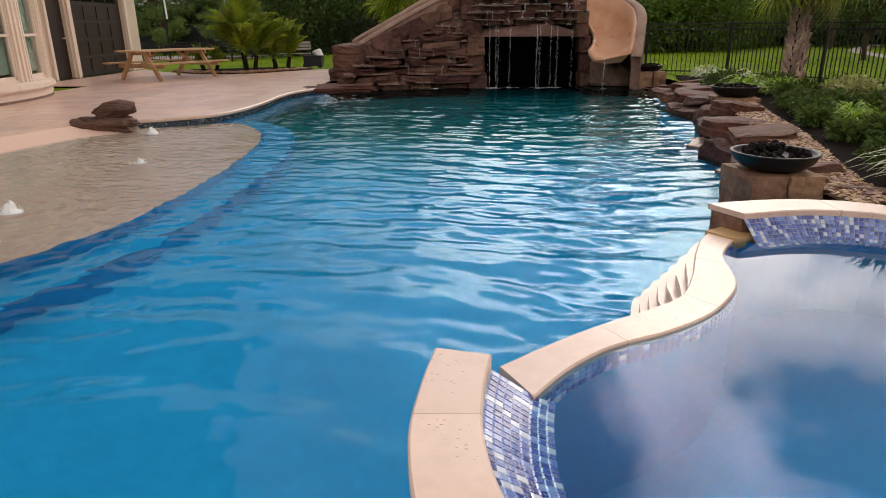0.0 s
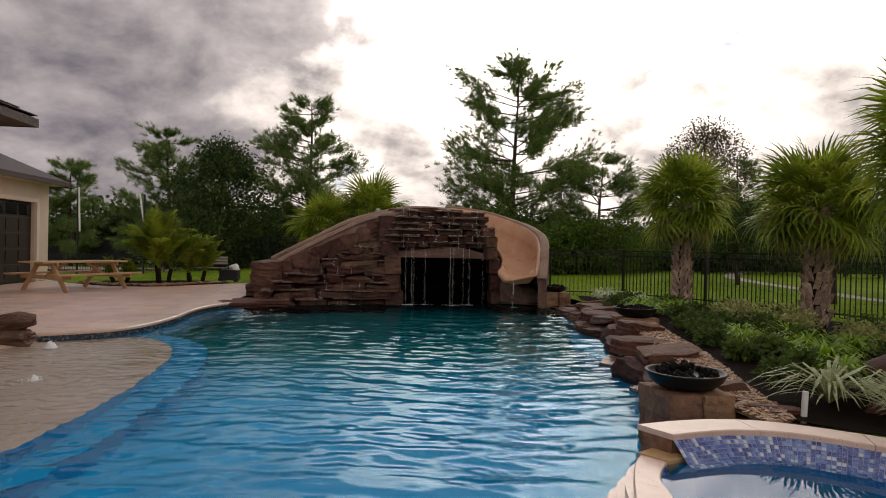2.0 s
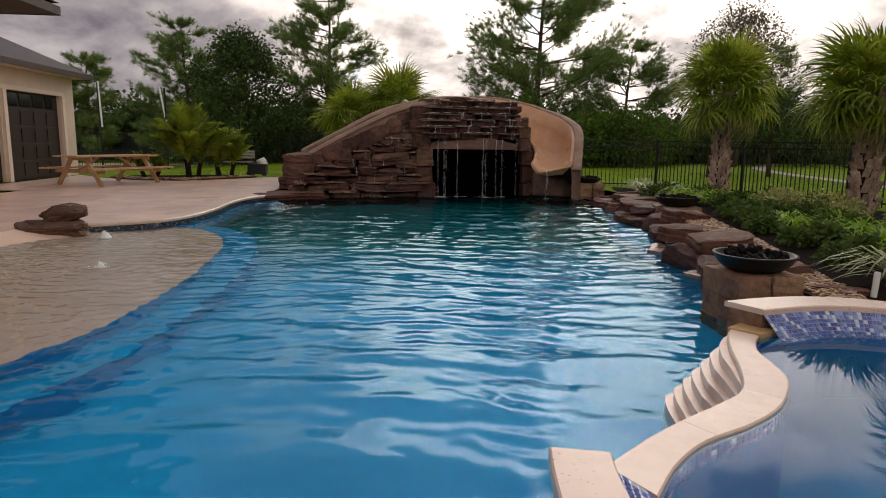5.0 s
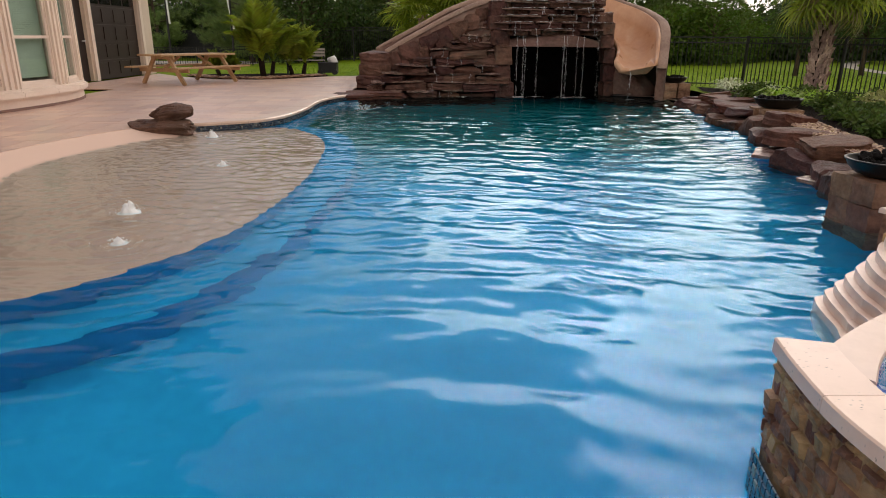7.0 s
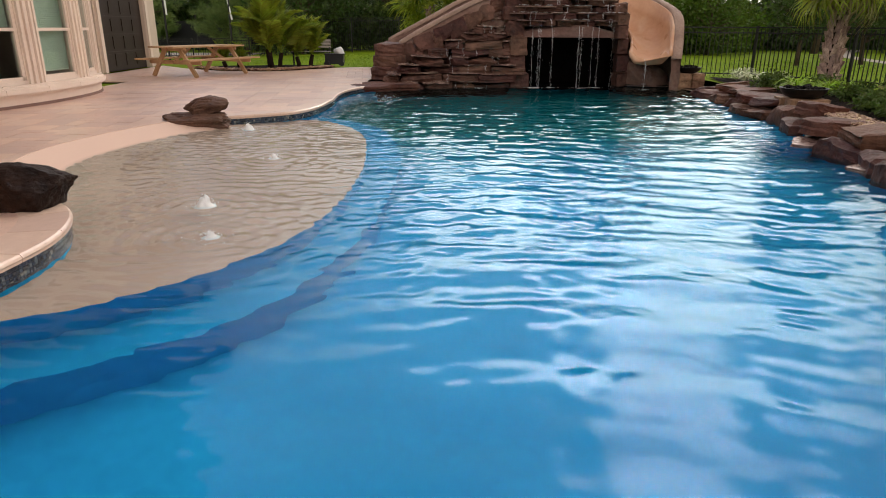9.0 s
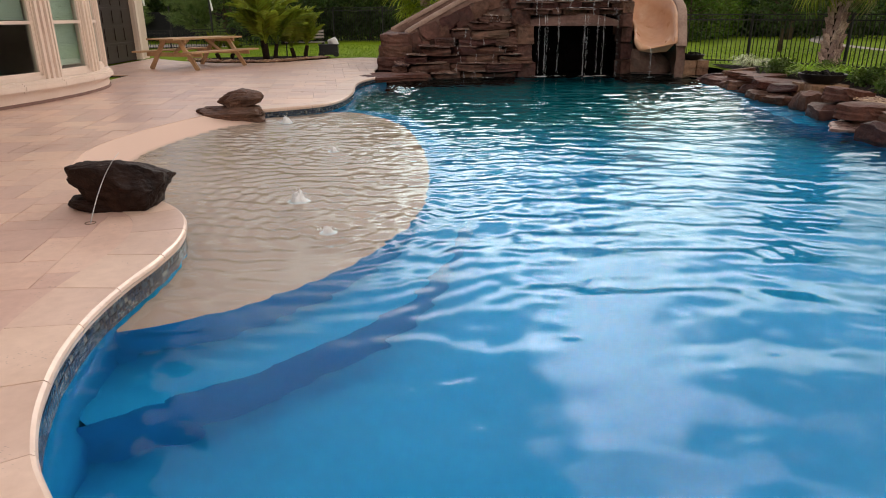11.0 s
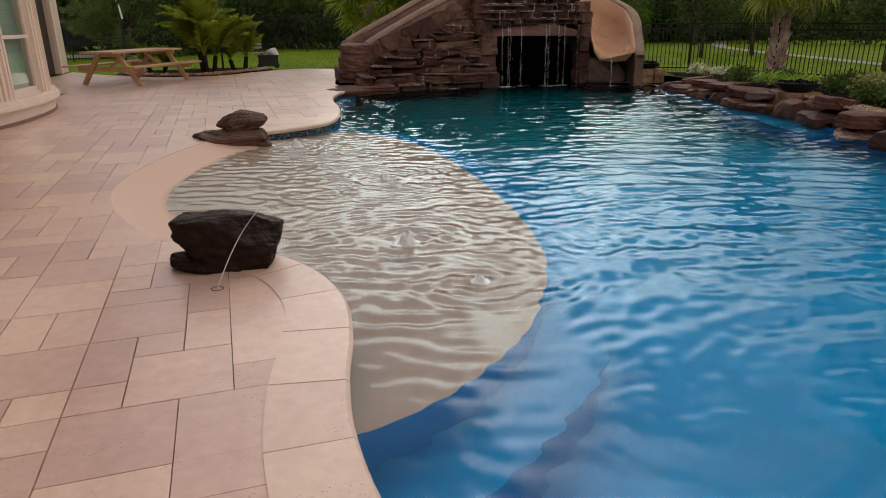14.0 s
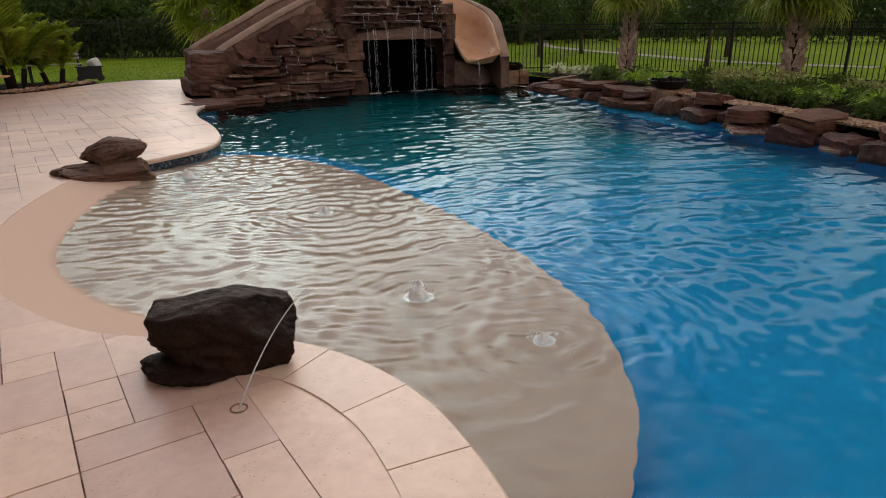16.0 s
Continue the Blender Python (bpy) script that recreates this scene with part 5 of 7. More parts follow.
CUT = [cut_block(660 + k) for k in range(4)]


def fire_bowl(x, y, z, radius, ped):
    """A wide black bowl full of lava rock, on a block of stone."""
    base = thing("stone_pedestal", (x, y, ped[2]), "brown cut-stone block pedestal carrying a fire bowl", "pedestal", "pedestals under the bowls")
    courses = max(2, round((z - ped[2]) / 0.2))
    ch = (z - ped[2]) / courses
    for c in range(courses):
        for k, (u, v, su, sv) in enumerate(((-0.25, -0.25, 0.5, 0.5), (0.27, -0.26, 0.46, 0.5), (-0.22, 0.26, 0.56, 0.48), (0.28, 0.25, 0.44, 0.5))):
            if c % 2:
                u, v, su, sv = v, u, sv, su
            st = new("cut_stone", CUT[(c * 3 + k) % 4])
            st.parent = base
            st.matrix_basis = pose(u * ped[0], v * ped[1], c * ch, 0, 0, r.uniform(-3, 3) + ped[4]) @ Matrix.Diagonal((su * ped[0] * 1.02, sv * ped[1] * 1.02, ch * 1.015, 1))
    b = thing("fire_bowl", (x, y, z), "wide black metal fire bowl filled with lava rock", "bowl", "fire bowls beside the pool")
    m = Mesh()
    n, high = 28, radius * 0.46
    prof = [(0.30, 0.0), (0.52, 0.03), (0.75, 0.22), (0.92, 0.55), (0.985, 0.86), (1.03, 0.93), (1.03, 1.0), (0.95, 1.0), (0.93, 0.9), (0.7, 0.6), (0.0, 0.55)]
    vs = [(radius * a * math.cos(6.28319 * k / n), radius * a * math.sin(6.28319 * k / n), high * h) for a, h in prof for k in range(n)]
    fs = [(j * n + k, j * n + (k + 1) % n, (j + 1) * n + (k + 1) % n, (j + 1) * n + k) for j in range(len(prof) - 1) for k in range(n)]
    fs.append(tuple(range(n - 1, -1, -1)))
    part("bowl_body", m.add(vs, fs), BOWL, b, smooth=True)
    for k in range(80):
        a, d = r.uniform(0, 6.283), math.sqrt(r.random()) * radius * 0.84
        st = new("lava_rock", LAVA_ROCKS[k % 4])
        st.parent = b
        s_ = r.uniform(0.035, 0.065) * (radius / 0.34)
        st.matrix_basis = pose(d * math.cos(a), d * math.sin(a), high * 0.78 + 0.05 * (1 - d / radius) + r.uniform(-0.03, 0.02), r.uniform(0, 90), r.uniform(0, 90), r.uniform(0, 360)) @ Matrix.Diagonal((s_ * 1.3, s_, s_ * 0.9, 1))
    return b


LAVA_ROCKS = [with_material(rock_mesh(600 + k, 2, 0.2, 0.4), LAVA) for k in range(4)]
fire_bowl(1.68, 5.40, 0.26, 0.30, (0.52, 0.52, -0.5, 1, 4))
fire_bowl(3.72, 11.2, 0.20, 0.36, (0.62, 0.62, -0.2, 1, -10))
fire_bowl(3.84, 16.45, 0.26, 0.30, (0.62, 0.6, -0.3, 0, 4))

# gravel between the ledge stones and the bed
gravel_poly = [(2.0, 4.75), (2.24, 4.9), (2.52, 5.9), (2.78, 6.7), (3.10, 7.7), (3.48, 9.3), (3.92, 10.9), (3.7, 11.2), (3.3, 10.2), (2.9, 8.9), (2.6, 7.6), (2.3, 6.5), (2.0, 5.9), (1.95, 5.0)]
structure("ground_gravel_base", sheet(gravel_poly, 0.3, lambda x, y: 0.140 + 0.02 * noise.noise(Vector((x, y, 0)) * 2)), PEBBLE, "gravel strip beside the ledge stones")

fill_poly = [(0.80, 4.10), (1.18, 4.14), (1.55, 4.02), (1.95, 3.74), (2.5, 4.18), (3.1, 4.38), (3.3, 4.6), (2.4, 5.0), (2.3, 5.6), (2.1, 6.2), (2.0, 5.6), (1.9, 4.85), (1.35, 4.42)]
structure("ground_gravel_fill", sheet(fill_poly, 0.3, lambda x, y: 0.085 + 0.02 * noise.noise(Vector((x, y, 4)) * 2)), PEBBLE, "gravel behind the raised spa wall")


def pebbles(name, poly, z, count, size, seed, label, material):
    rr = random.Random(seed)
    m = Mesh()
    x0, x1, y0, y1 = (f(q[k] for q in poly) for k in (0, 1) for f in (min, max))
    made = 0
    ico = [(0, 0, 1), (0.9, 0, 0.45), (0.28, 0.85, 0.45), (-0.72, 0.53, 0.45), (-0.72, -0.53, 0.45), (0.28, -0.85, 0.45), (0, 0, -0.6)]
    fs = [(0, 1, 2), (0, 2, 3), (0, 3, 4), (0, 4, 5), (0, 5, 1), (6, 2, 1), (6, 3, 2), (6, 4, 3), (6, 5, 4), (6, 1, 5)]
    while made < count:
        x, y = rr.uniform(x0, x1), rr.uniform(y0, y1)
        if not inside(poly, x, y):
            continue
        s_ = size * rr.uniform(0.5, 1.4)
        rot = pose(0, 0, 0, rr.uniform(-25, 25), rr.uniform(-25, 25), rr.uniform(0, 360)) @ Matrix.Diagonal((s_ * rr.uniform(1, 1.7), s_, s_ * rr.uniform(0.35, 0.7), 1))
        zz = z(x, y) if callable(z) else z
        m.add([(rot @ Vector(p)) + Vector((x, y, zz + rr.uniform(0, size * 0.5))) for p in ico], fs)
        made += 1
    ob = part(name, m, material, None)
    return tagged(ob, label, "gravel", kind="stuff")


pebbles("gravel", gravel_poly, 0.15, 5200, 0.024, 3, "mixed tan and brown river gravel", PEBBLE)
pebble_strip = xy(offset_line(smooth_line([(-9.6, 21.3), (-8.4, 20.3), (-7.2, 20.2), (-6.6, 20.55), (-6.0, 21.35), (-5.4, 22.1)], 0.2), 0.02)) + xy(offset_line(smooth_line([(-9.6, 21.3), (-8.4, 20.3), (-7.2, 20.2), (-6.6, 20.55), (-6.0, 21.35), (-5.4, 22.1)], 0.2), 0.42))[::-1]
pebbles("gravel", pebble_strip, 0.02, 1500, 0.05, 4, "rounded pinkish river pebbles edging the bed", PEBBLE)

# ---------------------------------------------------------------- boulders on the deck
def boulder_mesh(seed, blocky, rough, undercut):
    """A unit boulder on z = 0: a worn block, its foot drawn in, pitted and cracked at three scales."""
    rnd = random.Random(seed)
    off = Vector((rnd.uniform(-50, 50), rnd.uniform(-50, 50), rnd.uniform(-50, 50)))
    cutsets = [(Vector((rnd.uniform(-1, 1), rnd.uniform(-1, 1), rnd.uniform(-0.2, 0.9))).normalized(), rnd.uniform(0.85, 1.05)) for _ in range(8)]
    bm = bmesh.new()
    bmesh.ops.create_cube(bm, size=2.0)
    bmesh.ops.subdivide_edges(bm, edges=bm.edges, cuts=26, use_grid_fill=True)
    for v in bm.verts:
        p = v.co.copy()
        q = p.lerp(p.normalized() * 1.2, 1 - blocky)
        for n, d in cutsets:
            over = q.dot(n) - d
            if over > 0:
                q -= n * over * 0.9
        draw = 1 - undercut * max(0.0, 0.1 - q.z) ** 0.8
        q = Vector((q.x * draw, q.y * draw, q.z))
        u = q + off
        ridge = abs(noise.noise(u * 2.3)) + 0.5 * abs(noise.noise(u * 5.1))
        q += Vector(noise.noise_vector(u * 0.9)) * rough * 1.2 + q.normalized() * (0.35 - ridge) * rough * 0.9 + q.normalized() * noise.noise(u * 13) * rough * 0.22
        v.co = q
    lo, hi = [min(v.co[i] for v in bm.verts) for i in range(3)], [max(v.co[i] for v in bm.verts) for i in range(3)]
    for v in bm.verts:
        v.co = Vector(((v.co.x - lo[0]) / (hi[0] - lo[0]) - 0.5, (v.co.y - lo[1]) / (hi[1] - lo[1]) - 0.5, (v.co.z - lo[2]) / (hi[2] - lo[2])))
    d = bpy.data.meshes.new("boulder")
    bm.to_mesh(d)
    bm.free()
    return d


def boulder(name, at, size, turn, seed, label, material, tip=(0, 0), blocky=0.72, rough=0.14, undercut=0.0):
    d = with_material(boulder_mesh(seed, blocky, rough, undercut), material, True)
    ob = new(name, d)
    ob.matrix_basis = pose(*at, tip[0], tip[1], turn) @ Matrix.Diagonal((*size, 1))
    return tagged(ob, label, "boulder")


boulder("boulder", (-5.44, 5.20, -0.02), (0.62, 0.56, 0.345), -8, 701, "dark wet brown boulder at the beach entry", BOULDER, (0, 0), 0.78, 0.13, 0.22)
boulder("boulder", (-5.61, 5.14, -0.02), (0.40, 0.42, 0.09), 10, 703, "low dark stone against the big boulder", BOULDER, (0, 8), 0.6)
boulder("boulder", (-5.74, 9.93, -0.13), (0.92, 0.62, 0.22), 6, 705, "flat brown stone at the pool edge", ROCK, (0, 0), 0.7, 0.2)
boulder("boulder", (-5.62, 10.06, 0.05), (0.64, 0.46, 0.25), 14, 706, "rounded brown stone stacked on a flat stone", ROCK, (0, -10), 0.62, 0.22)
boulder("boulder", (-6.02, 9.98, -0.03), (0.42, 0.36, 0.11), -10, 707, "small brown stone beside the stacked stones", ROCK, (0, -6), 0.5, 0.2)


def jet(name, points, width, label):
    m = Mesh()
    line = smooth_line(points, 0.02)
    m.tube(line, [width * (0.6 + 0.4 * abs(math.sin(i * 1.7))) * (1 - 0.75 * i / len(line)) for i in range(len(line))], 5)
    return tagged(part(name, m, FALL, None, smooth=True), label, "water jet")


jet("water_jet", [(-5.503 + 0.96 * f, 4.717 - 0.27 * f, 2.45 * f * (1 - f) - 0.12 * f) for f in (0.0, 0.03, 0.06, 0.10, 0.15, 0.20, 0.25, 0.30)], 0.0045, "thin water jet rising from the paving beside a boulder")
drain = Mesh()
dn = 20
drain.add([(0.035 * a * math.cos(6.283 * k / dn), 0.035 * a * math.sin(6.283 * k / dn), h) for a, h in ((1.0, 0.0), (1.0, 0.003), (0.8, 0.003), (0.78, 0.0)) for k in range(dn)],
          [(j * dn + k, j * dn + (k + 1) % dn, (j + 1) * dn + (k + 1) % dn, (j + 1) * dn + k) for j in range(3) for k in range(dn)])
dr = part("drain_ring", drain, MORTAR)
dr.matrix_basis = pose(-5.503, 4.717, 0.002)
tagged(dr, "small round drain cover set in the paving", "drain")

for k, (x, y) in enumerate(BUBBLERS):
    rr = random.Random(900 + k)
    m = Mesh()
    high = (0.095, 0.04, 0.05, 0.095)[k]
    rings, spokes = 12, 22
    vs = []
    for q in range(rings + 1):
        f = q / rings
        for s_ in range(spokes):
            a = 6.28319 * s_ / spokes
            d = 0.105 * (0.35 + 0.65 * high / 0.115) * f
            lump = noise.noise(Vector((math.cos(a) * f * 3, math.sin(a) * f * 3, k * 5.0))) + 0.6 * noise.noise(Vector((math.cos(a) * f * 9, math.sin(a) * f * 9, k * 7.0)))
            vs.append((x + d * math.cos(a) * (1 + 0.15 * lump), y + d * math.sin(a) * (1 + 0.15 * lump), WATER_Z - 0.012 + high * 0.85 * math.exp(-(f * 1.75) ** 3) * (1 + 0.45 * lump) + 0.012 * (1 + lump) * (1 - f)))
    m.add(vs, [(q * spokes + s_, q * spokes + (s_ + 1) % spokes, (q + 1) * spokes + (s_ + 1) % spokes, (q + 1) * spokes + s_) for q in range(rings) for s_ in range(spokes)])
    for _ in range(60):
        a, d = rr.uniform(0, 6.283), abs(rr.gauss(0, 0.07))
        c = Vector((x + d * math.cos(a), y + d * math.sin(a), WATER_Z + rr.uniform(0.0, high * 1.1) * math.exp(-(d / 0.07) ** 2) + 0.004))
        s_ = rr.uniform(0.002, 0.006)
        m.tube([c - Vector((0, 0, s_)), c, c + Vector((0, 0, s_))], [s_ * 0.4, s_, s_ * 0.4], 5)
    tagged(part("bubbler", m, FOAM, None, smooth=True), "white bubbling water jet on the shelf", "fountain jet", "bubblers on the shelf", "stuff")


# ---------------------------------------------------------------- house, garage
def wall_panel(p, q, z0, z1, openings, thick, out):
    """A straight wall from p to q with rectangular openings (along from, along to, z from, z to), as one closed body."""
    p, q = Vector((*p, 0)), Vector((*q, 0))
    d = (q - p)
    length = d.length
    d.normalize()
    nrm = Vector((d.y, -d.x, 0)) * out
    us = sorted({0.0, length, *[o[0] for o in openings], *[o[1] for o in openings]})
    zs = sorted({z0, z1, *[o[2] for o in openings], *[o[3] for o in openings]})
    solid = {(i, j) for i in range(len(us) - 1) for j in range(len(zs) - 1)
             if not any(o[0] < (us[i] + us[i + 1]) / 2 < o[1] and o[2] < (zs[j] + zs[j + 1]) / 2 < o[3] for o in openings)}
    m, index = Mesh(), {}

    def corner(i, j, back):
        if (i, j, back) not in index:
            index[(i, j, back)] = len(m.v)
            a = p + d * us[i] - nrm * (thick if back else 0)
            m.v.append((a.x, a.y, zs[j]))
        return index[(i, j, back)]
    for i, j in solid:
        m.f.append(tuple(corner(a, b, 0) for a, b in ((i, j), (i + 1, j), (i + 1, j + 1), (i, j + 1))))
        m.f.append(tuple(corner(a, b, 1) for a, b in ((i, j), (i, j + 1), (i + 1, j + 1), (i + 1, j))))
        for (di, dj), (a, b) in (((-1, 0), ((i, j), (i, j + 1))), ((1, 0), ((i + 1, j + 1), (i + 1, j))), ((0, -1), ((i + 1, j), (i, j))), ((0, 1), ((i, j + 1), (i + 1, j + 1)))):
            if (i + di, j + dj) not in solid:
                m.f.append((corner(*a, 0), corner(*b, 0), corner(*b, 1), corner(*a, 1)))
    return m


def bar(m, a, b, wide, deep, up=Vector((0, 0, 1))):
    """A straight bar of rectangular section from a to b."""
    a, b = Vector(a), Vector(b)
    d = (b - a).normalized()
    s_ = d.cross(up)
    s_ = s_.normalized() if s_.length > 1e-4 else Vector((1, 0, 0))
    u = s_.cross(d)
    vs = [e + s_ * (sx * wide / 2) + u * (sz * deep / 2) for e in (a, b) for sx, sz in ((-1, -1), (1, -1), (1, 1), (-1, 1))]
    m.add(vs, [(0, 1, 2, 3), (7, 6, 5, 4), (0, 4, 5, 1), (1, 5, 6, 2), (2, 6, 7, 3), (3, 7, 4, 0)])
    return m


house = thing("house", (-9.4, 12, 0), "cream stucco house with a curved bay of windows", "house")
HINV = Matrix.Translation((9.4, -12, 0))


def hpart(name, mesh, material, label="", parent=None, smooth=False):
    ob = part(name, mesh, material, parent or house, label, smooth)
    if not parent:
        ob.matrix_parent_inverse = HINV
    return ob


BAY = [(-9.42, 9.1), (-9.19, 10.10), (-8.845, 11.62), (-8.785, 13.05), (-9.12, 14.30), (-9.45, 14.62)]
BAY_CURVE = smooth_line([(-9.42, 9.1), (-9.20, 10.05), (-8.96, 10.95), (-8.80, 11.85), (-8.76, 12.75), (-8.86, 13.60), (-9.12, 14.30), (-9.45, 14.62)], 0.22)
hpart("wall", wall_panel((-9.45, -4.0), (-9.45, 9.1), 0, 3.75, [(8.9, 10.5, 0.0, 2.3)], 0.2, 1), STUCCO)
hpart("wall", wall_panel((-9.45, 14.70), (-12.9, 14.70), 0, 3.75, [], 0.2, -1), STUCCO)
hpart("patio_door", Mesh().box((-9.53, 5.7, 1.15), (0.05, 1.6, 2.3)), DARK_DOOR, "dark brown patio door")
hpart("wall", Mesh().box((-12.9, 5.2, 1.85), (0.2, 18.6, 3.7)), ROOM, "dim inner wall")
hpart("wall", Mesh().box((-11.2, -4.0, 1.85), (3.5, 0.2, 3.7)), STUCCO)
for i, (p, q) in enumerate(zip(BAY, BAY[1:])):
    L = math.hypot(q[0] - p[0], q[1] - p[1])
    d = Vector((q[0] - p[0], q[1] - p[1], 0)).normalized()
    nrm = Vector((d.y, -d.x, 0))
    P = Vector((*p, 0))
    opening = (0.20, L - 0.22, 0.40, 2.02)
    upper = (0.20, L - 0.22, 2.28, 2.72)
    glazed = 0 < i < 4
    hpart("wall", wall_panel(p, q, 0.0, 3.75, [opening, upper] if glazed else [], 0.16, 1), TRIM)
    if not glazed:
        continue
    for (u0, u1, z0, z1), rail in ((opening, True), (upper, False)):
        win = Mesh()
        w_ = 0.055
        for ua, za, ub, zb in ((u0, z0 + w_ / 2, u1, z0 + w_ / 2), (u0, z1 - w_ / 2, u1, z1 - w_ / 2)):
            bar(win, P + d * ua - nrm * 0.05 + Vector((0, 0, za)), P + d * ub - nrm * 0.05 + Vector((0, 0, zb)), 0.06, w_)
        for u in (u0 + w_ / 2, u1 - w_ / 2):
            bar(win, P + d * u - nrm * 0.05 + Vector((0, 0, z0)), P + d * u - nrm * 0.05 + Vector((0, 0, z1)), w_, 0.06, nrm)
        if rail:
            bar(win, P + d * u0 - nrm * 0.05 + Vector((0, 0, 1.18)), P + d * u1 - nrm * 0.05 + Vector((0, 0, 1.18)), 0.07, 0.05)
        wo = hpart("window", win, TRIM, "cream framed window")
        g = Mesh()
        a, b = P + d * (u0 + w_) - nrm * 0.055, P + d * (u1 - w_) - nrm * 0.055
        bar(g, a + Vector((0, 0, (z0 + z1) / 2)), b + Vector((0, 0, (z0 + z1) / 2)), 0.006, z1 - z0 - 0.1)
        po = part("pane", g, GLASS, wo, "pale green reflecting glass")
        po.visible_shadow = False
        if rail:
            slats = Mesh()
            low = 1.20 if i == 1 else 0.50
            zz = 1.98
            while zz > low:
                bar(slats, a - nrm * 0.07 + Vector((0, 0, zz)), b - nrm * 0.07 + Vector((0, 0, zz)), 0.012, 0.0325)
                zz -= 0.034
            part("blind", slats, BLIND, wo, "pale green slatted blind")
    # mouldings on the posts beside the windows
    for u in (0.06, 0.155, L - 0.175, L - 0.06):
        post = bar(Mesh(), P + d * u + nrm * 0.02 + Vector((0, 0, 0.34)), P + d * u + nrm * 0.02 + Vector((0, 0, 3.7)), 0.05, 0.05, nrm)
        hpart("post", post, TRIM)
# the curved foot of the bay: plain apron, dark plinth and a moulded sill in sections
apron_out = offset_line(BAY_CURVE, -0.012)
hpart("apron", Mesh().prism(xy(apron_out) + xy(offset_line(BAY_CURVE, 0.10)[::-1]), 0.0, 0.33), TRIM, "plain cream apron below the sill")
hpart("plinth", Mesh().prism(xy(offset_line(BAY_CURVE, -0.030)) + xy(offset_line(BAY_CURVE, 0.02)[::-1]), 0.0, 0.045), PLINTH, "dark base course")
for i0 in range(0, len(BAY_CURVE) - 1, 4):
    run = BAY_CURVE[i0:i0 + 5]
    if len(run) < 2:
        continue
    a, b = (run[1] - run[0]).normalized() * 0.003, (run[-1] - run[-2]).normalized() * 0.003
    run = [run[0] + a] + run[1:-1] + [run[-1] - b]
    for z0, z1, out_d in ((0.175, 0.215, 0.05), (0.215, 0.285, 0.10), (0.285, 0.31, 0.075), (0.31, 0.345, 0.045)):
        hpart("sill", Mesh().prism(xy(offset_line(run, -out_d)) + xy(offset_line(run, 0.02)[::-1]), z0, z1), TRIM, "moulded cream sill course")
hpart("floor_slab", Mesh().prism([(-12.9, -3.9)] + [(-9.6, -3.9), (-9.6, 9.1)] + [(x - 0.14, y) for x, y in BAY[1:-1]] + [(-9.6, 14.5), (-12.9, 14.5)], -0.02, 0.01), ROOM)
hpart("soffit", Mesh().prism([(-13.6, -4.5), (-8.05, -4.5), (-8.05, 15.55), (-13.6, 15.55)], 3.74, 3.80), FASCIA, "brown boarded soffit")


def hip_roof(x0, x1, y0, y1, z, rise, run):
    m = Mesh()
    m.add([(x0, y0, z), (x1, y0, z), (x1, y1, z), (x0, y1, z), (x0 + run, y0 + run, z + rise), (x1 - run, y0 + run, z + rise), (x1 - run, y1 - run, z + rise), (x0 + run, y1 - run, z + rise)],
          [(0, 1, 5, 4), (1, 2, 6, 5), (2, 3, 7, 6), (3, 0, 4, 7), (4, 5, 6, 7), (3, 2, 1, 0)])
    return m


def fascia_ring(x0, x1, y0, y1, z0, z1):
    m = Mesh()
    for a, b in (((x0, y0), (x1, y0)), ((x1, y0), (x1, y1)), ((x1, y1), (x0, y1)), ((x0, y1), (x0, y0))):
        bar(m, (*a, (z0 + z1) / 2), (*b, (z0 + z1) / 2), 0.04, z1 - z0)
    return m


hpart("roof", hip_roof(-18.0, -8.0, -4.6, 15.6, 3.90, 2.0, 4.0), SHINGLE, "dark grey shingled hip roof")
hpart("fascia", fascia_ring(-18.0, -8.02, -4.58, 15.58, 3.73, 3.91), FASCIA, "dark brown fascia board")
for k in range(7):      # courses of shingles near the eave
    hpart("shingle_course", bar(Mesh(), (-8.12 - 0.25 * k, -4.4, 3.965 + 0.125 * k), (-8.12 - 0.25 * k, 15.48 - 0.25 * k, 3.965 + 0.125 * k), 0.30, 0.016), SHINGLE)

garage = thing("garage", (-11.2, 20, 0), "cream stucco garage with dark brown doors", "garage")
GINV = Matrix.Translation((11.2, -20, 0))


def gpart(name, mesh, material, label="", parent=None):
    ob = part(name, mesh, material, parent or garage, label)
    if not parent:
        ob.matrix_parent_inverse = GINV
    return ob


gpart("wall", wall_panel((-11.2, 16.3), (-11.2, 22.75), 0, 3.1, [(1.65, 2.55, 0.0, 2.42), (2.82, 5.78, 0.0, 2.44)], 0.2, 1), STUCCO)
gpart("wall", wall_panel((-11.2, 22.75), (-17.5, 22.75), 0, 3.1, [], 0.2, -1), STUCCO)
gpart("wall", wall_panel((-17.5, 16.3), (-17.5, 22.75), 0, 3.1, [], 0.2, -1), STUCCO)
casing = Mesh()
for u in (18.93, 22.12):
    bar(casing, (-11.17, u + (0.075 if u < 20 else 0.05), 0.0), (-11.17, u + (0.075 if u < 20 else 0.05), 2.44), 0.16, 0.08, Vector((1, 0, 0)))
bar(casing, (-11.17, 17.9, 2.50), (-11.17, 22.2, 2.50), 0.06, 0.12)
bar(casing, (-11.17, 17.9, 0.0), (-11.17, 17.9, 2.44), 0.10, 0.08, Vector((1, 0, 0)))
gpart("casing", casing, TRIM, "cream door casing")
gd = gpart("garage_door", Mesh().box((-11.33, 20.6, 1.22), (0.05, 2.96, 2.44)), DARK_DOOR, "dark brown panelled garage door")
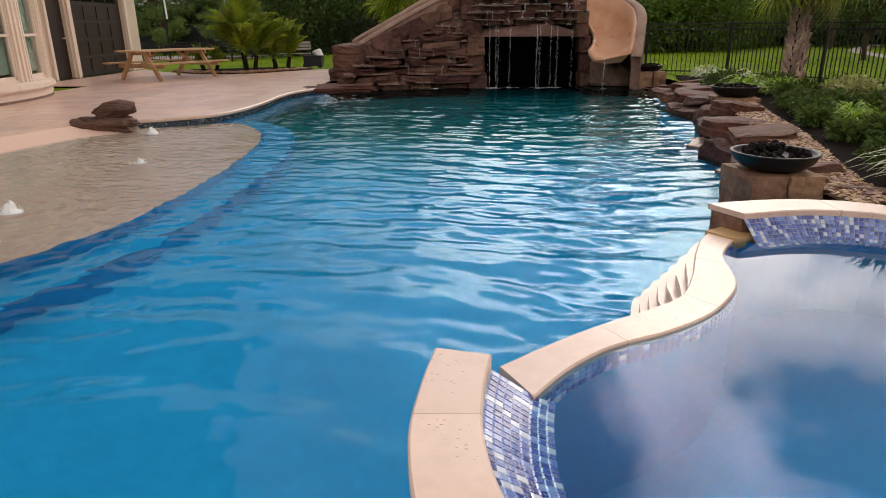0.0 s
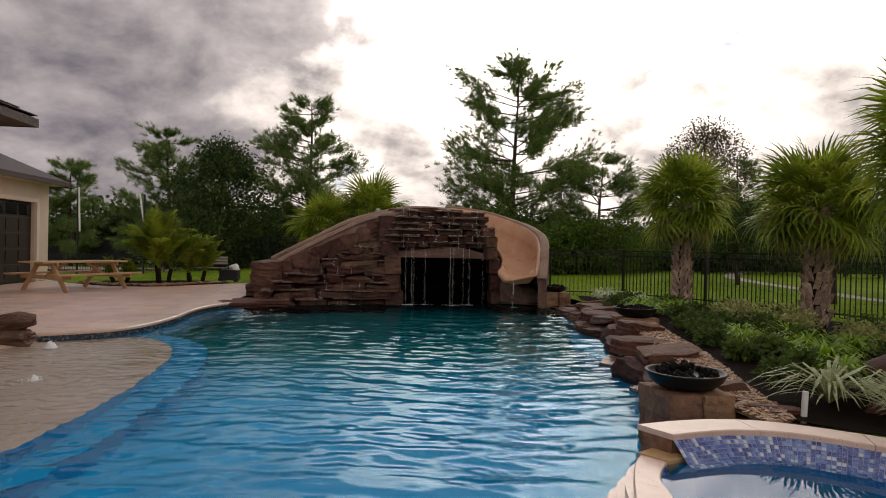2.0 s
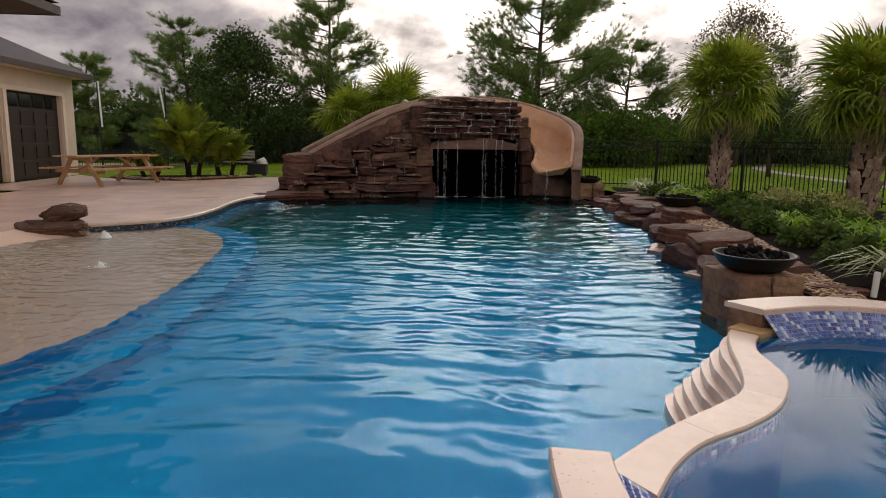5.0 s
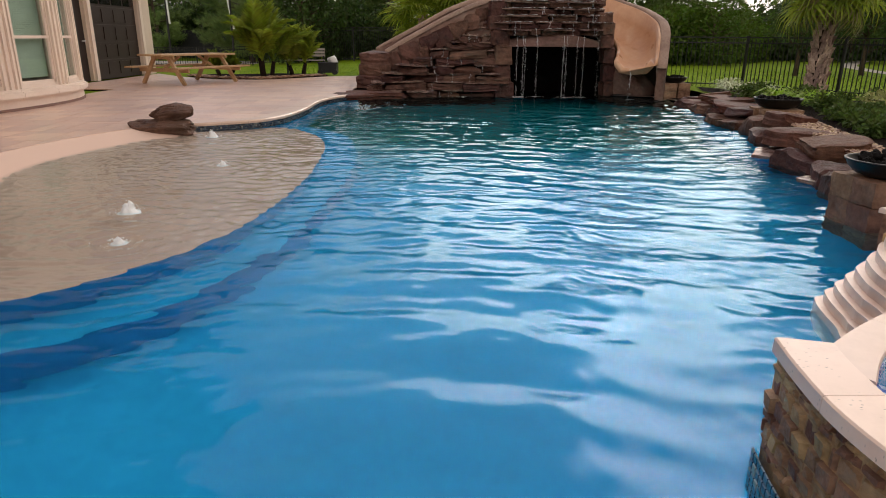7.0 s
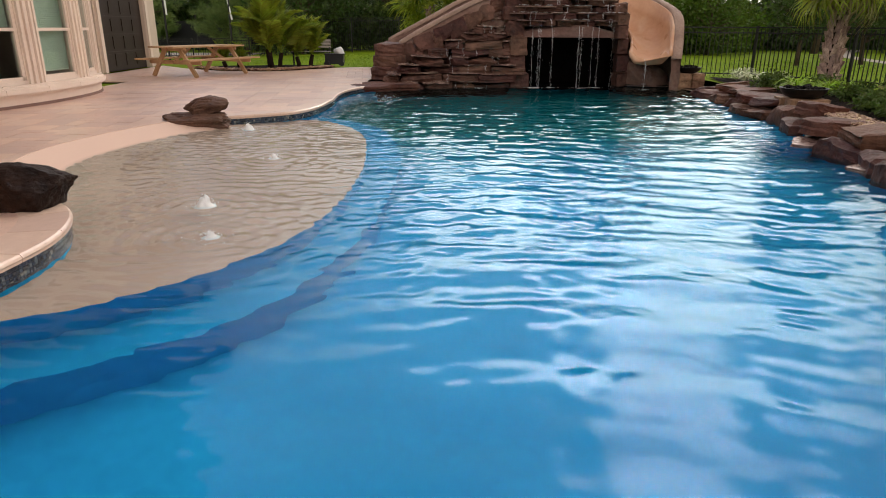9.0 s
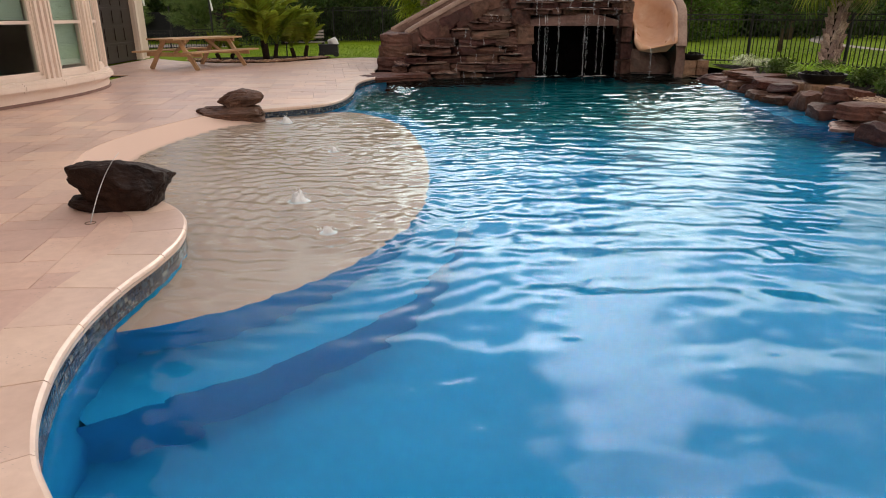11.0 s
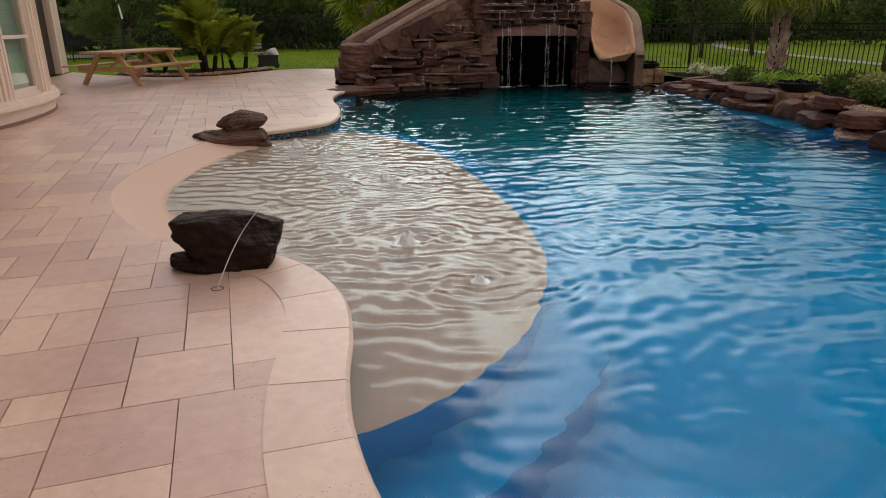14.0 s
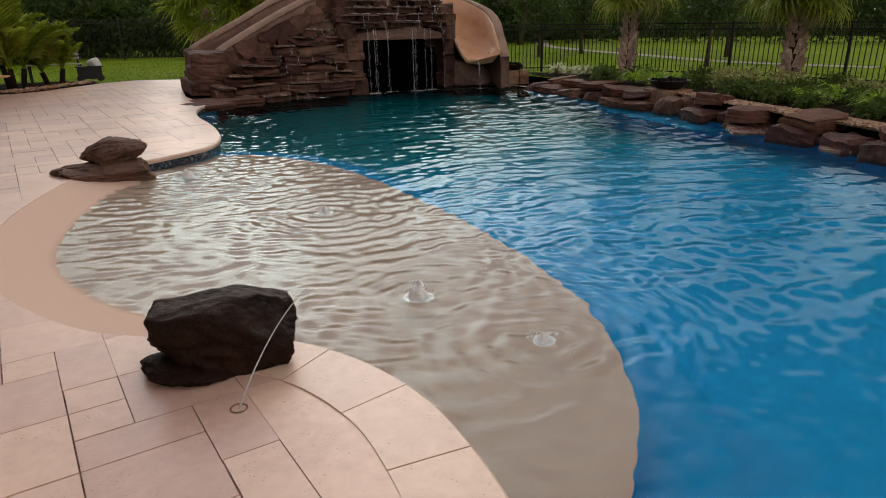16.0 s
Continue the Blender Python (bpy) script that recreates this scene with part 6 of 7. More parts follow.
for row in range(5):
    for col in range(4):
        y = 19.2 + 0.70 * (col + 0.5)
        z = 0.06 + 0.475 * (row + 0.5)
        part("panel" if row < 4 else "pane", Mesh().box((-11.297, y, z), (0.025, 0.58, 0.34), None, 0.0), DARK_DOOR if row < 4 else DARK_GLASS, gd)
    part("seam", Mesh().box((-11.300, 20.6, 0.06 + 0.475 * (row + 1)), (0.016, 2.9, 0.012)), SHINGLE, gd)
pd = gpart("side_door", Mesh().box((-11.32, 18.40, 1.21), (0.05, 0.9, 2.42)), DARK_DOOR, "dark brown side door")
part("handle", Mesh().box((-11.27, 18.75, 1.05), (0.05, 0.12, 0.03)), WHITE_PLASTIC, pd, "pale metal lever handle")
gpart("roof", hip_roof(-18.0, -10.68, 15.0, 23.3, 3.17, 1.75, 3.4), SHINGLE, "dark grey shingled hip roof")
gpart("fascia", fascia_ring(-18.0, -10.70, 15.0, 23.28, 3.02, 3.18), FASCIA, "dark brown fascia board")
gpart("soffit", Mesh().box((-14.35, 19.2, 3.06), (7.2, 8.1, 0.04)), STUCCO)


# ---------------------------------------------------------------- furniture
def picnic_table():
    """Six-foot picnic table with fixed benches; its long side along x."""
    t = thing("picnic_table", (-8.50, 18.70, 0.0), "golden pine picnic table with two fixed benches", "picnic table", turn=64.0)
    L = 2.60
    for k in range(5):
        part("plank", Mesh().box((0, -0.34 + 0.17 * k, 0.735), (L, 0.160, 0.040)), WOOD, t)
    for s_ in (-1, 1):
        for k in range(2):
            part("bench_plank", Mesh().box((0, s_ * (0.72 + 0.15 * k), 0.43), (L, 0.142, 0.038)), WOOD, t)
    for x in (-0.92, 0.92):
        for s_ in (-1, 1):
            part("leg", bar(Mesh(), (x, s_ * 0.74, 0.0), (x, s_ * 0.22, 0.715), 0.10, 0.055, Vector((1, 0, 0))), WOOD, t)
        part("bench_beam", Mesh().box((x + 0.045, 0, 0.36), (0.04, 1.74, 0.10)), WOOD, t)
        part("top_beam", Mesh().box((x + 0.045, 0, 0.675), (0.04, 0.80, 0.09)), WOOD, t)
        part("brace", bar(Mesh(), (x, 0, 0.36), (x * 0.35, 0, 0.70), 0.07, 0.04, Vector((0, 1, 0))), WOOD, t)
    return t


picnic_table()


def patio_chair():
    c = thing("patio_chair", (-8.95, 9.0, 0.0), "brown metal patio chair with a tan sling seat", "chair", turn=-125.0)
    tube_ = lambda pts, rad=0.014: Mesh().tube(smooth_line(pts, 0.05), rad, 8)
    for s_ in (-0.29, 0.29):
        part("side_frame", tube_([(s_, -0.38, 0.0), (s_, -0.36, 0.25), (s_, -0.30, 0.60), (s_, 0.05, 0.63), (s_, 0.30, 0.60), (s_, 0.40, 0.30), (s_, 0.46, 0.0)]), BLACK_PLASTIC, c)
        part("back_frame", tube_([(s_ * 0.92, -0.22, 0.40), (s_ * 0.92, 0.22, 0.40), (s_ * 0.92, 0.34, 0.62), (s_ * 0.92, 0.46, 1.02)]), BLACK_PLASTIC, c)
    part("sling", Mesh().strip([(-0.26, y, z) for y, z in ((-0.24, 0.41), (0.0, 0.39), (0.2, 0.39), (0.28, 0.46), (0.34, 0.62), (0.40, 0.82), (0.46, 1.02))],
                               [(0.26, y, z) for y, z in ((-0.24, 0.41), (0.0, 0.39), (0.2, 0.39), (0.28, 0.46), (0.34, 0.62), (0.40, 0.82), (0.46, 1.02))]), SLING, c, "tan woven sling", True)
    part("crossbar", tube_([(-0.28, 0.46, 1.02), (0.28, 0.46, 1.02)]), BLACK_PLASTIC, c)
    part("crossbar", tube_([(-0.28, -0.30, 0.36), (0.28, -0.30, 0.36)]), BLACK_PLASTIC, c)
    return c


patio_chair()


def garden_stake():
    s_ = Mesh().tube([(0, 0, -0.1), (0, 0, 0.215), (0, 0, 0.22)], [0.022, 0.022, 0.018], 14)
    ob = part("pipe_stub", s_, WHITE_PLASTIC)
    ob.matrix_basis = pose(2.40, 5.02, 0.1, 0, 3, 0)
    tagged(ob, "short white plastic pipe standing in the gravel", "pipe")


garden_stake()


def garden_cart():
    c = thing("garden_cart", (-5.5, 23.2, 0.0), "black plastic tub with a white cover on the lawn", "cart")
    tub = Mesh()
    tub.box((0, 0, 0.30), (0.75, 0.55, 0.42)).box((0, 0, 0.53), (0.82, 0.62, 0.05))
    c.scale = (0.8, 0.8, 0.72)
    part("tub", tub, BLACK_PLASTIC, c)
    part("cover", with_material(rock_mesh(810, 4, 0.2, 0.5), WHITE_PLASTIC, True), None, c, "crumpled white cover").matrix_basis = pose(0.28, 0, 0.42, 0, -25, 0) @ Matrix.Diagonal((0.42, 0.45, 0.42, 1))
    for s_ in (-0.3, 0.3):
        wm = Mesh().tube([(s_, -0.3, 0.12), (s_, -0.24, 0.12)], 0.12, 14)
        part("wheel", wm, BLACK_PLASTIC, c)
    bench = thing("garden_bench", (-6.3, 23.4, 0.0), "weathered grey slatted garden bench behind palms", "bench", turn=8)
    for k in range(3):
        part("slat", Mesh().box((0, -0.12 + 0.12 * k, 0.45), (1.3, 0.09, 0.025)), CONCRETE, bench)
        part("slat", Mesh().box((0, 0.22, 0.6 + 0.1 * k), (1.3, 0.025, 0.07)), CONCRETE, bench)
    for x in (-0.6, 0.6):
        part("leg", bar(Mesh(), (x, -0.15, 0), (x, -0.15, 0.45), 0.04, 0.04, Vector((1, 0, 0))), IRON, bench)
        part("leg", bar(Mesh(), (x, 0.2, 0), (x, 0.24, 0.85), 0.04, 0.04, Vector((1, 0, 0))), IRON, bench)


garden_cart()


# ---------------------------------------------------------------- fences
def fence(name, posts, high, label, gap=0.115, post_w=0.06):
    f = thing(name, (*posts[0], 0), label, "fence")
    inv = Matrix.Translation((-posts[0][0], -posts[0][1], 0))
    cap = Mesh().box((0, 0, (high + 0.06) / 2), (post_w, post_w, high + 0.06)).box((0, 0, high + 0.07), (post_w + 0.015, post_w + 0.015, 0.025))
    post_mesh = cap.data("post", IRON)
    pick = Mesh().box((0, 0, (high - 0.12) / 2 + 0.06), (0.018, 0.018, high - 0.10)).data("picket", IRON)
    for (ax, ay), (bx, by) in zip(posts, posts[1:]):
        za, zb = ground_z(ax, ay), ground_z(bx, by)
        ang = math.degrees(math.atan2(by - ay, bx - ax))
        p = part("post", post_mesh, None, f)
        p.matrix_parent_inverse, p.matrix_basis = inv, pose(ax, ay, za - 0.05, 0, 0, ang)
        for h in (0.13, high - 0.15, high - 0.01):
            rail = part("rail", bar(Mesh(), (ax, ay, za + h), (bx, by, zb + h), 0.032, 0.032), IRON, f)
            rail.matrix_parent_inverse = inv
        L = math.hypot(bx - ax, by - ay)
        n = int(L / gap)
        for k in range(1, n):
            t = k / n
            x, y, z = ax + (bx - ax) * t, ay + (by - ay) * t, za + (zb - za) * t
            q = part("picket", pick, None, f)
            q.matrix_parent_inverse, q.matrix_basis = inv, pose(x, y, z, 0, 0, ang)
    p = part("post", post_mesh, None, f)
    p.matrix_parent_inverse, p.matrix_basis = inv, pose(*posts[-1], ground_z(*posts[-1]) - 0.05)
    return f


fence("metal_fence", [(2.4, 20.3), (4.6, 19.6), (6.6, 18.9), (7.9, 16.6), (8.85, 14.0), (9.5, 11.4), (10.0, 8.8), (10.4, 6.2), (10.7, 3.6)], 1.37, "black metal picket fence round the garden")
fence("metal_fence", [(-9 + 2.6 * k, 38.5 - 1.2 * k) for k in range(6)], 1.75, "tall black metal fence at the back of the lawn", 0.13)
fence("metal_fence", [(-30 + 3.0 * k, 37.0 + 0.1 * k) for k in range(8)], 1.0, "low black metal fence in front of the court", 0.13)


# ---------------------------------------------------------------- distance beyond the fences
def ribbon(points, width, z):
    ln = smooth_line(points, 1.0)
    a, b = offset_line(ln, width / 2), offset_line(ln, -width / 2)
    return Mesh().strip([(p.x, p.y, z) for p in a], [(p.x, p.y, z) for p in b])


structure("path", ribbon([(15.6, 14.0), (14.8, 17.0), (14.8, 19.5), (15.9, 23.7), (17.6, 30.2), (20.5, 37.0), (27, 46)], 0.8, -0.030), CONCRETE, "pale concrete garden path beyond the fence")
structure("road", ribbon([(-40, 41.0), (-22, 41.0), (-10, 42.0)], 4.0, -0.38), CONCRETE, "pale court edge beyond the low fence")
screen = tagged(new("court_screen"), "dark windscreen along a sports court fence", "screen")
for k in range(9):
    part("panel", Mesh().box((-34 + 3.0 * k, 46, 0.75), (2.95, 0.05, 1.5)), SCREEN, screen)
    part("post", Mesh().box((-35.5 + 3.0 * k, 46, 0.8), (0.08, 0.08, 2.4)), IRON, screen)


def light_pole(x, y, high, lean):
    p = thing("light_pole", (x, y, ground_z(x, y)), "thin pole with a long white lamp tube", "pole")
    part("mast", Mesh().tube([(0, 0, -0.1), (0, 0, high)], 0.05, 8), IRON, p)
    part("lamp", Mesh().tube([(0.10, 0, high - 2.1), (0.02 + lean, 0, high + 0.05)], 0.045, 8), WHITE_PLASTIC, p, "white lamp tube")


light_pole(-15.0, 34.0, 4.2, 0.0)
light_pole(-11.9, 34.0, 3.9, -0.25)


# ---------------------------------------------------------------- plants
def leaf_cloud(m, centre, radius, count, length, width, rr, flat=1.0, droop=0.2):
    """Small bent leaves scattered through a clump."""
    for _ in range(count):
        d = Vector((rr.gauss(0, 1), rr.gauss(0, 1), rr.gauss(0, 1))).normalized()
        p = centre + Vector((d.x, d.y, d.z * flat)) * radius * rr.random() ** 0.4
        a = (d + Vector((rr.gauss(0, 0.5), rr.gauss(0, 0.5), rr.gauss(0, 0.5) + 0.2))).normalized()
        s_ = a.cross(Vector((rr.gauss(0, 1), rr.gauss(0, 1), 1))).normalized() * width * 0.5
        L = length * rr.uniform(0.6, 1.25)
        mid_p = p + a * L * 0.5 + Vector((0, 0, droop * 0.1 * L))
        tip = p + a * L - Vector((0, 0, droop * L))
        m.add([p, mid_p + s_, tip, mid_p - s_], [(0, 1, 2), (0, 2, 3)])


def needle_tuft(m, p, along, size, count, rr):
    """A brush of pine needles round a twig's end."""
    for _ in range(count):
        a = (along * 0.8 + Vector((rr.gauss(0, 0.6), rr.gauss(0, 0.6), rr.gauss(0, 0.6) + 0.25))).normalized()
        s_ = a.cross(Vector((rr.gauss(0, 1), rr.gauss(0, 1), rr.gauss(0, 1)))).normalized() * size * 0.028
        q = p + along * rr.uniform(-0.3, 0.3) * size
        m.add([q - s_, q + s_, q + a * size * rr.uniform(0.7, 1.2)], [(0, 1, 2)])


def pine(x, y, high, spread, seed, start=0.12, dense=1.0, lean=0.0):
    rr = random.Random(seed)
    t = thing("pine_tree", (x, y, ground_z(x, y) - 0.1), "tall pine tree with tufted dark green needles", "tree")
    top = Vector((lean, 0, high))
    path = [Vector((0, 0, 0)).lerp(top, f) + Vector((0.12 * math.sin(f * 5 + seed), 0.1 * math.cos(f * 4), 0)) * (1 if f > 0 else 0) for f in (0, 0.2, 0.4, 0.6, 0.8, 0.97)]
    part("trunk", Mesh().tube(path, [0.018 * high * (1.02 - f) + 0.015 for f in (0, 0.2, 0.4, 0.6, 0.8, 0.97)], 9), BARK, t, smooth=True)
    limbs, crown = Mesh(), Mesh()
    levels = int(high * 2.3)
    for k in range(levels):
        f = start + (0.97 - start) * (k + rr.uniform(-0.3, 0.3)) / levels
        base = Vector((0, 0, 0)).lerp(top, f)
        reach = spread * (0.30 + 0.95 * math.sin(math.pi * min(1, (1 - f) / (1 - start)) ** 0.75 * 0.62)) * rr.uniform(0.5, 1.12)
        for b in range(rr.randint(2, 4)):
            a = rr.uniform(0, 6.283)
            out = Vector((math.cos(a), math.sin(a), 0))
            tip = base + out * reach + Vector((0, 0, reach * rr.uniform(0.12, 0.5)))
            mid_p = base.lerp(tip, 0.55) - Vector((0, 0, reach * 0.06))
            limbs.tube([base, mid_p, tip], [0.02 + 0.008 * reach, 0.012 + 0.004 * reach, 0.006], 5, False)
            n = int((6 + reach * 8.0) * dense)
            for _ in range(n):
                g = rr.uniform(0.25, 1.0) ** 0.7
                q = (base.lerp(mid_p, g / 0.55) if g < 0.55 else mid_p.lerp(tip, (g - 0.55) / 0.45))
                side_v = Vector((rr.gauss(0, 1), rr.gauss(0, 1), rr.gauss(0.3, 0.6))) * (0.08 + 0.085 * reach * g)
                along = (out + side_v * 1.2 + Vector((0, 0, 0.35))).normalized()
                needle_tuft(crown, q + side_v, along, rr.uniform(0.24, 0.42), 30, rr)
    part("branching", limbs, BARK, t)
    part("crown", crown, NEEDLE, t)
    return t


def broadleaf(x, y, high, spread, seed, material, label, name="leafy_tree", clumps=70, leaf=0.16, low=0.25, leaves=26):
    rr = random.Random(seed)
    t = thing(name, (x, y, ground_z(x, y) - 0.05), label, "tree")
    wood, crown = Mesh(), Mesh()
    part("trunk", Mesh().tube([(0, 0, 0), (0.05 * high * rr.uniform(-1, 1), 0, high * 0.35), (0, 0.04 * high, high * 0.75)], [0.02 * high + 0.03, 0.016 * high, 0.01 * high], 8), BARK, t, smooth=True)
    for k in range(clumps):
        f = low + (1 - low) * rr.random() ** 0.85
        w = spread * math.sin(math.pi * min(1.0, (f - low) / (1 - low) * 0.82 + 0.16)) ** 0.7
        a, d = rr.uniform(0, 6.283), math.sqrt(rr.random()) * w
        c = Vector((d * math.cos(a), d * math.sin(a), high * f * rr.uniform(0.94, 1.03)))
        if k % 4 == 0:
            wood.tube([(0, 0, high * min(0.7, f * 0.7)), c * 0.6 + Vector((0, 0, c.z * 0.3)), c], [0.03, 0.02, 0.006], 5, False)
        leaf_cloud(crown, c, spread * rr.uniform(0.16, 0.30), leaves, leaf, leaf * 0.55, rr, 0.75)
    part("branching", wood, BARK, t)
    part("crown", crown, material, t)
    return t


def fan_frond(seed, leaflets=26, size=0.85, droop=0.35, stalk=0.7):
    """One fan leaf: a stalk along +x and its blade of long pointed fingers."""
    rr = random.Random(seed)
    m = Mesh()
    m.tube([(0, 0, 0), (stalk * 0.5, 0, 0.03), (stalk, 0, 0.0)], [0.016, 0.012, 0.009], 5, False)
    for k in range(leaflets):
        f = k / (leaflets - 1) * 2 - 1
        a = f * 2.25 + rr.gauss(0, 0.03)
        L = size * (1 - 0.25 * abs(f)) * rr.uniform(0.88, 1.05)
        d = Vector((math.cos(a), math.sin(a), 0.10 * math.cos(f * 1.6)))
        side_v = Vector((-math.sin(a), math.cos(a), 0))
        o_ = Vector((stalk, 0, 0))
        p1 = o_ + d * L * 0.45 + Vector((0, 0, 0.03 * (k % 2)))
        p2 = o_ + d * L * 0.75 - Vector((0, 0, droop * 0.22 * L))
        p3 = o_ + d * L * 0.97 - Vector((0, 0, droop * rr.uniform(0.6, 1.2) * L * 0.9))
        w = 0.021 * size / 0.85
        m.add([o_, p1 + side_v * w * 1.55, p1 - side_v * w * 1.55, p2 + side_v * w * 0.75, p2 - side_v * w * 0.75, p3], [(0, 2, 1), (1, 2, 4, 3), (3, 4, 5)])
    return m


FAN = [fan_frond(20 + k, 26, 0.86, 0.25 + 0.12 * k, 0.62).data("frond", FROND) for k in range(4)]
FAN_DRY = fan_frond(40, 20, 0.75, 0.9, 0.55).data("frond", surface("dry_frond", (0.16, 0.14, 0.05), (0.28, 0.24, 0.10), rough=0.6, vary=0.2, island=True, bump=0, through_light=0.2))


def boot_trunk(high, r0, r1, seed, lean=(0, 0)):
    """A trunk wrapped in criss-crossed leaf bases."""
    rr = random.Random(seed)
    m = Mesh()
    n = 7
    rows_ = int(high / 0.125)
    for j in range(rows_):
        for k in range(n):
            f = (j + 0.5) / rows_
            a = 6.28319 * (k + 0.5 * (j % 2)) / n + rr.gauss(0, 0.05)
            rad = r0 + (r1 - r0) * f
            c = Vector((lean[0] * f, lean[1] * f, high * f))
            out, side_v = Vector((math.cos(a), math.sin(a), 0)), Vector((-math.sin(a), math.cos(a), 0))
            w, L = rad * 0.25, 0.27 * rr.uniform(0.85, 1.2)
            twist = (0.34 if (k + j) % 2 else -0.34) * rad
            b0, b1 = c + out * rad * 0.86, c + out * (rad * 1.10) + Vector((0, 0, L * 0.55)) + side_v * twist
            tip = c + out * (rad * 1.24) + Vector((0, 0, L)) + side_v * twist * 2
            m.add([b0 - side_v * w, b0 + side_v * w, b1 + side_v * w * 0.75, b1 - side_v * w * 0.75, tip + side_v * w * 0.35, tip - side_v * w * 0.35, c + out * rad * 0.8 + Vector((0, 0, L))],
                  [(0, 1, 2, 3), (3, 2, 4, 5), (5, 4, 6), (1, 6, 4, 2), (0, 3, 5, 6)])
    return m


def fan_palm(x, y, z, high, r0, seed, fronds=54, scale=1.0, label="fan palm with a criss-cross trunk and a full crown", skirt=6, lean=(0, 0), sweep=122):
    rr = random.Random(seed)
    t = thing("fan_palm", (x, y, z), label, "palm", "palms in the bed")
    core = part("trunk", Mesh().tube([(0, 0, -0.15), (lean[0] * 0.5, lean[1] * 0.5, high * 0.5), (lean[0], lean[1], high)], [r0 * 0.86, r0 * 0.82, r0 * 0.68], 12), DARK_FIBRE, t, smooth=True)
    tagged(part("leaf_base_wrap", boot_trunk(high, r0, r0 * 0.82, seed, lean), PALM_BARK, core, "pale brown criss-cross leaf bases"), kind="stuff")
    for k in range(fronds):
        f = k / fronds
        tilt = -72 + sweep * f ** 1.1 + rr.gauss(0, 6)         # from upright to hanging
        ob = new("frond", FAN_DRY if k > fronds - skirt else FAN[min(3, int(f * 4))])
        ob.parent = t
        s_ = scale * rr.uniform(0.85, 1.12)
        ob.matrix_basis = (pose(lean[0], lean[1], high + 0.06 + 0.10 * (1 - f), 0, 0, k * 137.508 + rr.gauss(0, 9)) @ pose(0, 0, 0, 0, tilt, 0) @ pose(0, 0, 0, rr.gauss(0, 18), 0, 0)
                           @ Matrix.Diagonal((s_, s_, s_, 1)))
    return t


fan_palm(6.6, 15.3, 0.0, 2.30, 0.19, 3, 58, 0.98)
fan_palm(6.85, 10.95, 0.02, 1.95, 0.20, 5, 58, 0.92)
fan_palm(5.75, 7.1, 0.05, 2.30, 0.18, 8, 54, 1.0)
fan_palm(3.9, 2.6, 0.0, 2.3, 0.18, 9, 46, 1.0)
fan_palm(-0.75, 22.6, -0.05, 2.25, 0.17, 11, 40, 1.2, "fan palm rising behind the rock waterfall", 3)
fan_palm(-2.3, 22.9, -0.05, 1.75, 0.15, 12, 30, 1.1, "smaller fan palm behind the rock waterfall", 3)


def feather_frond(seed, length=1.15):
    rr = random.Random(seed)
    m = Mesh()
    pts = [Vector((length * f, 0, 0.42 * length * math.sin(f * 2.3) * (1 - 0.35 * f))) for f in [k / 12 for k in range(13)]]
    m.tube(pts, [0.010 * (1 - 0.8 * k / 12) + 0.002 for k in range(13)], 4, False)
    for k in range(2, 13):
        for sub in (0.0, 0.5):
            p = pts[k].lerp(pts[k - 1], sub)
            f = k / 12
            for s_ in (-1, 1):
                L = 0.36 * length * math.sin(math.pi * (0.18 + 0.78 * f)) * rr.uniform(0.85, 1.1)
                d = Vector((0.65, s_ * 0.75, 0.25)).normalized()
                e = p + d * L - Vector((0, 0, 0.25 * L))
                mid_p = p + d * L * 0.5 + Vector((0, 0, 0.02))
                m.add([p, mid_p + Vector((0.014, 0, 0)), e, mid_p - Vector((0.014, 0, 0))], [(0, 1, 2), (0, 2, 3)])
    return m


FEATHER = [feather_frond(60 + k, 1.15).data("frond", FROND) for k in range(3)]


def feather_palm(x, y, scale, seed, fronds=24, stems=3):
    rr = random.Random(seed)
    t = thing("feather_palm", (x, y, 0.0), "bushy bright green feather palm beside the patio", "palm", "palms beside the patio")
    for s_ in range(stems):
        a = 6.283 * s_ / stems + 0.4
        base = Vector((0.16 * math.cos(a), 0.16 * math.sin(a), 0))
        top = base * 1.6 + Vector((0, 0, 0.36 * scale * rr.uniform(0.8, 1.1)))
        part("trunk", Mesh().tube([base - Vector((0, 0, 0.1)), base.lerp(top, 0.5), top], [0.075, 0.065, 0.06], 9), DARK_FIBRE, t)
        for k in range(fronds):
            ob = new("frond", FEATHER[k % 3])
            ob.parent = t
            q = scale * rr.uniform(0.7, 1.05)
            ob.matrix_basis = pose(*top, 0, 0, k * 137.5 + s_ * 40) @ pose(0, 0, 0, rr.gauss(0, 15), -84 + 66 * k / fronds + rr.gauss(0, 7), 0) @ Matrix.Diagonal((q, q, q, 1))
    return t


feather_palm(-7.15, 21.4, 1.5, 4, 15, 3)
feather_palm(-6.35, 22.3, 1.05, 6, 18, 2)
feather_palm(-8.6, 22.0, 0.55, 7, 12, 2)


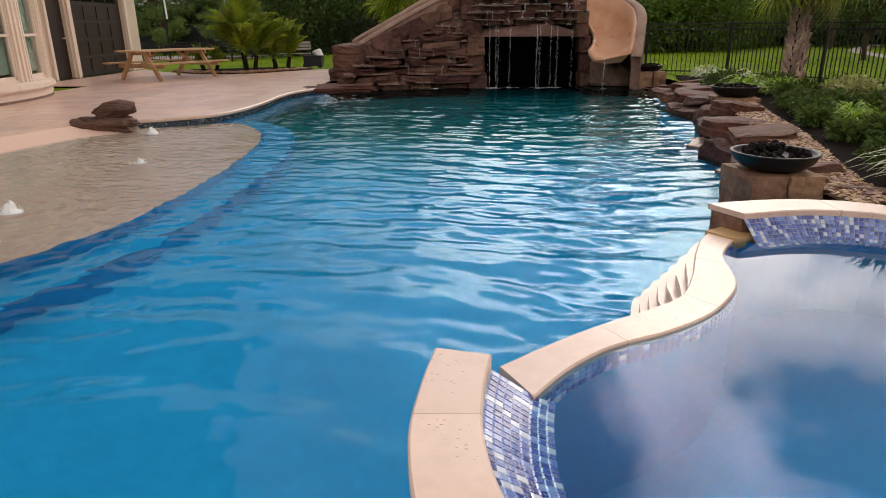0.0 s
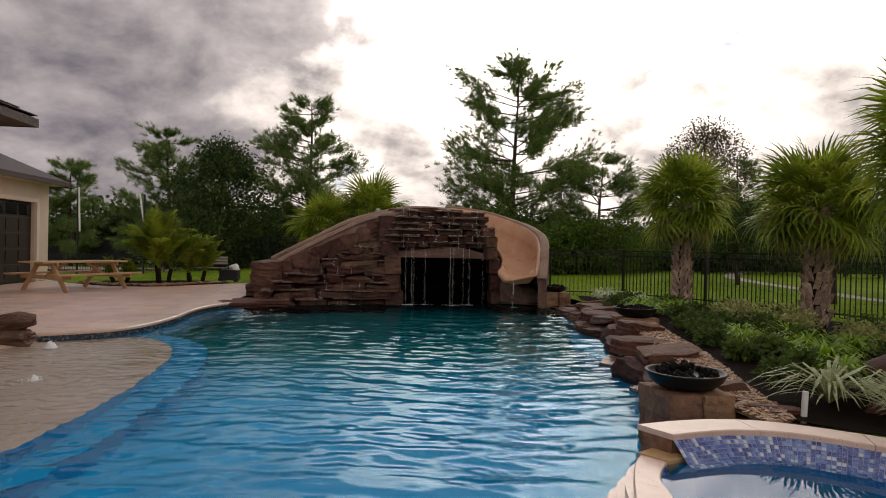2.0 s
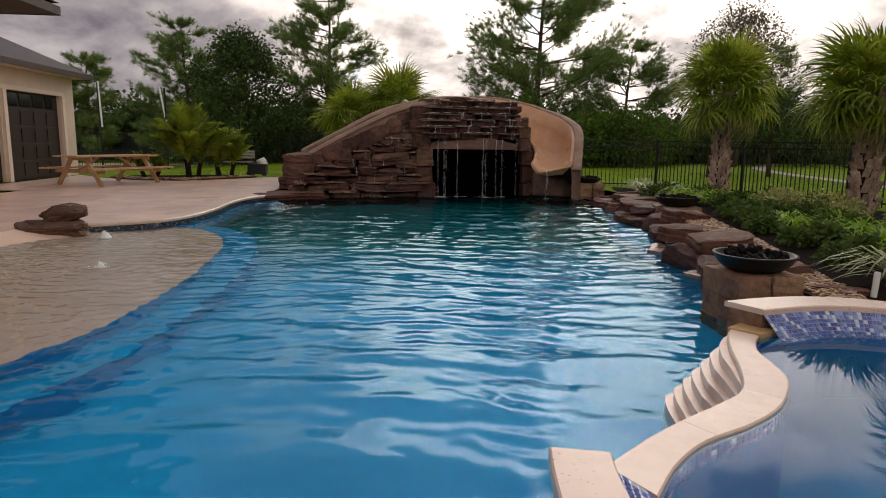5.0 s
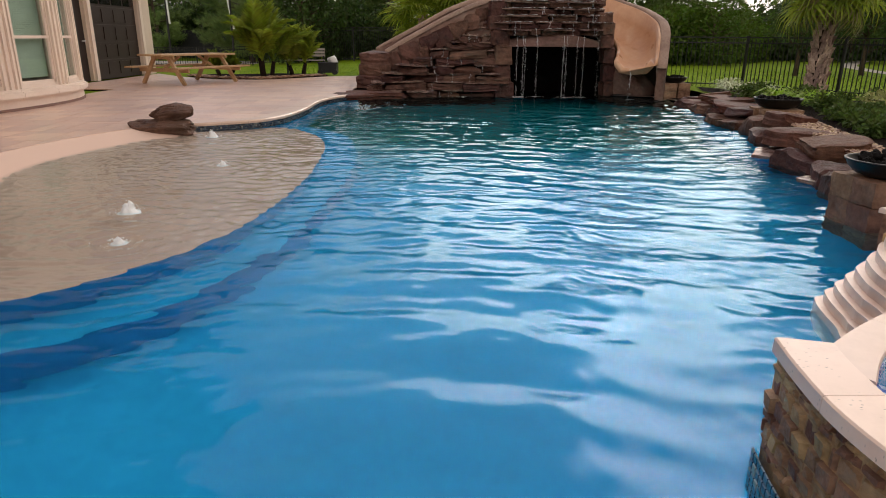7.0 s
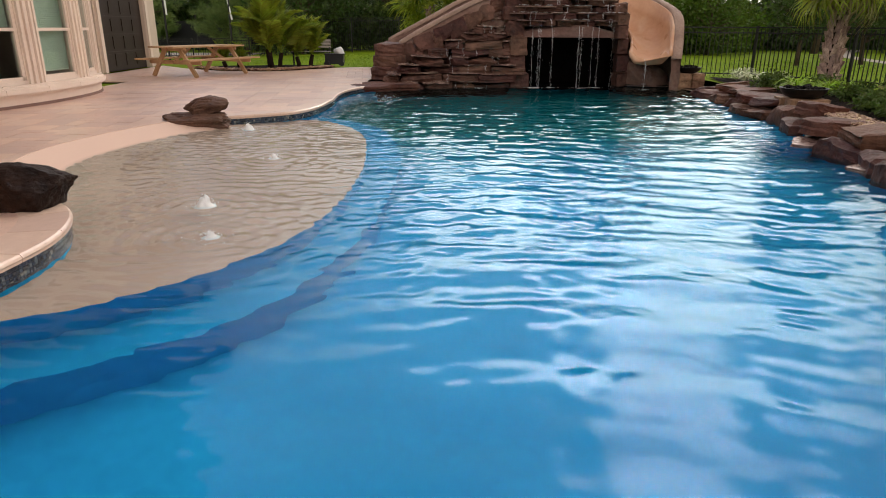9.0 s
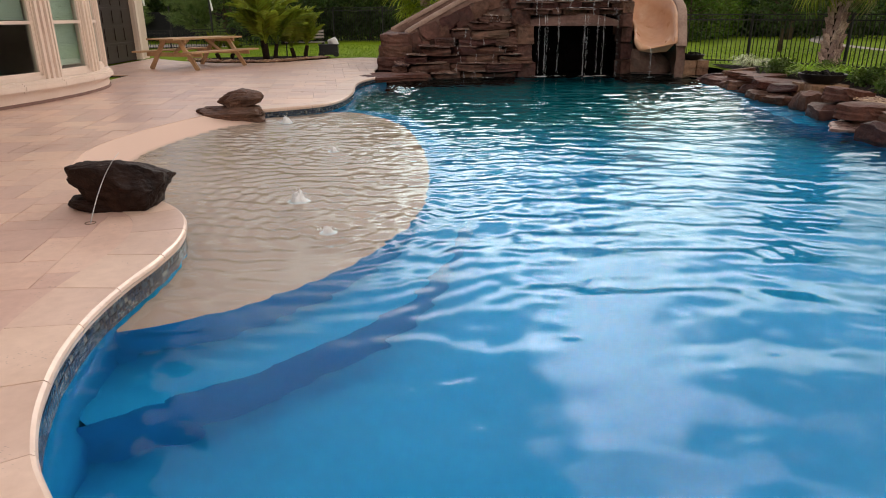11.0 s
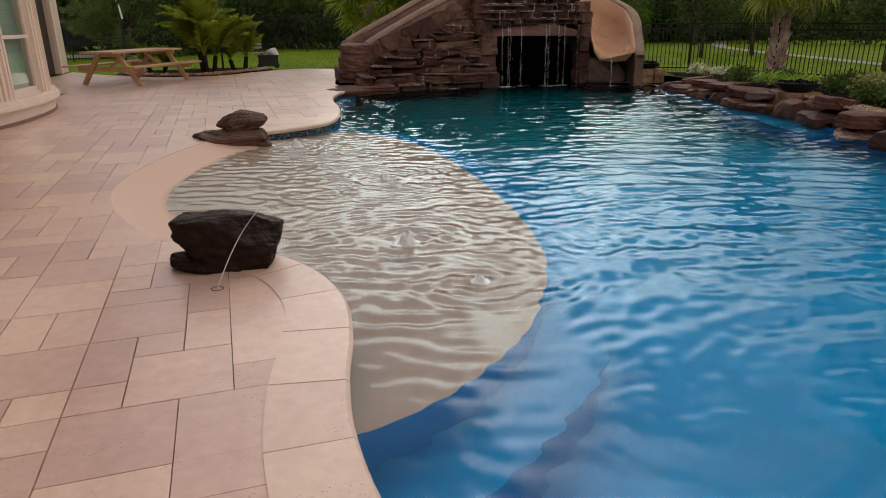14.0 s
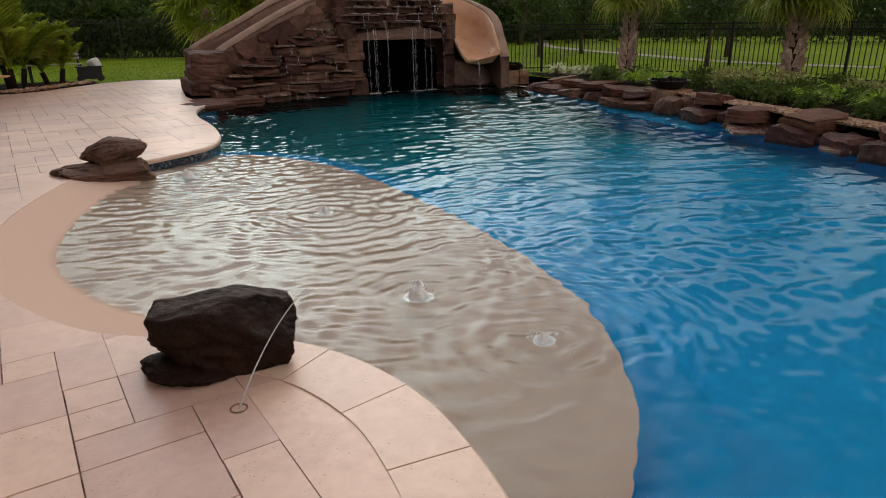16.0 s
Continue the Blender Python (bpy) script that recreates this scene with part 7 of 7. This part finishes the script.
def strap_plant(x, y, z, size, seed, material, label, blades=70, name="spider_plant"):
    rr = random.Random(seed)
    m = Mesh()
    for k in range(blades):
        a = rr.uniform(0, 6.283)
        out = Vector((math.cos(a), math.sin(a), 0))
        L, up = size * rr.uniform(0.65, 1.15), rr.uniform(0.5, 1.5)
        w = 0.011 * size / 0.5 * rr.uniform(0.8, 1.3)
        side_v = Vector((-out.y, out.x, 0)) * w
        prev = None
        pts = [out * (L * f * 0.9) * (0.55 + 0.45 * f) + Vector((0, 0, L * up * (f - 0.85 * f ** 2.3))) for f in (0, 0.3, 0.6, 0.85, 1.0)]
        ws = (0.7, 1.0, 0.9, 0.5, 0.05)
        vs = [q for p, s_ in zip(pts, ws) for q in (p - side_v * s_, p + side_v * s_)]
        m.add(vs, [(2 * i, 2 * i + 1, 2 * i + 3, 2 * i + 2) for i in range(4)])
    ob = part(name, m, material, None, smooth=True)
    ob.matrix_basis = pose(x, y, z)
    return tagged(ob, label, "plant")


for k, (x, y, s_) in enumerate(((2.85, 5.35, 0.62), (3.55, 5.45, 0.5), (5.0, 16.1, 0.55), (5.5, 15.6, 0.5), (4.75, 15.3, 0.45), (5.9, 16.3, 0.5), (3.15, 4.75, 0.4))):
    strap_plant(x, y, ground_z(x, y) + 0.04, s_, 70 + k, STRAP, "arching spider plant with pale striped leaves in mulch", 90)
for k, (x, y, s_) in enumerate(((4.55, 12.9, 0.55), (5.0, 12.2, 0.55), (4.4, 12.2, 0.45), (5.3, 13.1, 0.5), (3.75, 6.35, 0.42), (4.15, 7.1, 0.5), (4.5, 7.9, 0.5), (4.0, 7.7, 0.4), (4.85, 8.7, 0.5), (4.4, 9.2, 0.42), (4.1, 8.6, 0.38), (5.2, 8.0, 0.5))):
    strap_plant(x, y, ground_z(x, y) + 0.04, s_, 170 + k, FERN, "bright green arching fern in the planting bed", 130, "fern")


def shrub(x, y, size, seed, material, label, count=420, flat=0.7):
    rr = random.Random(seed)
    m = Mesh()
    for _ in range(9):
        a, d = rr.uniform(0, 6.283), rr.random() * size * 0.6
        leaf_cloud(m, Vector((d * math.cos(a), d * math.sin(a), size * 0.45 * rr.uniform(0.6, 1.25))), size * 0.42, count // 9, 0.085, 0.045, rr, flat)
    stems = Mesh()
    for _ in range(5):
        stems.tube([(0, 0, -0.05), (rr.gauss(0, 0.15) * size, rr.gauss(0, 0.15) * size, size * 0.5)], [0.012, 0.006], 5, False)
    t = thing("shrub", (x, y, ground_z(x, y) + 0.03), label, "shrub")
    part("stems", stems, BARK, t)
    part("foliage", m, material, t)
    return t


for k, (x, y, s_) in enumerate(((5.4, 10.9, 0.58), (6.0, 10.4, 0.58), (5.7, 11.6, 0.5), (6.3, 9.3, 0.45), (5.9, 8.6, 0.4), (5.6, 9.9, 0.4))):
    shrub(x, y, s_, 30 + k, PALE_SHRUB, "pale yellow-green variegated shrub in the bed", 520)
for k, (x, y, s_) in enumerate(((4.6, 11.3, 0.34), (4.8, 10.4, 0.3), (4.6, 9.8, 0.3), (5.2, 11.9, 0.34), (6.2, 12.6, 0.5), (5.6, 13.9, 0.45), (4.9, 14.2, 0.4), (4.4, 13.6, 0.35), (5.2, 7.2, 0.45), (4.8, 6.4, 0.4),
                                (6.8, 9.0, 0.5), (7.3, 10.2, 0.5), (4.5, 5.6, 0.4), (7.0, 12.2, 0.45), (5.6, 5.8, 0.5), (6.4, 7.6, 0.5), (4.35, 10.4, 0.3), (4.0, 9.5, 0.3), (3.7, 7.4, 0.3), (3.4, 6.5, 0.3), (3.55, 8.35, 0.28), (3.85, 9.1, 0.3), (4.1, 10.0, 0.3), (3.3, 7.35, 0.26), (3.05, 6.3, 0.24), (4.9, 9.3, 0.4), (4.6, 8.2, 0.36))):
    shrub(x, y, s_, 50 + k, SHRUB, "low dark green leafy shrub in mulch", 420)
bed_boulder = new("boulder", with_material(rock_mesh(720, 7, 0.12, 0.5), ROCK, True))
bed_boulder.matrix_basis = pose(4.2, 6.2, 0.05, 0, 0, 20) @ Matrix.Diagonal((0.9, 0.7, 0.34, 1))
tagged(bed_boulder, "rounded dark brown boulder among plants", "boulder")
bed_slab = new("boulder", with_material(rock_mesh(722, 6, 0.12, 0.7), LEDGE))
bed_slab.matrix_basis = pose(3.3, 5.05, 0.05, 0, 0, -15) @ Matrix.Diagonal((0.8, 0.45, 0.16, 1))
tagged(bed_slab, "flat reddish stone beside the spider plants", "boulder")

# trees
pine(8.0, 40.0, 13.0, 4.2, 3, 0.06, 2.3)
pine(-4.6, 41.0, 10.4, 2.9, 4, 0.10, 1.9)
pine(-13.2, 42.0, 8.8, 2.3, 6, 0.06, 2.0)
pine(-20.5, 46.0, 7.4, 2.0, 8, 0.10, 1.9)
pine(14.6, 43.0, 7.8, 3.5, 9, 0.06, 2.0)
pine(26.0, 46.0, 8.5, 3.0, 10, 0.15, 1.0)
broadleaf(-9.2, 38.5, 7.0, 3.2, 21, LEAF, "dense dark green tree behind the lawn", clumps=330, leaf=0.22, low=0.05, leaves=44)
broadleaf(-9.4, 39.5, 7.7, 1.7, 22, BRONZE_LEAF, "sparse twiggy tree top against the sky", clumps=50, leaf=0.16, low=0.6, leaves=12)
broadleaf(20.0, 39.0, 9.4, 3.2, 23, BRONZE_LEAF, "bronze-leaved crape myrtle behind the palms", clumps=210, leaf=0.20, low=0.3, leaves=24)
broadleaf(-14.0, 47.5, 4.8, 2.8, 24, LEAF, "dark green tree at the lawn's edge", clumps=100, leaf=0.2, low=0.1, leaves=34)
broadleaf(-4.0, 42.0, 4.6, 2.6, 25, LEAF, "dark green tree at the lawn's edge", clumps=100, leaf=0.2, low=0.1, leaves=34)
broadleaf(12.5, 36.0, 3.4, 2.4, 26, BRIGHT_LEAF, "bright green bushy tree beyond the fence", clumps=90, leaf=0.17, low=0.08, leaves=34)
broadleaf(6.2, 35.0, 3.6, 2.6, 27, BRIGHT_LEAF, "bright green bushy tree beyond the fence", clumps=90, leaf=0.17, low=0.08, leaves=34)
broadleaf(15.0, 27.0, 3.6, 1.5, 28, LEAF, "young dark tree on the lawn beyond the fence", clumps=110, leaf=0.16, low=0.35, leaves=26)
broadleaf(11.8, 26.0, 3.2, 1.2, 29, LEAF, "young dark tree on the lawn beyond the fence", clumps=90, leaf=0.16, low=0.35, leaves=26)
broadleaf(12.2, 17.5, 3.0, 1.3, 33, LEAF, "young dark tree on the lawn beyond the fence", clumps=110, leaf=0.15, low=0.4, leaves=24)
broadleaf(17.5, 21.0, 3.9, 1.9, 34, LEAF, "young dark tree on the lawn beyond the fence", clumps=120, leaf=0.16, low=0.3, leaves=26)


def woods(name, line, depth, low, high, count, seed, material, label, leaf=0.32):
    """A far belt of trees: uneven heaps of leaves with gaps at the top."""
    rr = random.Random(seed)
    ln = smooth_line(line, 0.5)
    m = Mesh()
    for _ in range(count):
        p = rr.choice(ln)
        crest = low + (high - low) * (0.5 + 0.5 * noise.noise(Vector((p.x * 0.22, p.y * 0.22, seed))) + 0.35 * noise.noise(Vector((p.x * 0.7, p.y * 0.7, seed))))
        z = crest * rr.random() ** 0.75
        c = Vector((p.x + rr.gauss(0, 0.5), p.y + rr.uniform(0, depth), z + ground_z(p.x, p.y)))
        leaf_cloud(m, c, rr.uniform(0.4, 0.9), 18, leaf, leaf * 0.6, rr, 0.8)
    ob = part(name, m, material, None)
    return tagged(ob, label, "trees", kind="stuff")


woods("far_woods", [(-55, 50), (-35, 50), (-20, 50), (-8, 49), (4, 50), (12, 52)], 5, 2.2, 5.2, 3600, 1, LEAF, "dark belt of trees behind the lawn", 0.45)
woods("far_woods", [(2, 40), (10, 42), (20, 45), (32, 46), (45, 42), (55, 30), (60, 12), (62, -5)], 5, 2.0, 4.6, 3600, 2, LEAF, "belt of green trees beyond the fence", 0.4)
woods("far_woods", [(2, 41), (10, 43), (20, 46), (32, 47), (45, 43), (55, 31), (60, 12), (62, -5)], 3, 0.6, 2.0, 2200, 6, LEAF, "low dark growth under the far trees", 0.5)
woods("far_woods", [(20, 43), (28, 37), (34, 30), (38, 20), (40, 8), (40, -2)], 4, 2.0, 5.6, 1500, 7, LEAF, "dark trees standing close beyond the fence", 0.30)
woods("hedge", [(-9, 40.5), (-3, 38.5), (3, 36.5), (6, 36)], 2, 1.2, 2.6, 900, 3, LEAF, "dark hedge behind the tall fence", 0.25)
woods("hedge", [(3.0, 33), (8, 33.5), (13, 37), (18, 42)], 2.5, 1.0, 3.2, 1000, 5, BRIGHT_LEAF, "bright green bushes beyond the fence", 0.25)

# grass blades on the lawn behind the waterfall and beyond the fence
rr = random.Random(77)
blades = Mesh()
for _ in range(15000):
    if rr.random() < 0.5:
        x, y = rr.uniform(-9, 3), 22.3 + 12 * rr.random() ** 1.6
        if x < -5.0 and y < 24:
            continue
    else:
        x, y = rr.uniform(3.8, 16), rr.uniform(11, 30)
        if x < 9.0 and y < 17.5:
            continue
    h, a = rr.uniform(0.03, 0.08), rr.uniform(0, 6.283)
    z = ground_z(x, y)
    w = Vector((math.cos(a), math.sin(a), 0)) * 0.012
    p = Vector((x, y, z - 0.005))
    blades.add([p - w, p + w, p + Vector((rr.gauss(0, 0.02), rr.gauss(0, 0.02), h))], [(0, 1, 2)])
tagged(part("grass", blades, GRASS, None), "short green lawn grass", "grass", kind="stuff")

# ---------------------------------------------------------------- paving stones, laid as a random ashlar
U, ANG = 0.2060, radians(5.0)
ca, sa = math.cos(ANG), math.sin(ANG)
rr = random.Random(2024)
# the stones round the boulder, then the rest at random
tiles = [(1, 1, 2, 3), (1, 0, 2, 1), (-1, 0, 2, 2), (-1, 2, 1, 1), (0, 2, 1, 2), (-2, 3, 2, 2), (-2, 5, 2, 1), (-2, 6, 1, 1), (-1, 6, 2, 2), (0, 4, 1, 2), (1, 4, 2, 2), (-2, 0, 1, 1), (-2, 1, 1, 2),
         (-4, 1, 2, 2), (-3, 3, 1, 2), (0, -2, 3, 2), (-2, -2, 2, 2), (-4, 5, 2, 2), (-2, 7, 1, 1), (-4, 7, 2, 2)]
taken = {(i + a, j + b) for i, j, w, h in tiles for a in range(w) for b in range(h)}
for j in range(-44, 124):
    for i in range(-70, 56):
        if (i, j) in taken:
            continue
        opts = [(3, 2), (2, 3), (2, 2), (2, 1), (1, 2), (3, 2), (2, 2), (1, 1)]
        rr.shuffle(opts)
        for w, h in opts + [(1, 1)]:
            cells = [(i + a, j + b) for a in range(w) for b in range(h)]
            if not any(c in taken for c in cells):
                taken.update(cells)
                tiles.append((i, j, w, h))
                break
deck_line = [Vector(p) for p in DECK]


def tile_corner(u, v):
    x, y = u * U, v * U
    return Vector((-5.551 + (x * ca - y * sa), 3.603 + (x * sa + y * ca)))


GAP = 0.0014
shapes, floor_parent, stuff, laid = {}, deck_ob, Mesh(), 0
bounds = DECK + DECK[:1]
for i, j, w, h in tiles:
    c = tile_corner(i + w / 2, j + h / 2)
    if not (-11.3 < c.x < 4.8 and -4.2 < c.y < 23):
        continue
    corners = [tile_corner(i, j), tile_corner(i + w, j), tile_corner(i + w, j + h), tile_corner(i, j + h)]
    ins = [inside(DECK, p.x, p.y) for p in corners]
    reach = max(w, h) * U
    close = away(bounds, c.x, c.y) < reach * 0.75
    if not any(ins) and not close:
        continue
    near_stone = -7.7 < c.x < -4.7 and 1.4 < c.y < 7.6 and laid < 300
    dz = rr.uniform(-0.0012, 0.0012)
    if all(ins) and not close:
        key = (w, h)
        if near_stone:
            if key not in shapes:
                shapes[key] = Mesh().box((0, 0, -0.013), (w * U - 2 * GAP, h * U - 2 * GAP, 0.026), None, 0.002).data("paver", TRAVERTINE)
            ob = new("paver", shapes[key])
            ob.parent = floor_parent
            ob.matrix_basis = pose(c.x, c.y, dz, 0, 0, 5.0)
            laid += 1
        else:
            stuff.box((c.x, c.y, -0.013 + dz), (w * U - 2 * GAP, h * U - 2 * GAP, 0.026), Matrix.Rotation(ANG, 3, "Z"), 0.002)
        continue
    # a stone cut along the deck's edge
    cut = [p.lerp(c, 2 * GAP / reach) for p in corners]
    segs = [(a, b) for a, b in zip(deck_line, deck_line[1:] + deck_line[:1]) if away([tuple(a), tuple(b)], c.x, c.y) < reach * 1.2]
    vs, es = list(cut), [(0, 1), (1, 2), (2, 3), (3, 0)]
    for a, b in segs:
        vs += [a, b]
        es.append((len(vs) - 2, len(vs) - 1))
    got = delaunay_2d_cdt(vs, es, [], 0, 1e-5)
    quad = [tuple(p) for p in cut]
    m = Mesh()
    used = []
    for f in got[2]:
        mx, my = sum(got[0][k].x for k in f) / 3, sum(got[0][k].y for k in f) / 3
        if inside(quad, mx, my) and inside(DECK, mx, my):
            used.append(f)
    if not used:
        continue
    m.add([(p.x, p.y, dz) for p in got[0]], used)
    rim = {}
    for f in used:
        for a, b in zip(f, f[1:] + f[:1]):
            if (b, a) in rim:
                del rim[(b, a)]
            else:
                rim[(a, b)] = 1
    n = len(m.v)
    m.v += [(p.x, p.y, -0.02) for p in got[0]]
    m.f += [(b, a, n + a, n + b) for a, b in rim]
    if near_stone:
        part("paver", m, TRAVERTINE, floor_parent)
        laid += 1
    else:
        stuff.add(m.v, m.f)
STUFF_STONE = TRAVERTINE.copy()
STUFF_STONE.name = "travertine_far"
nt = STUFF_STONE.node_tree
for n in [q for q in nt.nodes if q.type == "OBJECT_INFO"]:
    g = nt.nodes.new("ShaderNodeNewGeometry")
    for l in list(n.outputs["Random"].links):
        nt.links.new(g.outputs["Random Per Island"], l.to_socket)
tagged(part("pavers", stuff, STUFF_STONE, floor_parent), kind="stuff")
